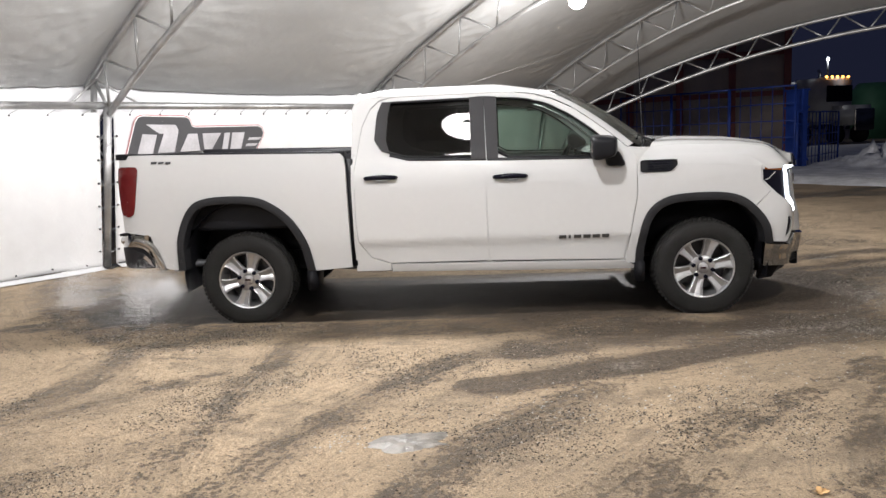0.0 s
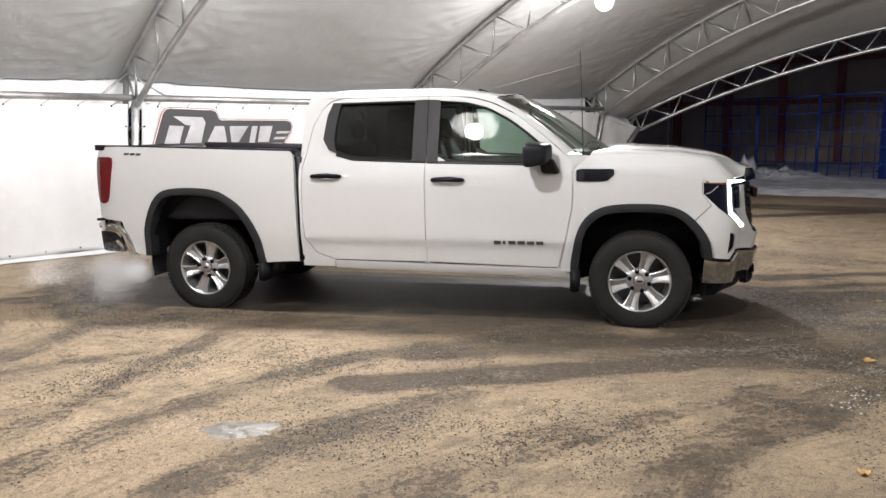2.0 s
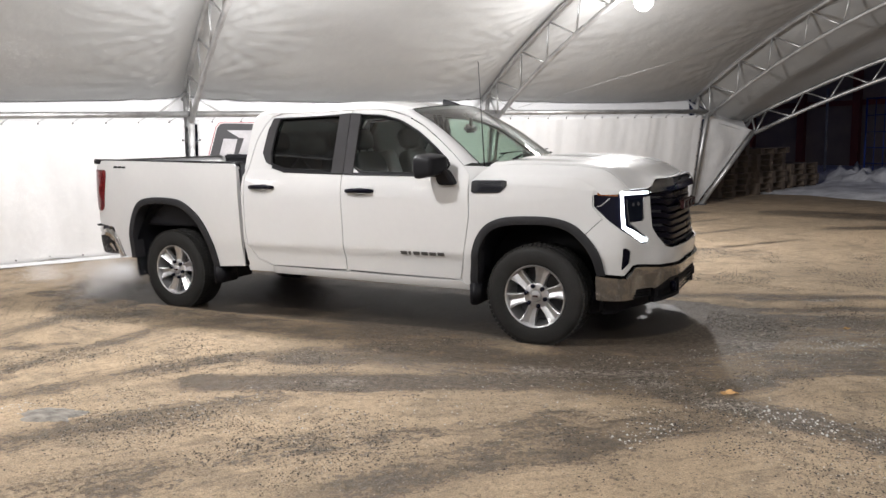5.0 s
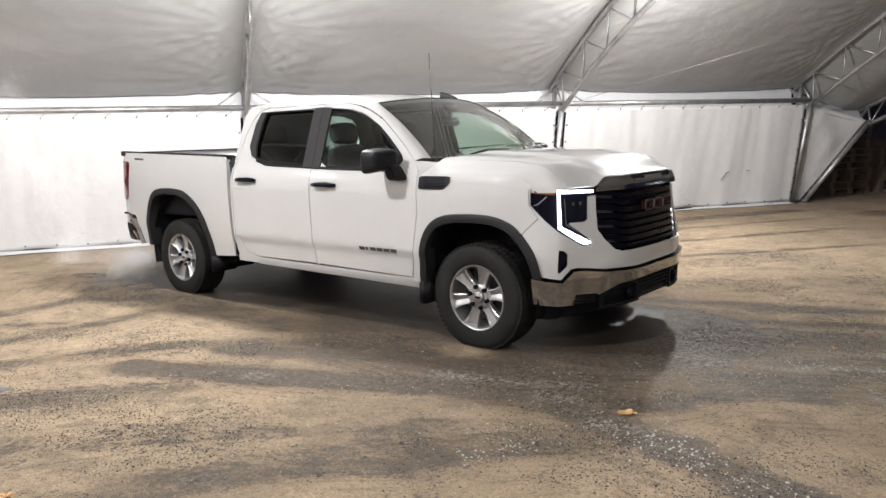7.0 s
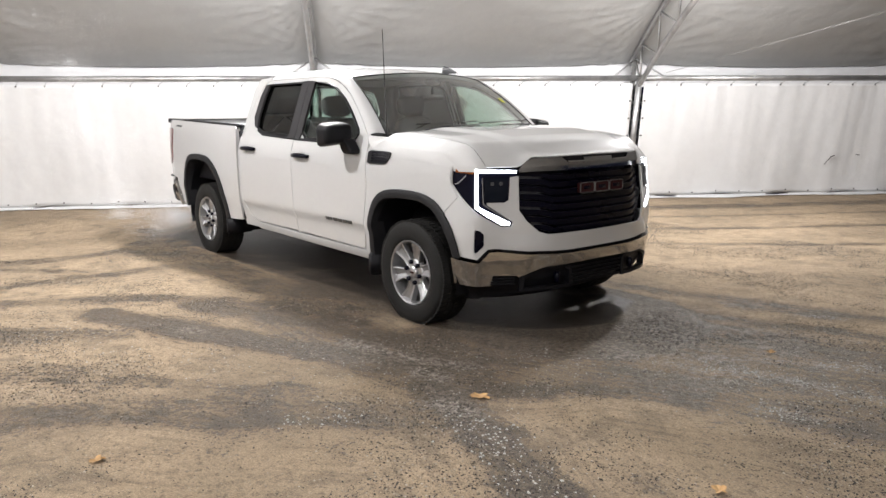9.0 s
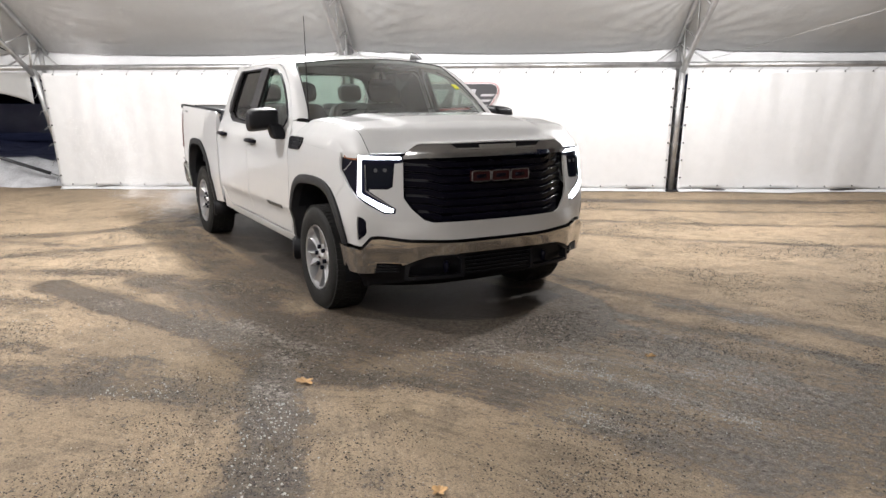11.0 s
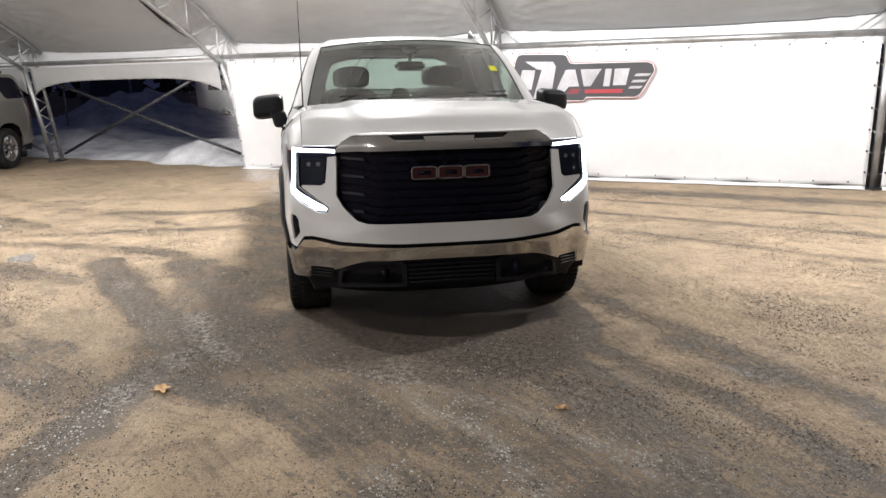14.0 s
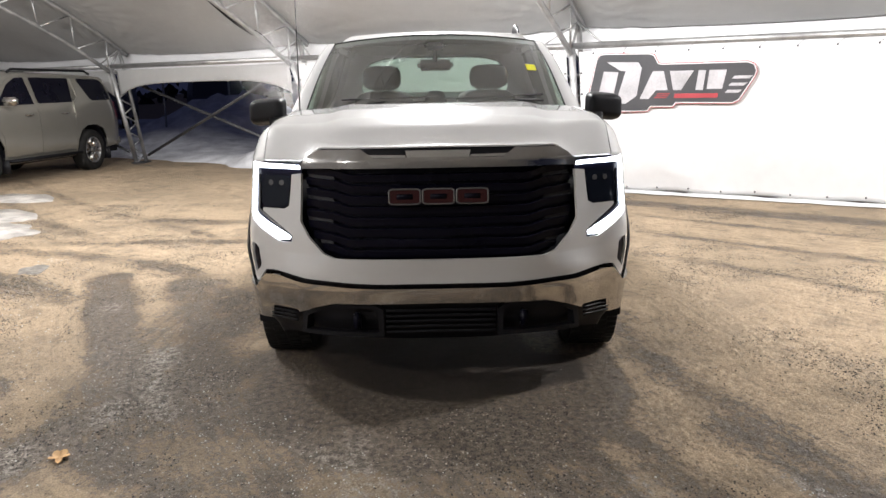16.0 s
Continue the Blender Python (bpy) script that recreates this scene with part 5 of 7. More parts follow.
for side in (-1, 1):
    bm = bmesh.new()
    line = spline([Vector((a, b, 0)) for a, b in A_LINE], 4)
    n = len(line) - 1

    def pillar(a, b):
        i = min(n, round(a * n))
        low = skin(line[i].x, line[i].y + 0.006, 0.0, side)
        k = i / n
        f = side
        if k < 0.75:
            high = screen(k / 0.75 * 1.0, f)
        else:
            high = roof_point_cab((k - 0.75) / 0.25 * 0.18, f)
        mid = low.lerp(high, b)
        return mid + Vector((0.3, side * 0.6, 0.6)) * 0.022 * math.sin(math.pi * b)
    grid(bm, pillar, n, 5)
    bmesh.ops.recalc_face_normals(bm, faces=bm.faces)
    part("windscreen_pillar", bm, PAINT, truck, "white windscreen pillar")
    bm = bmesh.new()

    def rail(a, b):
        q = 0.40 - 1.27 * a
        low = skin(q, 1.808, 0.0, side)
        high = roof_point_cab(0.18 + 0.82 * a, side)
        return low.lerp(high, b) + Vector((0, side * 0.5, 0.7)) * 0.014 * math.sin(math.pi * b)
    grid(bm, rail, 24, 5)
    bmesh.ops.recalc_face_normals(bm, faces=bm.faces)
    part("roof_rail", bm, PAINT, truck, "white roof side rail")
bm = bmesh.new()
flat_panel(bm, [[(-0.96, 0.55), (0.96, 0.55), (0.94, 1.30), (0.76, 1.80), (0.62, 1.86), (-0.62, 1.86), (-0.76, 1.80), (-0.94, 1.30)], rounded([(-0.68, 1.40), (0.68, 1.40), (0.58, 1.75), (-0.58, 1.75)], 2, 0.15)],
           lambda a, b: Vector((-0.905 + 0.03 * smooth(1.5, 1.9, b), a, b)), 0.3, 0.03, lambda c: Vector((-1, 0, 0)))
part("cab_back", bm, PAINT, truck, "white back wall of the cab")
bm = bmesh.new()
flat_panel(bm, [rounded([(-0.69, 1.39), (0.69, 1.39), (0.59, 1.76), (-0.59, 1.76)], 2, 0.15)], lambda a, b: Vector((-0.895 + 0.03 * smooth(1.5, 1.9, b), a, b)), 0.3, 0.0)
rw = part("rear_window", bm, pane_glass("rear_glass", (0.45, 0.54, 0.50)), truck, "tinted rear window")
rw.visible_shadow = False

# bed floor, front wall, tailgate, rear bumper
bm = bmesh.new()
box(bm, (-2.84, -0.87, 0.78), (-0.95, 0.87, 0.81))
box(bm, (-0.975, -0.93, 0.50), (-0.945, 0.93, 1.37))
box(bm, (-0.965, -0.955, 0.46), (-0.90, -0.93, 1.33))
box(bm, (-0.965, 0.93, 0.46), (-0.90, 0.955, 1.33))
part("bed_floor", bm, BLACK, truck, "black cargo bed floor and front wall")
bm = bmesh.new()
flat_panel(bm, [[(-0.86, 0.74), (0.86, 0.74), (0.86, 1.40), (0.80, 1.43), (-0.80, 1.43), (-0.86, 1.40)]], lambda a, b: Vector((-2.895 + 0.02 * a * a - 0.015 * smooth(1.30, 1.43, b), a, b)), 0.2, 0.05, lambda c: Vector((-1, 0, 0)))
part("tailgate", bm, PAINT, truck, "white tailgate")
bm = bmesh.new()
pts = spline([Vector((-2.64, 0.99, 0)), Vector((-2.70, 0.995, 0)), Vector((-2.86, 0.95, 0)), Vector((-2.96, 0.75, 0)), Vector((-2.99, 0.3, 0)), Vector((-2.99, -0.3, 0)), Vector((-2.96, -0.75, 0)), Vector((-2.86, -0.95, 0)), Vector((-2.70, -0.995, 0)), Vector((-2.64, -0.99, 0))], 6)
rows = []
for p in pts:
    end = smooth(0.9, 0.995, abs(p.y)) * smooth(-2.85, -2.6, p.x)
    rows.append([bm.verts.new(Vector((p.x * k, p.y * k, z))) for k, z in ((0.97, 0.775), (0.998, 0.77), (1.0, 0.75 - 0.06 * end), (1.0, 0.62 - 0.06 * end), (0.98, 0.50), (0.93, 0.48))])
for a, b in zip(rows, rows[1:]):
    for j in range(5):
        bm.faces.new((a[j], a[j + 1], b[j + 1], b[j]))
bmesh.ops.recalc_face_normals(bm, faces=bm.faces)
rear_bumper = sharpen(part("rear_bumper", bm, CHROME, truck, "chrome rear bumper with corner steps"), 50)
for side in (-1, 1):
    bm = bmesh.new()
    box(bm, (-2.90, min(side * 0.972, side * 0.72), 0.765), (-2.70, max(side * 0.972, side * 0.72), 0.785), bevel=0.008)
    part("corner_step", bm, BLACK, rear_bumper, "black corner step")
    half = [p for p in pts if p.y > 0]

    def cheek(x, z, off):
        """A point on the bumper's rounded end."""
        y = float(np.interp(x, [p.x for p in half[::-1]], [p.y for p in half[::-1]]))
        return Vector((x, side * (y * float(np.interp(z, [0.48, 0.50, 0.62], [0.95, 0.98, 1.0])) + off), z))
    pocket = rounded([(-2.93, 0.675), (-2.70, 0.672), (-2.635, 0.61), (-2.60, 0.50), (-2.62, 0.485), (-2.93, 0.485)], 2, 0.22)
    bm = bmesh.new()
    flat_panel(bm, [pocket], lambda a, b: cheek(a, b, 0.007), 0.05, 0.0, lambda c: Vector((0, side, 0)))
    part("step_pocket", bm, BLACK, rear_bumper, "dark step pocket in the bumper corner")
    bm = bmesh.new()
    tube(bm, spline([cheek(-2.90, 0.722, -0.015), cheek(-2.70, 0.715, -0.015), cheek(-2.615, 0.66, -0.015), cheek(-2.575, 0.57, -0.012), cheek(-2.545, 0.46, 0.01)], 6), 0.034, 12)
    part("bumper_edge", bm, CHROME, rear_bumper, "rolled chrome edge of the rear bumper")

# air dam behind the bumper
bm = bmesh.new()
grid(bm, lambda a, b: Vector((2.52 - 0.30 * abs(2 * a - 1) ** 3 - 0.05 * b, 0.80 * (2 * a - 1), 0.38 - 0.17 * b)), 24, 3)
bmesh.ops.recalc_face_normals(bm, faces=bm.faces)
skirt(bm, 0.02, lambda co, n: Vector((-1, 0, 0)))
part("air_dam", bm, BLACK, truck, "black air dam below the bumper")

# floor pan, frame, axles, exhaust
bm = bmesh.new()
box(bm, (-0.88, -0.90, 0.40), (1.30, 0.90, 0.50))
box(bm, (1.30, -0.62, 0.45), (2.6, 0.62, 0.95))
box(bm, (1.25, -0.86, 0.55), (1.34, 0.86, 1.30))
part("floor_pan", bm, BLACK, truck, "dark underbody")
for side in (-1, 1):
    bm = bmesh.new()
    box(bm, (-2.75, side * 0.5 - 0.04, 0.40), (2.5, side * 0.5 + 0.04, 0.54), bevel=0.01)
    part("frame_rail", bm, DARKSTEEL, truck, "dark steel frame rail")
for x in (-1.835, 1.865):
    bm = bmesh.new()
    tube(bm, [(x, -0.8, 0.38), (x, 0.8, 0.38)], 0.045, 10)
    bmesh.ops.create_uvsphere(bm, u_segments=12, v_segments=8, radius=0.15, matrix=Matrix.Translation((x, 0.1, 0.38)))
    part("axle", bm, DARKSTEEL, truck, "dark steel axle")
bm = bmesh.new()
tube(bm, [(-0.6, -0.45, 0.36), (-1.4, -0.48, 0.40), (-2.2, -0.62, 0.47), (-2.42, -0.70, 0.47), (-2.52, -0.80, 0.46)], 0.035, 10)
part("exhaust_pipe", bm, DARKSTEEL, truck, "steel exhaust pipe")

# roof fin, whip aerial
bm = bmesh.new()
grid(bm, lambda a, b: Vector((0.52 - 0.20 * a, 0.60 + 0.028 * math.cos(math.pi * b) * (0.25 + 0.75 * a), 1.868 + 0.075 * math.sin(math.pi * b) * a ** 0.7)), 8, 8)
part("roof_fin", bm, BLACK, truck, "black roof fin")
bm = bmesh.new()
tube(bm, [(1.42, -0.84, 1.30), (1.42, -0.84, 1.33), (1.415, -0.84, 1.36), (1.38, -0.84, 2.12)], [0.014, 0.012, 0.005, 0.002], 8)
part("whip_aerial", bm, BLACK, truck, "thin black whip aerial")

# interior
def seat_shape(x, y, w, name="front_seat", head=0.30):
    bm = bmesh.new()
    pillow(bm, lambda c: Vector((x + 0.03 + 0.25 * c.x, y + w / 2 * c.y, 0.80 + 0.08 * c.z)), 8)
    m = Matrix.Translation((x - 0.24, y, 0.86)) @ Matrix.Rotation(radians(-14), 4, "Y")
    pillow(bm, lambda c: m @ Vector((0.01 + 0.075 * c.x, (w / 2 - 0.05 * (c.z > 0) * c.z) * c.y, 0.30 + 0.31 * c.z)), 10)
    s = part(name, bm, SEAT, truck, "dark grey cloth seat")
    if head:
        bm = bmesh.new()
        pillow(bm, lambda c: m @ Vector((0.005 + 0.055 * c.x, head / 2 * c.y, 0.725 + 0.095 * c.z)), 10, 3.4)
        for k in (-0.06, 0.06):
            tube(bm, [m @ Vector((0, k, 0.58)), m @ Vector((0, k, 0.68))], 0.01, 6)
        part("headrest", bm, SEAT, s, "dark headrest")


for y in (-0.42, 0.42):
    seat_shape(0.42, y, 0.52)
seat_shape(0.38, 0.0, 0.26, "middle_seat", 0)
for y in (-0.45, 0.45):
    seat_shape(-0.50, y, 0.60, "rear_seat", 0.26)
bm = bmesh.new()
grid(bm, lambda a, b: Vector((1.02 + 0.50 * a, -0.78 + 1.56 * b, 1.19 + 0.13 * math.sin(math.pi * (0.2 + 0.65 * a)) + 0.03 * (abs(2 * b - 1) < 0.9))), 8, 16)
grid(bm, lambda a, b: Vector((1.02 + 0.03 * math.sin(3 * a), -0.78 + 1.56 * b, 0.60 + 0.66 * a)), 5, 8)
part("dashboard", bm, BLACK, truck, "black dashboard")
bm = bmesh.new()
m = Matrix.Translation((0.86, 0.42, 1.17)) @ Matrix.Rotation(radians(-62), 4, "Y")
tube(bm, [m @ Vector((0.185 * math.cos(k * math.tau / 24), 0.185 * math.sin(k * math.tau / 24), 0)) for k in range(25)], 0.016, 8, False)
box(bm, (-0.06, -0.08, -0.03), (0.06, 0.08, 0.02), m, bevel=0.02)
for k in (0, 2, 4):
    a = k * math.tau / 6 + math.pi / 2
    tube(bm, [m @ Vector((0, 0, -0.01)), m @ Vector((0.18 * math.cos(a), 0.18 * math.sin(a), 0))], 0.015, 6)
part("steering_wheel", bm, BLACK, truck, "black steering wheel")
bm = bmesh.new()
box(bm, (0.88, -0.12, 1.60), (0.92, 0.12, 1.675), bevel=0.02)
tube(bm, [(0.90, 0, 1.66), (0.91, 0, 1.76)], 0.015, 6)
box(bm, (0.86, -0.07, 1.735), (0.95, 0.07, 1.79), bevel=0.02)
part("rear_view_mirror", bm, BLACK, truck, "black rear-view mirror and camera housing")
bm = bmesh.new()
grid(bm, lambda a, b: screen(0.44 + 0.085 * a, 0.78 + 0.085 * b) + Vector((0.002, 0, 0.004)), 2, 2)
part("windscreen_sticker", bm, material("yellow_sticker", (0.55, 0.55, 0.02), 0.6, vary=0.05, scale=20), truck, "small yellow sticker inside the windscreen")
bm = bmesh.new()
grid(bm, lambda a, b: Vector((0.72 - 1.55 * a, -0.66 + 1.32 * b, 1.775 + 0.035 * math.sin(math.pi * a))), 4, 4)
part("headliner", bm, material("headliner_cloth", (0.35, 0.35, 0.34), 0.9, vary=0.1, scale=5), truck, "light grey headliner")

# wheels
R_TYRE, R_RIM = 0.385, 0.236


def build_wheel(at):
    """A wheel whose outer face looks to -y; its hub is at the origin."""
    hub = new("wheel")
    hub.parent = truck
    hub.matrix_basis = at
    bm = bmesh.new()
    revolve(bm, [(0.235, -0.118), (0.245, -0.128), (0.262, -0.134), (0.30, -0.138), (0.335, -0.136), (0.360, -0.128), (0.376, -0.112), (0.383, -0.09), (0.385, 0), (0.383, 0.09), (0.376, 0.112), (0.36, 0.128), (0.30, 0.138), (0.245, 0.12), (0.235, 0.10)], 64)
    # tread blocks
    for k in range(64):
        a = k * math.tau / 64
        m = Matrix.Rotation(-a, 4, "Y")
        for y0, y1, sh in ((-0.120, -0.068, 0.0), (-0.058, -0.004, 0.5), (0.006, 0.058, 0.0), (0.068, 0.120, 0.5)):
            mm = m @ Matrix.Rotation(sh * math.tau / 64, 4, "Y")
            r1 = 0.389 if abs(y0 + y1) < 0.15 else 0.386
            box(bm, (0.37, y0, -0.014), (r1, y1, 0.014), mm)
    tyre = sharpen(part("tyre", bm, RUBBER, hub, "black all-terrain tyre"), 40)
    bm = bmesh.new()
    revolve(bm, [(0.240, -0.122), (0.236, -0.130), (0.226, -0.126), (0.222, -0.10), (0.212, -0.02), (0.205, 0.09)], 64)
    rim = sharpen(part("rim", bm, ALLOY, hub, "bright machined alloy rim"), 40)
    bm = bmesh.new()
    revolve(bm, [(0.205, 0.03), (0.06, 0.02), (0.001, 0.02)], 32)
    part("brake_disc", bm, DARKSTEEL, rim, "dark brake disc behind the spokes")
    for k in range(6):
        m = Matrix.Rotation(k * math.tau / 6 - 0.23, 4, "Y")
        bm = bmesh.new()
        rows = []
        for r, half, y in ((0.05, 0.025, -0.092), (0.088, 0.038, -0.092), (0.14, 0.041, -0.099), (0.19, 0.050, -0.110), (0.228, 0.064, -0.119)):
            dip = 0.012 + 0.020 * (r - 0.05) / 0.18
            ring = [(half, y + 0.045), (half, y + 0.004), (half * 0.86, y), (half * 0.62, y + dip * 0.5), (0, y + dip), (-half * 0.62, y + dip * 0.5), (-half * 0.86, y), (-half, y + 0.004), (-half, y + 0.045)]
            rows.append([bm.verts.new(m @ Vector((math.sqrt(max(r * r - t * t, 0.0004)) if r > 0.15 else r, yy, t))) for t, yy in ring])
        for a, b in zip(rows, rows[1:]):
            for j in range(8):
                bm.faces.new((a[j], a[j + 1], b[j + 1], b[j]))
        bmesh.ops.recalc_face_normals(bm, faces=bm.faces)
        part("spoke", bm, ALLOY, rim, soft=False)
    bm = bmesh.new()
    revolve(bm, [(0.098, -0.05), (0.098, -0.083), (0.090, -0.090), (0.046, -0.090)], 36)
    part("hub_plate", bm, ALLOY, rim)
    bm = bmesh.new()
    revolve(bm, [(0.043, -0.086), (0.041, -0.102), (0.035, -0.107), (0.001, -0.108)], 24)
    cap = part("centre_cap", bm, ALLOY, rim, "silver centre cap with a red mark")
    bm = bmesh.new()
    box(bm, (-0.022, -0.112, -0.007), (0.022, -0.106, 0.007), bevel=0.001)
    part("cap_mark", bm, EMBLEM, cap)
    for k in range(6):
        a = k * math.tau / 6 - 0.25
        bm = bmesh.new()
        c = Vector((0.077 * math.cos(a), 0, 0.077 * math.sin(a)))
        tube(bm, [c + Vector((0, -0.07, 0)), c + Vector((0, -0.112, 0))], 0.0165, 8)
        part("lug_nut", bm, GLOSSBLACK, rim)
    return hub


for x in (1.865, -1.835):
    build_wheel(pose(x, -0.845, 0.365, 0, 0, 0))
    build_wheel(pose(x, 0.845, 0.365, 0, 0, 180))


# ---- dealer sign on the tent wall: plain shapes in its colours ----
def wall_sheet(u, z, proud):
    b = (z - 0.05) / 1.87
    return tent(u, -0.34 + 0.30 * b + proud, z)


def sign_shape(name, outline, mat, parent, proud, label=""):
    bm = bmesh.new()
    flat_panel(bm, [outline], lambda a, b: wall_sheet(a, b, proud), 0.4, 0.004, lambda c: tent(0, 1) - tent(0, 0))
    return part(name, bm, mat, parent, label, soft=False)


def grown(outline, k):
    """The outline moved outwards by k metres."""
    out = []
    for i, p in enumerate(outline):
        a, c = outline[i - 1], outline[(i + 1) % len(outline)]
        d0 = Vector((p[0] - a[0], p[1] - a[1])).normalized()
        d1 = Vector((c[0] - p[0], c[1] - p[1])).normalized()
        nrm = Vector((d0.y + d1.y, -d0.x - d1.x))
        nrm = nrm / max(0.35, nrm.length_squared) * 2
        out.append((p[0] - nrm.x * k, p[1] - nrm.y * k))
    return out


SIGNGREY = material("sign_charcoal", (0.06, 0.06, 0.065), 0.5, vary=0.12, scale=2)
SIGNRED = material("sign_red", (0.35, 0.05, 0.06), 0.5, vary=0.08, scale=5)
SIGNWHITE = material("sign_white", (0.75, 0.75, 0.76), 0.5, vary=0.05, scale=5)
SIGNSILVER = material("sign_silver", (0.46, 0.45, 0.47), 0.45, vary=0.25, scale=3)
sign = thing("dealer_sign", "charcoal dealer sign with silver shapes and a red-white border", "sign")
PLATE = [(0.36, 1.80), (0.40, 1.855), (0.46, 1.87), (1.06, 1.855), (1.12, 1.835), (1.17, 1.735), (1.22, 1.72), (2.27, 1.72), (2.34, 1.69), (2.365, 1.62), (2.35, 1.57), (2.17, 1.28), (2.10, 1.245),
         (1.40, 1.25), (1.36, 1.20), (1.07, 1.20), (1.02, 1.14), (0.30, 1.13), (0.18, 1.16)]
sign_shape("border", grown(PLATE, 0.022), SIGNRED, sign, 0.026, "thin red border")
sign_shape("border", grown(PLATE, 0.012), SIGNWHITE, sign, 0.030, "thin white border")
sign_shape("plate", PLATE, SIGNGREY, sign, 0.034, "charcoal plate")
sign_shape("silver_shape", [(0.45, 1.65), (0.65, 1.64), (0.58, 1.36), (0.37, 1.37)], SIGNSILVER, sign, 0.039)
sign_shape("silver_shape", [(0.50, 1.77), (0.92, 1.76), (0.965, 1.69), (0.89, 1.33), (0.74, 1.23), (0.60, 1.23), (0.75, 1.65), (0.68, 1.655)], SIGNSILVER, sign, 0.039)
sign_shape("silver_shape", [(1.11, 1.64), (1.25, 1.64), (1.30, 1.40), (1.15, 1.40), (1.05, 1.29), (0.93, 1.29)], SIGNSILVER, sign, 0.039)
sign_shape("silver_shape", [(1.33, 1.64), (1.63, 1.64), (1.47, 1.40), (1.37, 1.40)], SIGNSILVER, sign, 0.039)
sign_shape("silver_shape", [(1.69, 1.64), (1.78, 1.64), (1.74, 1.395), (1.65, 1.40)], SIGNSILVER, sign, 0.039)
sign_shape("silver_shape", [(1.82, 1.64), (2.03, 1.64), (1.975, 1.41), (1.79, 1.41)], SIGNSILVER, sign, 0.039)
sign_shape("red_bar", [(1.39, 1.355), (1.93, 1.355), (1.92, 1.30), (1.38, 1.30)], SIGNRED, sign, 0.039, "plain red bar")
for k in range(3):
    z = 1.30 + 0.024 * k
    sign_shape("red_stripe", [(1.12 + 0.02 * k, z), (1.28 + 0.02 * k, z), (1.29 + 0.02 * k, z + 0.012), (1.13 + 0.02 * k, z + 0.012)], SIGNRED, sign, 0.039)
    z = 1.56 - 0.085 * k
    sign_shape("white_stripe", [(2.09 - 0.04 * k, z - 0.03), (2.29 - 0.06 * k, z - 0.03), (2.335 - 0.06 * k, z + 0.005), (2.12 - 0.04 * k, z + 0.005)], SIGNSILVER, sign, 0.039)

# a small tear in the cloth of the next bay
bm = bmesh.new()
for du, z0, du1, z1 in ((0.0, 0.75, 0.10, 0.88), (0.10, 0.88, 0.16, 0.90), (0.55, 0.91, 0.62, 0.905)):
    p, q = wall_sheet(8.65 + du, z0 - 0.2, 0.05), wall_sheet(8.65 + du1, z1 - 0.2, 0.05)
    tube(bm, [p, q], 0.007, 5)
tagged(part("cloth_tear", bm, DARKSTEEL), "small dark frayed tear in the white cloth wall", "tear", kind="structure")

# wire that runs up under the roof of the far bay, cable loop at a joint
bm = bmesh.new()
tube(bm, [tent(5.6, 0.1, 2.08), tent(8.2, 1.4, 2.85), tent(10.4, 3.0, 3.75)], 0.0035, 5)
tagged(part("stay_wire", bm, STEEL), "thin wire under the roof cloth", "cable", kind="structure")
bm = bmesh.new()
for k in range(3):
    tube(bm, spline([tent(-5.36, 1.6 + 0.03 * k, 2.95), tent(-5.36, 0.9 + 0.05 * k, 2.55), tent(-5.36, 0.45, 2.42 - 0.05 * k), tent(-5.36, 0.18 + 0.02 * k, 2.25)], 5), 0.009, 6)
tagged(part("cable_bundle", bm, BLACK), "black cables tied along the tent arch", "cable", kind="structure")


# ---- snow, as banks that rise out of the ground ----
def snow_bank(x0, x1, y0, y1, height, label, res=0.25):
    bm = bmesh.new()
    nx, ny = int((x1 - x0) / res), int((y1 - y0) / res)

    def fn(a, b):
        x, y = x0 + (x1 - x0) * a, y0 + (y1 - y0) * b
        return Vector((x, y, height(x, y)))
    grid(bm, fn, nx, ny)
    return tagged(part("snow", bm, SNOW), label, "snow", kind="stuff")


def to_tent(x, y):
    cu, su = math.cos(WALL), math.sin(WALL)
    dx, dy = x + 4.376, y - 1.877
    return dx * cu + dy * su, dx * su - dy * cu


def lumps(x, y, k=1.0):
    return noise.noise(Vector((x * 0.7 * k, y * 0.7 * k, 2))) * 0.5 + noise.noise(Vector((x * 2.3 * k, y * 2.3 * k, 7))) * 0.3 + noise.noise(Vector((x * 6 * k, y * 6 * k, 5))) * 0.13


def mouth_snow(x, y):
    u, v = to_tent(x, y)
    sheet = -0.10 + 0.22 * smooth(12.8, 15.2, u + 0.8 * noise.noise(Vector((x * 0.5, y * 0.5, 1)))) * (0.5 + 0.5 * smooth(-4, 0, v))
    pile = 0.42 * math.exp(-((u - 18.0) / 1.0) ** 2 - ((v + 0.6) / 2.8) ** 2) + 0.8 * math.exp(-((u - 20.5) / 1.5) ** 2 - ((v - 6.3) / 1.6) ** 2)
    return sheet + pile * (0.75 + 1.5 * lumps(x, y, 2.4) + 0.9 * noise.noise(Vector((x * 5.5, y * 5.5, 8)))) + 0.05 * lumps(x, y)


snow_bank(-2.0, 24.0, 9.0, 34.0, mouth_snow, "dirty ploughed snow beyond the tent mouth", 0.14)


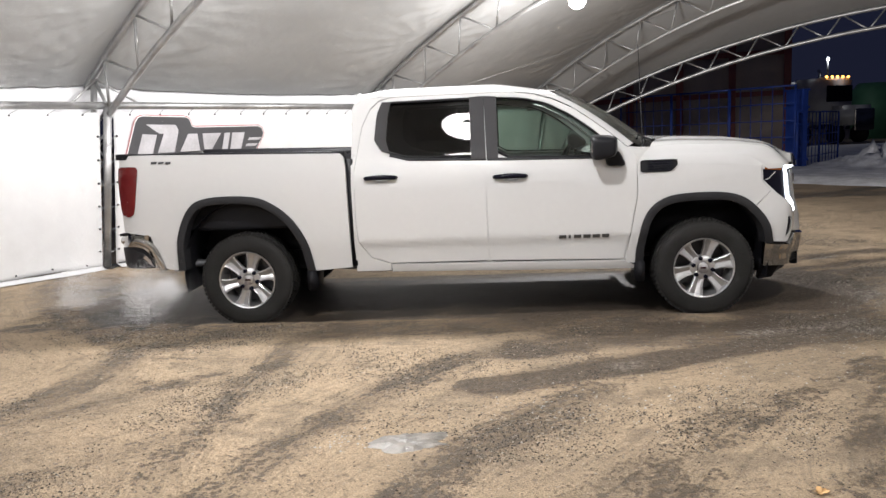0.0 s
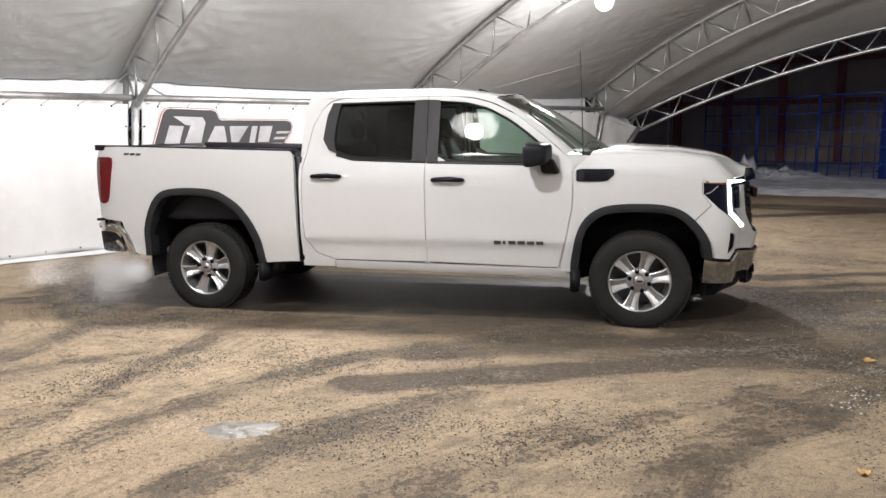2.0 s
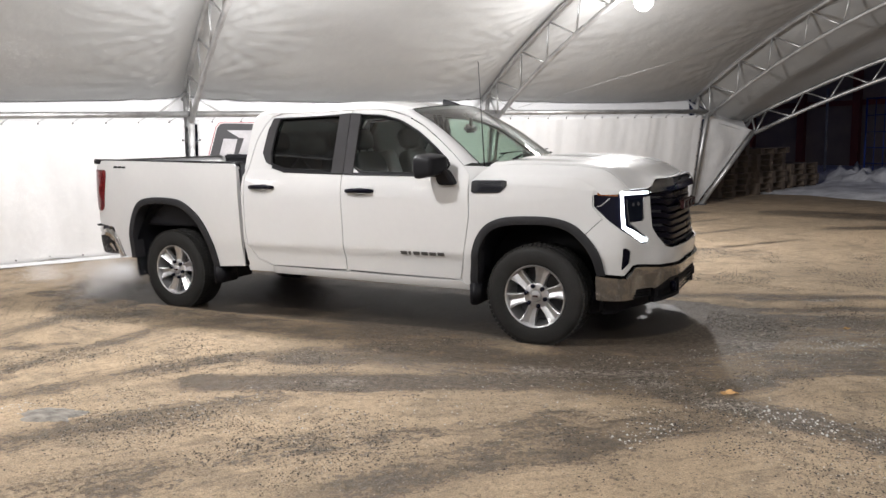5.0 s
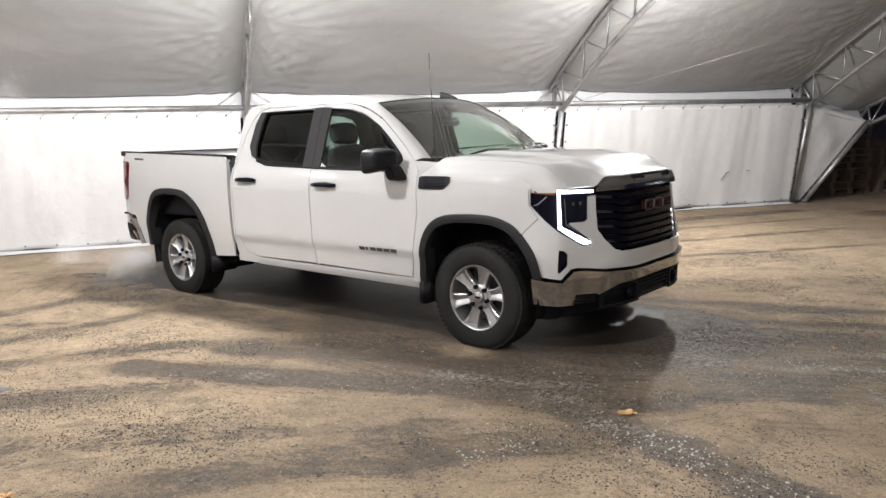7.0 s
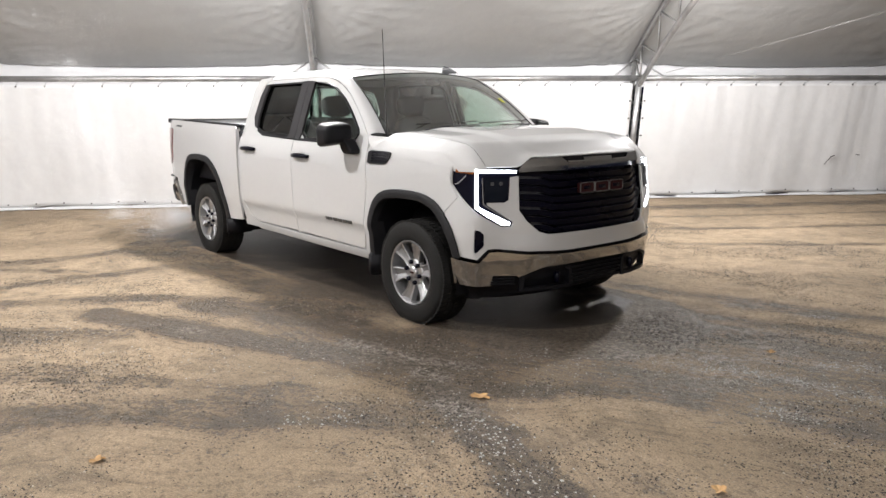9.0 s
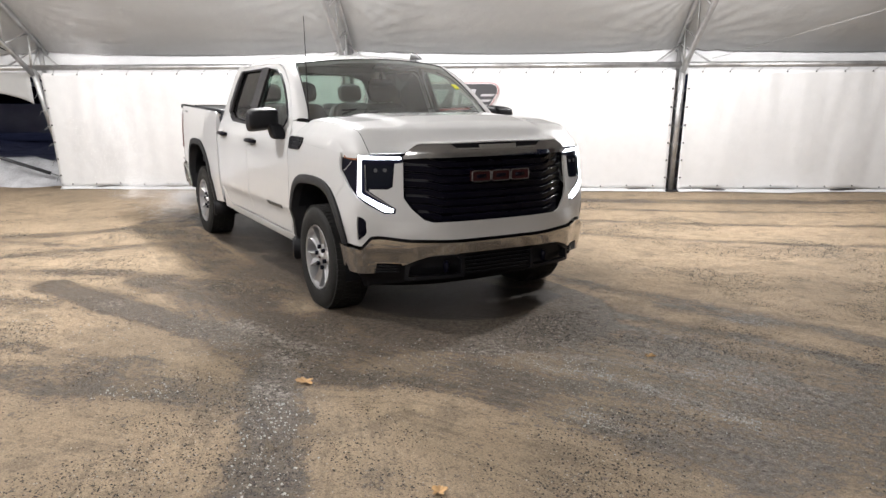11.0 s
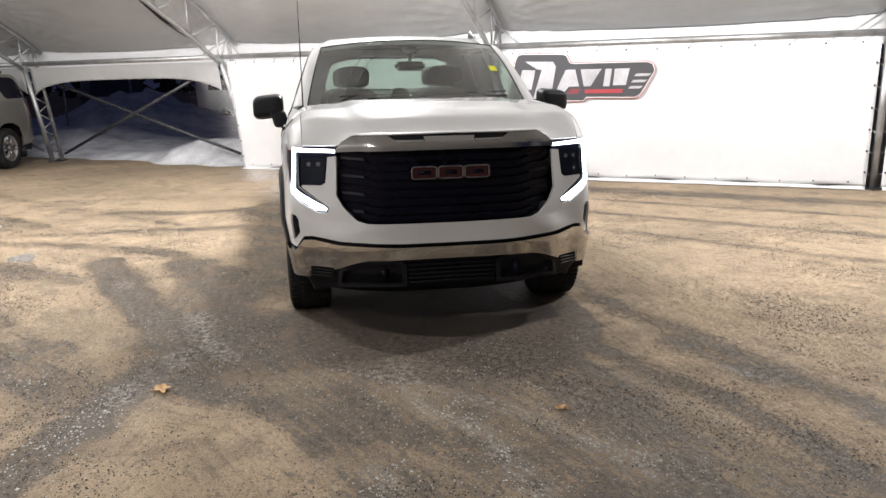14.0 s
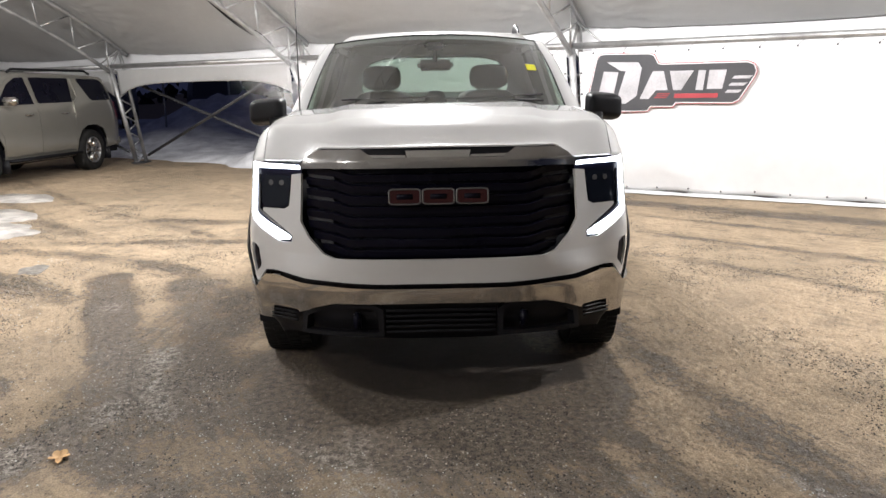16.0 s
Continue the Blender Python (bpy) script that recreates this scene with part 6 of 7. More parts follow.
def side_snow(x, y):
    u, v = to_tent(x, y)
    edge = -0.35 + 0.5 * noise.noise(Vector((x * 0.9, y * 0.9, 1)))
    out = 1 - smooth(-1.5, 0.1, v - edge)
    pile = 0.55 * math.exp(-((u + 6.4) / 1.3) ** 2 - ((v + 1.3) / 1.0) ** 2) + 1.5 * math.exp(-((u + 15.5) / 2.6) ** 2 - ((v + 8.5) / 2.4) ** 2) + 0.5 * math.exp(-((u + 12.5) / 2.0) ** 2 - ((v + 4.0) / 1.2) ** 2)
    return -0.10 + 0.2 * out + pile * (0.8 + 0.6 * lumps(x, y)) * out + 0.09 * lumps(x, y, 1.6) * out


snow_bank(-34.0, -5.4, -20.0, 2.0, side_snow, "white snow beside the open tent wall", 0.26)
# thin snow and ice along the foot of the wall and on the floor
for u, v, a, c, seed in ((-6.9, 3.9, 0.7, 0.35, 5), (-5.5, 5.0, 0.8, 0.35, 6), (-4.6, 5.6, 0.7, 0.4, 7)):
    bm = bmesh.new()
    rim = []
    for k in range(40):
        t = k * math.tau / 40
        r = 1 + 0.45 * noise.noise(Vector((math.cos(t) * 1.6, math.sin(t) * 1.6, seed)))
        p = tent(u + a * r * math.cos(t), v + c * r * math.sin(t), 0.012)
        rim.append(bm.verts.new(p))
    mid = bm.verts.new(tent(u, v, 0.03))
    for k in range(40):
        bm.faces.new((rim[k], rim[(k + 1) % 40], mid))
    bmesh.ops.recalc_face_normals(bm, faces=bm.faces)
    skirt(bm, 0.03, lambda co, n: Vector((0, 0, -1)))
    tagged(part("snow_patch", bm, SLUSH), "thin trodden snow patch on the dirt floor", "snow patch", group="snow patches")
ICE = material("dirty_ice", (0.16, 0.145, 0.125), 0.45, vary=0.6, scale=14, bump=0.5, bump_scale=40)
bm = bmesh.new()


def ice_point(a, b):
    """A flat crust of ice, thin and ragged towards its rim."""
    t = a * math.tau
    c = Vector((math.cos(t), math.sin(t), 0))
    r = b * (1 + 0.30 * noise.noise(c * 1.5 + Vector((0, 0, 11))) + 0.22 * noise.noise(c * 5 + Vector((0, 0, 4))) * b)
    x, y = -0.20 + 0.19 * r * c.x - 0.06 * r * c.y, -3.49 + 0.12 * r * c.y + 0.07 * r * c.x
    return Vector((x, y, 0.014 * (1 - b ** 3) - 0.002 + 0.006 * noise.noise(Vector((x * 22, y * 22, 3)))))


grid(bm, ice_point, 72, 10)
bmesh.ops.remove_doubles(bm, verts=bm.verts, dist=1e-5)
bmesh.ops.recalc_face_normals(bm, faces=bm.faces)
tagged(part("ice_patch", bm, ICE), "grey patch of dirty ice on the dirt", "ice patch")

# ---- loose grit, crumbs of ice and fallen leaves ----
GRIT = material("dark_grit", (0.045, 0.04, 0.034), 0.8, vary=0.4, scale=30)
GRAVEL = material("pale_gravel", (0.50, 0.44, 0.36), 0.7, vary=0.35, scale=30)
CRUMB = material("pale_crumbs", (0.55, 0.54, 0.50), 0.6, vary=0.25, scale=30)


def scatter(name, count, place, size, mat, label, seed):
    rng = random.Random(seed)
    verts, faces = [], []
    for _ in range(count):
        x, y = place(rng)
        if abs(x) < 2.9 and abs(y) < 1.0:
            continue
        r = size * (0.55 + 0.9 * rng.random() ** 2)
        a = rng.random() * math.tau
        k = len(verts)
        flat = 0.35 + 0.4 * rng.random()
        for j in range(4):
            s = r * (0.6 + 0.7 * rng.random())
            verts.append((x + s * math.cos(a + j * math.tau / 4), y + s * math.sin(a + j * math.tau / 4) * 0.8, 0.001))
        verts.append((x + r * 0.3 * (rng.random() - 0.5), y + r * 0.3 * (rng.random() - 0.5), r * flat * 1.5))
        for j in range(4):
            faces.append((k + j, k + (j + 1) % 4, k + 4))
    mesh = bpy.data.meshes.new(name)
    mesh.from_pydata(verts, [], faces)
    mesh.materials.append(mat)
    return tagged(new(name, mesh), label, name.replace("_", " "), kind="stuff")


def anywhere(rng):
    while True:
        x, y = rng.uniform(-4.0, 6.5), rng.uniform(-5.0, 4.5)
        if rng.random() < 0.04 + 0.96 * smooth(-0.05, 0.35, noise.noise(Vector((x * 1.1, y * 1.1, 20))) + 0.5 * noise.noise(Vector((x * 4, y * 4, 5)))):
            return x, y


def along(points, spread):
    line = spline([(x, y, 0) for x, y in points], 6)

    def place(rng):
        k = rng.randrange(len(line) - 1)
        p = line[k].lerp(line[k + 1], rng.random())
        return p.x + rng.gauss(0, spread), p.y + rng.gauss(0, spread)
    return place


scatter("loose_grit", 90000, anywhere, 0.0052, GRIT, "dark loose grit on the dirt floor", 1)
scatter("ice_crumbs", 13000, anywhere, 0.0052, GRAVEL, "pale crumbs of ice and gravel on the floor", 2)
for line, spread, size, count, label in (
        ([(3.5, -1.86), (3.9, -1.95), (4.6, -2.2)], 0.10, 0.0075, 230, "pale crumbs of ice along a tyre track"),
        ([(2.7, -1.1), (3.3, -0.7), (4.0, -0.25), (5.2, 0.25)], 0.16, 0.005, 420, "pale crumbs of ice along a tyre track"),
        ([(0.4, -3.28), (0.6, -2.88), (1.0, -3.0), (1.9, -2.5), (2.6, -2.2)], 0.2, 0.0055, 260, "pale crumbs of ice along a tyre track"),
        ([(-0.6, -3.5), (-0.45, -3.45)], 0.08, 0.0065, 40, "pale crumbs of ice beside an ice patch"),
        ([(3.4, -0.4), (4.4, 0.2), (5.6, 0.8)], 0.45, 0.0048, 900, "pale crumbs of ice on the bared asphalt"),
        ([(1.6, -1.6), (2.6, -1.7), (3.6, -1.3)], 0.35, 0.0045, 500, "pale crumbs of ice on the bared asphalt"),
        ([(3.75, -0.3), (4.05, -0.11), (4.7, 0.03), (4.9, 0.06)], 0.05, 0.0065, 190, "white crust of salt and ice on the asphalt"),
        ([(4.25, 0.36), (4.5, 0.55)], 0.05, 0.0055, 70, "white crust of salt and ice on the asphalt"),
        ([(3.62, 1.34), (3.88, 1.49)], 0.03, 0.006, 50, "white crust of salt and ice on the asphalt"),
        ([(4.36, -0.57), (4.62, -0.51)], 0.06, 0.006, 80, "white crust of salt and ice on the asphalt"),
        ([(2.9, -2.53), (3.12, -2.25)], 0.07, 0.0065, 70, "pale crumbs of ice along a tyre track")):
    scatter("ice_crumbs", count, along(line, spread), size, CRUMB, label, count)


def vapour(place, count, size, seed, label):
    """Exhaust steam: a drift of minute droplets."""
    rng = random.Random(seed)
    verts, faces = [], []
    for _ in range(count):
        x, y, z = place(rng)
        if z < 0.01:
            continue
        r, k = size * (0.6 + 0.8 * rng.random()), len(verts)
        a, c = rng.random() * math.tau, rng.random() * 2 - 1
        for j in range(3):
            t = a + j * math.tau / 3
            verts.append((x + r * math.cos(t), y + r * math.sin(t), z + r * c * math.cos(t * 2)))
        verts.append((x, y, z + r))
        faces += [(k, k + 1, k + 2), (k, k + 1, k + 3), (k + 1, k + 2, k + 3), (k + 2, k, k + 3)]
    mesh = bpy.data.meshes.new("exhaust_vapour")
    mesh.from_pydata(verts, [], faces)
    mesh.materials.append(STEAM)
    return tagged(new("exhaust_vapour", mesh), label, "vapour", kind="stuff")


def near_pipe(rng):
    """Billows that leave the tail pipe and spread over the ground."""
    while True:
        k = rng.random() ** 1.4
        x, y, z = -2.50 - 0.24 * k + rng.gauss(0, 0.05 + 0.13 * k), -0.95 - 0.35 * k + rng.gauss(0, 0.05 + 0.14 * k), 0.34 - 0.08 * k + rng.gauss(0, 0.05 + 0.12 * k)
        if rng.random() < 0.25 + 0.75 * smooth(-0.2, 0.25, noise.noise(Vector((x * 5, y * 5, z * 6)))):
            return x, y, z


def rising(rng):
    """A thin plume that climbs and drifts towards the roof."""
    while True:
        k = rng.random()
        x, y, z = -3.0 - 0.25 * k + rng.gauss(0, 0.14 + 0.16 * k), -1.55 - 0.45 * k + rng.gauss(0, 0.12 + 0.16 * k), 0.3 + 2.3 * k
        if rng.random() < 0.12 + 0.88 * smooth(-0.1, 0.35, noise.noise(Vector((x * 2.6, y * 2.6, z * 1.8)))):
            return x, y, z


STEAM = material("white_steam", (0.85, 0.85, 0.86), 1.0, vary=0.02, scale=2, spec=0.0)
vapour(near_pipe, 95000, 0.0012, 21, "white exhaust vapour drifting behind the rear wheel")
vapour(rising, 90000, 0.0012, 22, "thin white exhaust vapour rising behind the truck")
LEAF = material("dry_leaf", (0.48, 0.29, 0.12), 0.7, vary=0.3, scale=30)
for x, y, turn, size in ((3.32, -1.59, 20, 0.06), (2.79, -3.41, 80, 0.04), (4.71, -1.53, 140, 0.045), (3.945, 0.33, 60, 0.035), (5.15, -1.75, 10, 0.035), (1.55, -4.05, 30, 0.04)):
    bm = bmesh.new()
    rim = []
    for k in range(20):
        t = k * math.tau / 20
        r = size * (0.55 + 0.45 * abs(math.cos(2.5 * t)))
        rim.append(bm.verts.new(Vector((r * math.cos(t), 0.75 * r * math.sin(t), 0.006 + 0.012 * abs(math.sin(t * 1.5))))))
    mid = bm.verts.new(Vector((0, 0, 0.004)))
    for k in range(20):
        bm.faces.new((rim[k], rim[(k + 1) % 20], mid))
    skirt(bm, 0.0015, lambda co, n: Vector((0, 0, -1)))
    leaf = tagged(part("fallen_leaf", bm, LEAF, soft=False), "dry orange-brown fallen leaf on the dirt", "leaf", group="fallen leaves")
    leaf.matrix_basis = pose(x, y, 0, 0, 0, turn)

# ---- yard beyond the tent mouth ----
BLUE = material("blue_painted_steel", (0.015, 0.045, 0.25), 0.5, vary=0.3, scale=4)


def yard_fence(p, q, panels, height):
    """Tall blue steel panels: frame and bars."""
    d = (q - p) / panels
    for k in range(panels):
        a, b = p + d * k, p + d * (k + 1)
        b = b - d * 0.02
        top = thing("yard_fence", "tall blue steel mesh fence panel standing in snow", "fence", group="blue fence panels")
        for z in (0.08, height * 0.22, height * 0.41, height * 0.60, height * 0.80, height):
            bm = bmesh.new()
            tube(bm, [a + Vector((0, 0, z)), b + Vector((0, 0, z))], 0.028 if z in (0.08, height) else 0.016, 6)
            part("rail", bm, BLUE, top)
        for j in range(7):
            bm = bmesh.new()
            m = a.lerp(b, j / 6)
            tube(bm, [m + Vector((0, 0, 0.0)), m + Vector((0, 0, height + 0.02))], 0.03 if j in (0, 6) else 0.014, 6)
            part("bar", bm, BLUE, top)


yard_fence(Vector((4.4, 20.2, 0)), Vector((8.6, 15.6, 0)), 3, 2.45)
yard_fence(Vector((8.65, 15.65, 0)), Vector((11.6, 20.0, 0)), 2, 1.7)
box_bm = bmesh.new()
box(box_bm, (-0.12, -0.3, 0), (0.12, 0.3, 2.35), bevel=0.02)
crate = thing("steel_rack", "stacked blue painted steel racks beside the fence", "rack", at=pose(8.9, 16.4, 0, 0, 0, 30))
part("body", box_bm, BLUE, crate, soft=False)
for k in range(5):
    bm = bmesh.new()
    box(bm, (-0.14, -0.33, 0.3 + 0.5 * k), (0.14, 0.33, 0.36 + 0.5 * k))
    part("shelf_edge", bm, BLUE, crate, soft=False)

# light poles, rough lumber
bm = bmesh.new()
tube(bm, [(3.3, 22.0, 0), (3.3, 22.0, 2.9)], 0.04, 8)
tagged(part("steel_post", bm, STEEL), "plain grey steel post in the yard", "post")
WOOD = material("weathered_slabs", (0.17, 0.13, 0.10), 0.85, vary=0.4, scale=3, bump=0.4, bump_scale=20)
stack = thing("pallet_stack", "tall stacks of weathered wooden pallets by the tent mouth", "pallets", at=pose(1.9, 15.2, 0, 0, 0, 62))
rng = random.Random(5)
shapes = []
for size in ((1.22, 0.17, 0.024), (0.14, 1.17, 0.094), (0.14, 1.17, 0.020)):
    bm = bmesh.new()
    box(bm, (0, 0, 0), size)
    me = bpy.data.meshes.new("board")
    bm.to_mesh(me)
    bm.free()
    me.materials.append(WOOD)
    shapes.append(me)
for layer in range(11):
    for k in range(3):
        if layer > 9 - 3 * k + rng.randrange(2):
            continue
        pallet = new("pallet")
        pallet.parent = stack
        pallet.location = (-2.4 + 1.5 * k + 0.10 * rng.random(), -0.6 + 0.12 * rng.random(), 0.144 * layer)
        spots = [(0, 0, 0.25 * n, 0.118) for n in range(5)] + [(1, 0.54 * n, 0, 0.022) for n in range(3)] + [(2, 0.54 * n, 0, 0.001) for n in range(3)]
        for kind, x, y, z in spots:
            board = new("board", shapes[kind])
            board.parent = pallet
            board.location = (x, y, z)

# far building
CLAD = material("tan_wall_cladding", (0.42, 0.34, 0.28), 0.7, vary=0.15, scale=1)
BROWN = material("red_brown_steel", (0.26, 0.07, 0.055), 0.6, vary=0.2, scale=2)
shed = thing("industrial_shed", "dark tan industrial shed with red-brown steel columns", "building", at=pose(13.0, 28.8, 0, 0, 0, 162))
bm = bmesh.new()
box(bm, (0.0, -6.0, 0.0), (16.0, -0.2, 7.6))
part("wall", bm, CLAD, shed, soft=False)
for k in range(7):
    bm = bmesh.new()
    box(bm, (2.3 * k - 0.15, -0.2, 0), (2.3 * k + 0.15, 0.15, 7.7))
    part("column", bm, BROWN, shed, soft=False)
for z in (2.6, 4.4, 6.0, 7.5):
    bm = bmesh.new()
    box(bm, (0, -0.2, z), (16, -0.06, z + 0.22))
    part("girt", bm, BROWN, shed, soft=False)
bm = bmesh.new()
box(bm, (-0.3, -6.3, 7.7), (16.3, 0.3, 7.95))
part("roof", bm, BROWN, shed, soft=False)

# lorry tractor with amber roof lights
LORRY = material("lorry_white", (0.5, 0.5, 0.5), 0.4, vary=0.1, scale=2)
AMBERGLOW = glowing("amber_marker_light", (1.0, 0.42, 0.08), 6.0)
WHITEGLOW = glowing("work_light", (0.9, 0.95, 1.0), 25.0)
lorry = thing("lorry", "white lorry tractor with amber roof lights, parked in the yard", "lorry", at=pose(18.95, 39.75, 0.05, 0, 0, -60))
bm = bmesh.new()
box(bm, (-1.2, -1.2, 1.1), (1.0, 1.2, 3.7), bevel=0.15)
box(bm, (1.0, -1.0, 1.0), (2.6, 1.0, 2.1), bevel=0.2)
part("cab", bm, LORRY, lorry)
bm = bmesh.new()
box(bm, (-3.4, -1.25, 0.9), (-1.2, 1.25, 3.6), bevel=0.1)
part("sleeper", bm, LORRY, lorry)
bm = bmesh.new()
box(bm, (0.98, -1.05, 2.35), (1.03, 1.05, 3.25))
part("windscreen", bm, GLOSSBLACK, lorry, soft=False)
bm = bmesh.new()
box(bm, (2.55, -0.8, 0.7), (2.66, 0.8, 1.9), bevel=0.04)
part("radiator_grille", bm, CHROME, lorry, soft=False)
for y in (-1.28, 1.28):
    bm = bmesh.new()
    tube(bm, [(-1.3, y, 1.0), (-1.3, y, 4.1), (-1.45, y, 4.3)], 0.09, 8)
    part("exhaust_stack", bm, CHROME, lorry)
for k in range(5):
    bm = bmesh.new()
    bmesh.ops.create_uvsphere(bm, u_segments=8, v_segments=6, radius=0.07, matrix=Matrix.Translation((0.85, -0.9 + 0.45 * k, 3.74)))
    part("roof_light", bm, AMBERGLOW, lorry, "amber roof light")
bm = bmesh.new()
tube(bm, [(0.2, 0, 3.6), (0.2, 0, 4.7)], 0.04, 6)
part("mast", bm, DARKSTEEL, lorry)
bm = bmesh.new()
bmesh.ops.create_uvsphere(bm, u_segments=8, v_segments=6, radius=0.08, matrix=Matrix.Translation((0.2, 0, 4.8)))
work = part("work_light", bm, WHITEGLOW, lorry, "small white work light on a mast")
work.visible_shadow = False
beam = bpy.data.lights.new("work_light", "POINT")
beam.energy, beam.color, beam.shadow_soft_size = 120, (0.9, 0.95, 1.0), 0.08
ob = new("work_light_beam", beam)
ob.parent = lorry
ob.location = (0.2, 0, 4.8)
for x in (1.6, -2.2, -3.2):
    for y in (-1.0, 1.0):
        bm = bmesh.new()
        tube(bm, [(x, y - 0.15, 0.5), (x, y + 0.15, 0.5)], 0.5, 20)
        part("wheel", bm, RUBBER, lorry)

# green lit tank and dark scrub far off
bm = bmesh.new()
tube(bm, [(25.2, 47.5, 0), (25.2, 47.5, 3.2), (25.2, 47.5, 3.7)], [1.3, 1.3, 0.9], 20)
tagged(part("storage_tank", bm, material("green_tank", (0.08, 0.22, 0.12), 0.6, vary=0.2, scale=2)), "green storage tank far off in the yard", "tank")

# ---- yard beside the tent: parked vehicles and posts behind the snow ----
for x, y in ((-17.8, -8.3), (-20.5, -7.0), (-24.0, -7.6)):
    bm = bmesh.new()
    tube(bm, [(x, y, 0), (x, y, 2.2)], 0.035, 6)
    tagged(part("fence_post", bm, STEEL), "thin steel fence post in the snow", "post", group="yard posts")


def parked_van(at, colour, label):
    top = thing("parked_van", label, "van", at=at, group="parked vehicles")
    bm = bmesh.new()
    flat_panel(bm, [[(-2.6, 0.45), (2.6, 0.45), (2.75, 0.8), (2.65, 1.15), (1.7, 1.3), (1.1, 2.0), (-2.5, 2.05), (-2.7, 1.6)]], lambda a, b: Vector((a, -0.95 + 0.12 * smooth(1.2, 2.0, b), b)), 0.6, 0.0)
    g = bmesh.ops.extrude_face_region(bm, geom=bm.faces[:])
    for v in (k for k in g["geom"] if isinstance(k, bmesh.types.BMVert)):
        v.co.y = -v.co.y
    bmesh.ops.recalc_face_normals(bm, faces=bm.faces)
    sharpen(part("body", bm, material("van_paint", colour, 0.4, vary=0.15, scale=2, coat=0.4), top), 40)
    for side in (-1, 1):
        bm = bmesh.new()
        flat_panel(bm, [[(-2.2, 1.35), (0.9, 1.35), (1.25, 1.4), (1.0, 1.88), (-2.2, 1.9)]], lambda a, b: Vector((a, side * (0.955 - 0.12 * smooth(1.2, 2.0, b)), b)), 0.6, 0.0)
        part("side_window", bm, GLOSSBLACK, top)
        for x in (-1.7, 1.75):
            bm = bmesh.new()
            tube(bm, [(x, side * 0.75, 0.36), (x, side * 0.97, 0.36)], 0.36, 20)
            part("wheel", bm, RUBBER, top)


parked_van(pose(-21.5, -2.2, 0, 0, 0, 70), (0.5, 0.5, 0.52), "white van parked in the dark yard")
parked_van(pose(-24.5, -8.6, 0, 0, 0, 20), (0.05, 0.05, 0.06), "dark van parked in the dark yard")
parked_van(pose(-26.0, -13.5, 0, 0, 0, 15), (0.08, 0.08, 0.10), "dark van parked behind a snow bank")

# dark trees that close the horizon
FOREST = material("dark_scrub", (0.03, 0.035, 0.03), 0.9, vary=0.4, scale=1)
rng = random.Random(9)
verts, faces = [], []
for k in range(2600):
    a = rng.random() * math.tau
    r = 90 + 40 * rng.random()
    x, y, z = r * math.cos(a), r * math.sin(a), 5.5 * rng.random() ** 1.3 * (0.6 + 0.5 * noise.noise(Vector((math.cos(a) * 6, math.sin(a) * 6, 1))))
    s = 0.7 + 0.9 * rng.random()
    i = len(verts)
    for j in range(3):
        t = rng.random() * math.tau
        verts.append((x + s * math.cos(t), y + s * math.sin(t), z + s * (rng.random() - 0.4)))
    verts.append((x, y, z + s))
    faces += [(i, i + 1, i + 2), (i, i + 1, i + 3), (i + 1, i + 2, i + 3), (i + 2, i, i + 3)]
me = bpy.data.meshes.new("far_woods")
me.from_pydata(verts, [], faces)
me.materials.append(FOREST)
tagged(new("far_woods", me), "dark woods along the horizon", "woods", kind="stuff")


# ---- silver estate car standing inside the tent ----
SILVER = material("champagne_silver_paint", (0.25, 0.238, 0.21), 0.3, metal=0.5, vary=0.05, scale=2, coat=0.7)
suv = thing("sport_utility_vehicle", "silver sport utility vehicle parked beside the tent leg", "car", at=pose(-7.62, -6.93 - 0.97, 0, 0, 0, -9))


def suv_y(x, z):
    w = float(np.interp(z, [0.35, 0.5, 0.8, 1.05, 1.2, 1.32, 1.75, 1.85], [0.93, 0.99, 1.01, 1.0, 0.985, 0.95, 0.80, 0.72]))
    end = smooth(2.2, 2.65, abs(x))
    return w - 0.16 * end


S_ARCH = [(0.50, 0.40), (0.47, 0.62), (0.35, 0.80), (0.14, 0.88), (-0.14, 0.88), (-0.35, 0.80), (-0.47, 0.62), (-0.50, 0.40)]
FRONT_X, REAR_X = 1.475, -1.475


def suv_panel(name, outlines, mat, side, off=0.0, depth=0.02, parent=None, label=""):
    bm = bmesh.new()
    flat_panel(bm, outlines, lambda a, b: Vector((a, side * (suv_y(a, b) + off), b)), 0.16, depth, lambda c: Vector((0, c.y, 0)))
    return sharpen(part(name, bm, mat, parent or suv, label), 50)


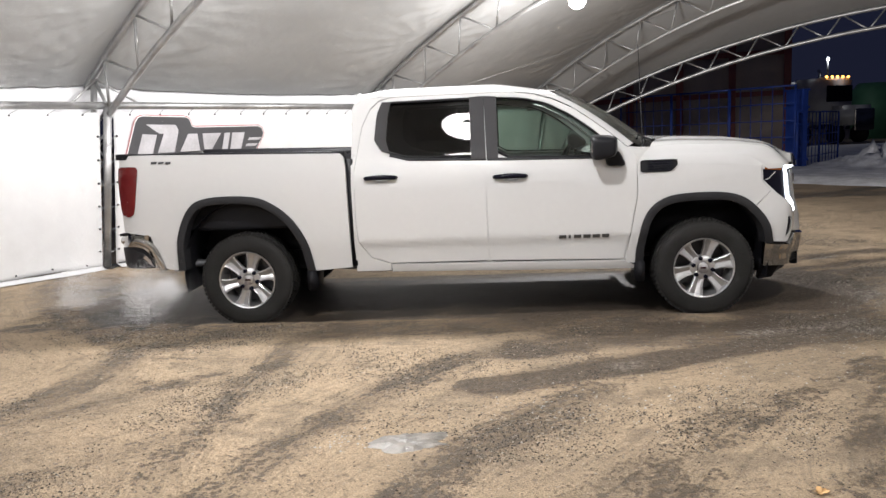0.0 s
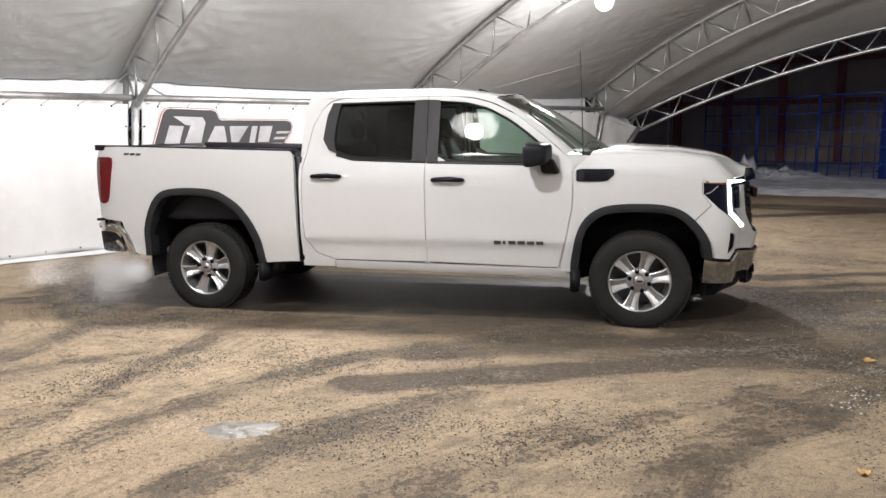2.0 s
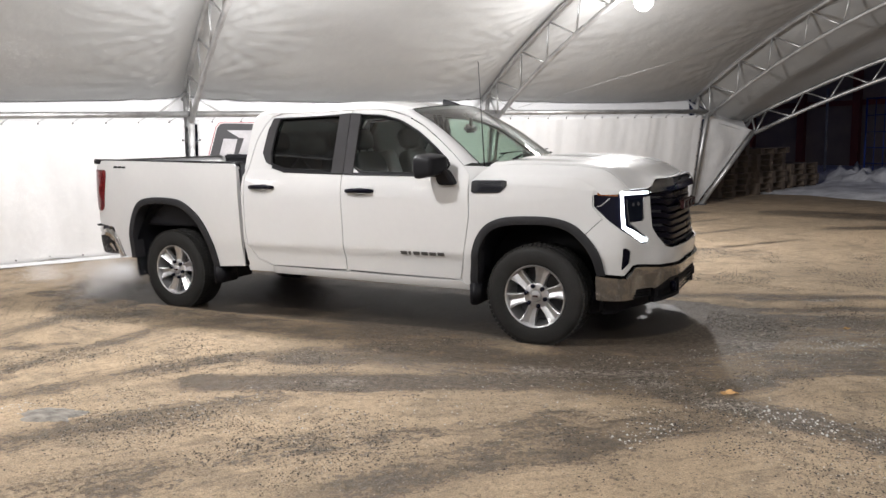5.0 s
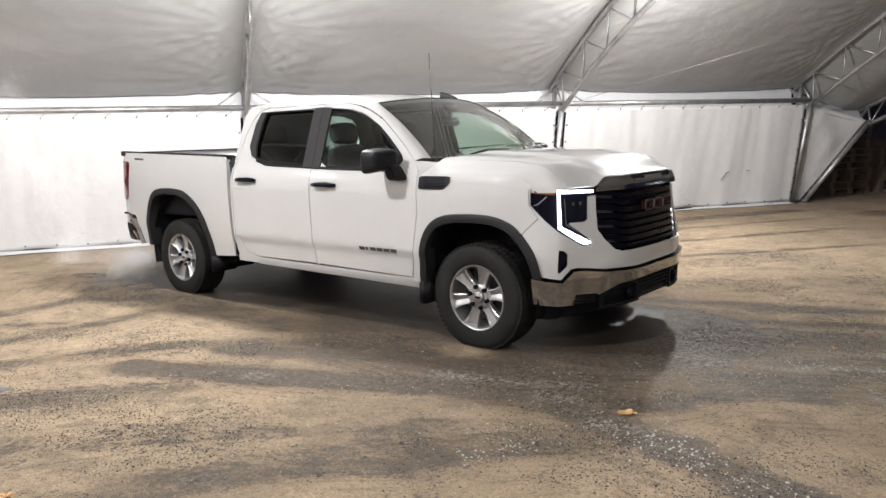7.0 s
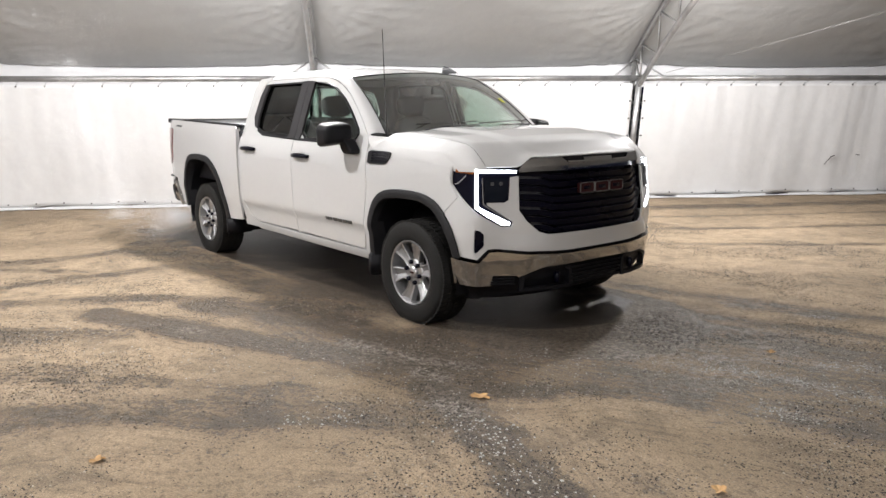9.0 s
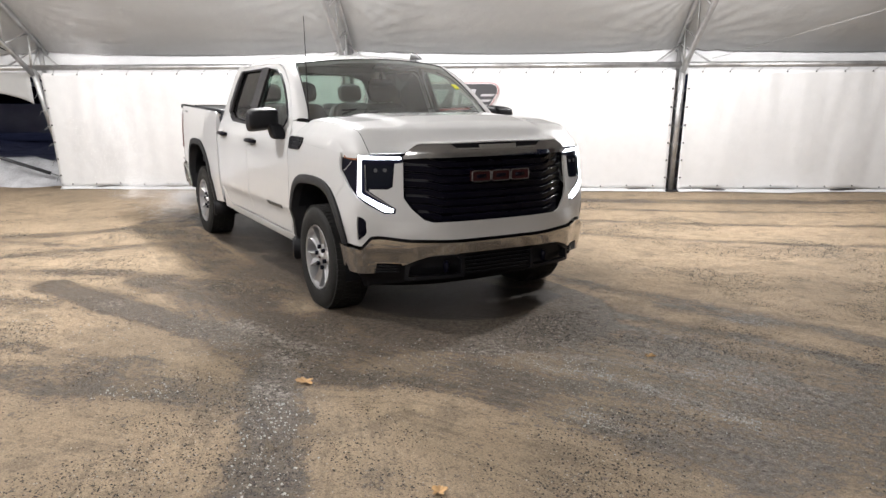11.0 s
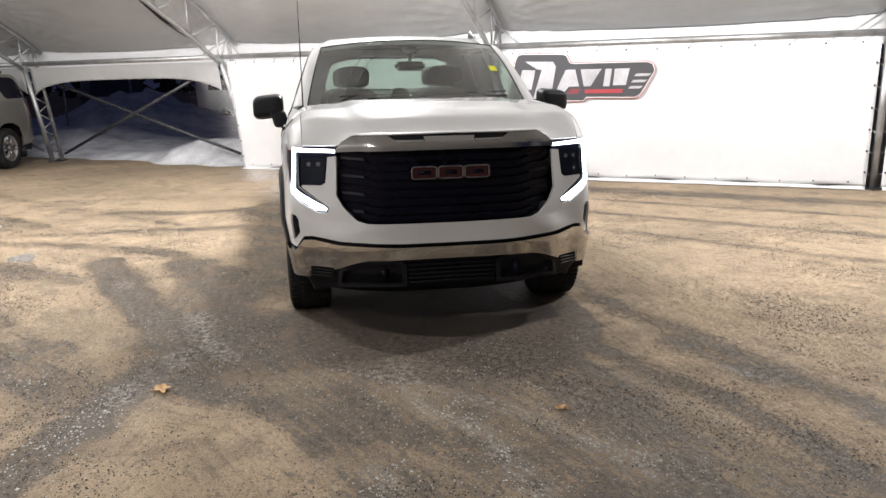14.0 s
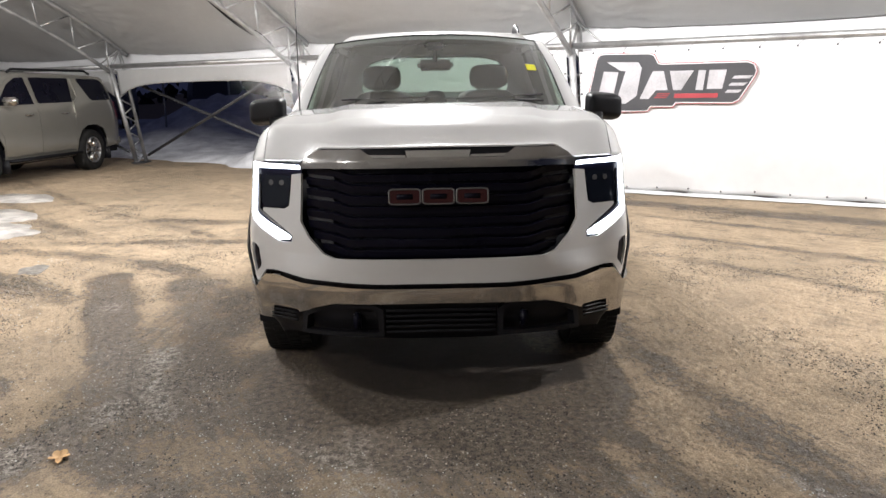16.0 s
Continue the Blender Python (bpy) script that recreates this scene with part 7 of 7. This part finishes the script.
for side in (-1, 1):
    rear_q = [(REAR_X + 0.5, 0.42), *[(REAR_X + a, b) for a, b in S_ARCH], (-2.05, 0.42), (-2.5, 0.45), (-2.62, 0.6), (-2.62, 1.05), (-2.56, 1.30), (-2.36, 1.74), (-2.2, 1.80), (-1.25, 1.83), (-1.20, 1.80), (-1.02, 1.36), (-0.985, 1.0)]
    rear_w = rounded([(-1.36, 1.765), (-1.60, 1.335), (-2.30, 1.345), (-2.44, 1.40), (-2.16, 1.75)], 1, 0.08)
    suv_panel("rear_quarter", [rear_q, rear_w], SILVER, side, label="silver rear quarter panel")
    suv_panel("quarter_window", [rear_w], GLOSSBLACK, side, -0.012, 0.0, label="dark rear side glass")
    rear_d = [(-0.96, 0.45), (-0.975, 1.0), (-1.01, 1.36), (-1.19, 1.79), (-1.22, 1.82), (0.02, 1.835), (0.04, 1.3), (0.04, 0.45)]
    rear_g = rounded([(-1.04, 1.325), (-1.17, 1.42), (-1.185, 1.765), (-0.03, 1.775), (-0.01, 1.315)], 1, 0.05)
    front_d = [(0.05, 0.45), (0.05, 1.3), (0.03, 1.835), (0.30, 1.82), (0.62, 1.70), (1.16, 1.33), (1.16, 1.05), (1.0, 0.8), (0.96, 0.45)]
    front_g = [(0.08, 1.31), (0.08, 1.775), (0.30, 1.765), (0.56, 1.67), (1.00, 1.36), (0.97, 1.30)]
    for name, o, g, hx in (("rear_door", rear_d, rear_g, -0.78), ("front_door", front_d, front_g, 0.22)):
        door = suv_panel(name, [o, g], SILVER, side, label="silver door with a chrome handle")
        suv_panel("window", [g], GLOSSBLACK, side, -0.012, 0.0, door, "dark glass")
        bm = bmesh.new()
        tube(bm, [Vector((hx + dx, side * (suv_y(0, 1.13) + o2), 1.13)) for dx, o2 in ((0, 0.0), (0.03, 0.03), (0.16, 0.035), (0.2, 0.0))], 0.014, 8)
        part("handle", bm, CHROME, door, "chrome handle")
    fend = [(0.97, 0.45), (1.01, 0.8), (1.17, 1.05), (1.17, 1.28), (2.30, 1.14), (2.56, 1.05), (2.60, 0.7), (2.5, 0.45), *[(FRONT_X + a, b) for a, b in S_ARCH]]
    suv_panel("front_fender", [fend], SILVER, side, label="silver front fender")
    suv_panel("sill_panel", [[(-0.97, 0.33), (-0.97, 0.44), (0.96, 0.44), (0.96, 0.33)]], SILVER, side, -0.01)
    bm = bmesh.new()
    box(bm, (-0.95, min(side * 0.90, side * 1.10), 0.36), (0.95, max(side * 0.90, side * 1.10), 0.41), bevel=0.015)
    part("running_board", bm, BLACK, suv, "black running board")
    bm = bmesh.new()
    tube(bm, [(0.3, side * 0.66, 1.86), (0.2, side * 0.66, 1.91), (-1.9, side * 0.66, 1.91), (-2.05, side * 0.66, 1.85)], 0.022, 8)
    part("roof_rail", bm, BLACK, suv, "black roof rail")
    bm = bmesh.new()
    box(bm, (0.85, min(side * 1.0, side * 1.24), 1.30), (0.97, max(side * 1.0, side * 1.24), 1.44), bevel=0.03)
    part("door_mirror", bm, CHROME, suv, "bright door mirror")
    for x in (FRONT_X, REAR_X):
        bm = bmesh.new()
        box(bm, (x - 0.56, min(side * 0.72, side * 0.99), 0.18), (x - 0.51, max(side * 0.72, side * 0.99), 0.42), bevel=0.01)
        part("mud_flap", bm, BLACK, suv)
        bm = bmesh.new()
        grid(bm, lambda a, b: Vector((x + 0.5 * math.cos(math.pi * a), side * (0.95 - 0.4 * b), 0.40 + 0.5 * math.sin(math.pi * a))), 14, 2)
        grid(bm, lambda a, b: Vector((x + 0.5 * b * math.cos(math.pi * a), side * 0.55, 0.40 + 0.5 * b * math.sin(math.pi * a))), 14, 2)
        part("wheel_well_liner", bm, BLACK, suv)
        hub = new("wheel")
        hub.parent = suv
        hub.matrix_basis = pose(x, side * 0.86, 0.395, 0, 0, 0 if side < 0 else 180)
        bm = bmesh.new()
        revolve(bm, [(0.25, -0.11), (0.27, -0.125), (0.33, -0.13), (0.38, -0.115), (0.395, -0.08), (0.395, 0.08), (0.38, 0.12), (0.25, 0.11)], 40)
        part("tyre", bm, RUBBER, hub)
        bm = bmesh.new()
        revolve(bm, [(0.25, -0.115), (0.24, -0.12), (0.232, -0.09), (0.22, 0.05), (0.02, 0.05)], 40)
        rim = part("rim", bm, ALLOY, hub, "bright alloy rim")
        for k in range(6):
            bm = bmesh.new()
            for turn in (-0.17, 0.17):
                m = Matrix.Rotation(k * math.tau / 6 + turn, 4, "Y")
                box(bm, (0.03, -0.118, -0.021), (0.242, -0.075, 0.021), m, bevel=0.009)
            part("spoke", bm, CHROME, rim, "bright split spoke")
        bm = bmesh.new()
        revolve(bm, [(0.055, -0.09), (0.052, -0.122), (0.04, -0.128), (0.001, -0.128)], 24)
        part("centre_cap", bm, DARKALLOY, rim, "grey centre cap")
    tail = [(-2.60, 1.30), (-2.48, 1.32), (-2.50, 0.98), (-2.63, 0.96)]
    suv_panel("tail_light", [tail], REDLENS, side, 0.01, 0.02, label="red tail light")
bm = bmesh.new()


def suv_roof(a, b):
    x = 1.17 - 3.5 * a
    f = -1 + 2 * b
    z = float(np.interp(x, [-2.35, -2.1, 0.2, 0.55, 1.17], [1.78, 1.86, 1.895, 1.78, 1.30])) - 0.05 * f * f - 0.02 * smooth(0.8, 1, abs(f))
    return Vector((x, f * (suv_y(x, min(z, 1.80)) + 0.005), z))


grid(bm, suv_roof, 30, 14)
skirt(bm, 0.04, lambda co, n: Vector((0, 0, -1)))
part("roof", bm, SILVER, suv, "silver roof")
bm = bmesh.new()
grid(bm, lambda a, b: Vector((1.17 + 1.35 * a, (-1 + 2 * b) * (0.96 - 0.12 * a), 1.29 - 0.12 * a - 0.05 * (2 * b - 1) ** 2)), 10, 12)
part("hood", bm, SILVER, suv, "silver hood")
bm = bmesh.new()
flat_panel(bm, [[(-0.80, 0.5), (0.80, 0.5), (0.84, 1.05), (0.82, 1.30), (0.66, 1.76), (-0.66, 1.76), (-0.82, 1.30), (-0.84, 1.05)]], lambda a, b: Vector((float(np.interp(b, [0.5, 1.05, 1.3, 1.78], [-2.66, -2.66, -2.60, -2.36])) + 0.06 * a * a, a, b)), 0.2, 0.02, lambda c: Vector((-1, 0, 0)))
part("tailgate", bm, SILVER, suv, "silver tailgate")
bm = bmesh.new()
flat_panel(bm, [[(-0.72, 1.34), (0.72, 1.34), (0.60, 1.70), (-0.60, 1.70)]], lambda a, b: Vector((float(np.interp(b, [0.5, 1.05, 1.3, 1.78], [-2.68, -2.68, -2.62, -2.38])) + 0.06 * a * a, a, b)), 0.2, 0.0, lambda c: Vector((-1, 0, 0)))
part("rear_window", bm, GLOSSBLACK, suv, "dark rear glass")
bm = bmesh.new()
box(bm, (-2.72, -0.85, 0.40), (-2.50, 0.85, 0.62), bevel=0.05)
part("rear_bumper", bm, SILVER, suv)
bm = bmesh.new()
box(bm, (2.42, -0.84, 0.40), (2.66, 0.84, 0.68), bevel=0.06)
box(bm, (2.40, -0.80, 0.68), (2.58, 0.80, 1.12), bevel=0.04)
part("front_bumper", bm, BLACK, suv)
bm = bmesh.new()
box(bm, (-2.5, -0.85, 0.30), (2.5, 0.85, 0.42))
part("underbody", bm, BLACK, suv)
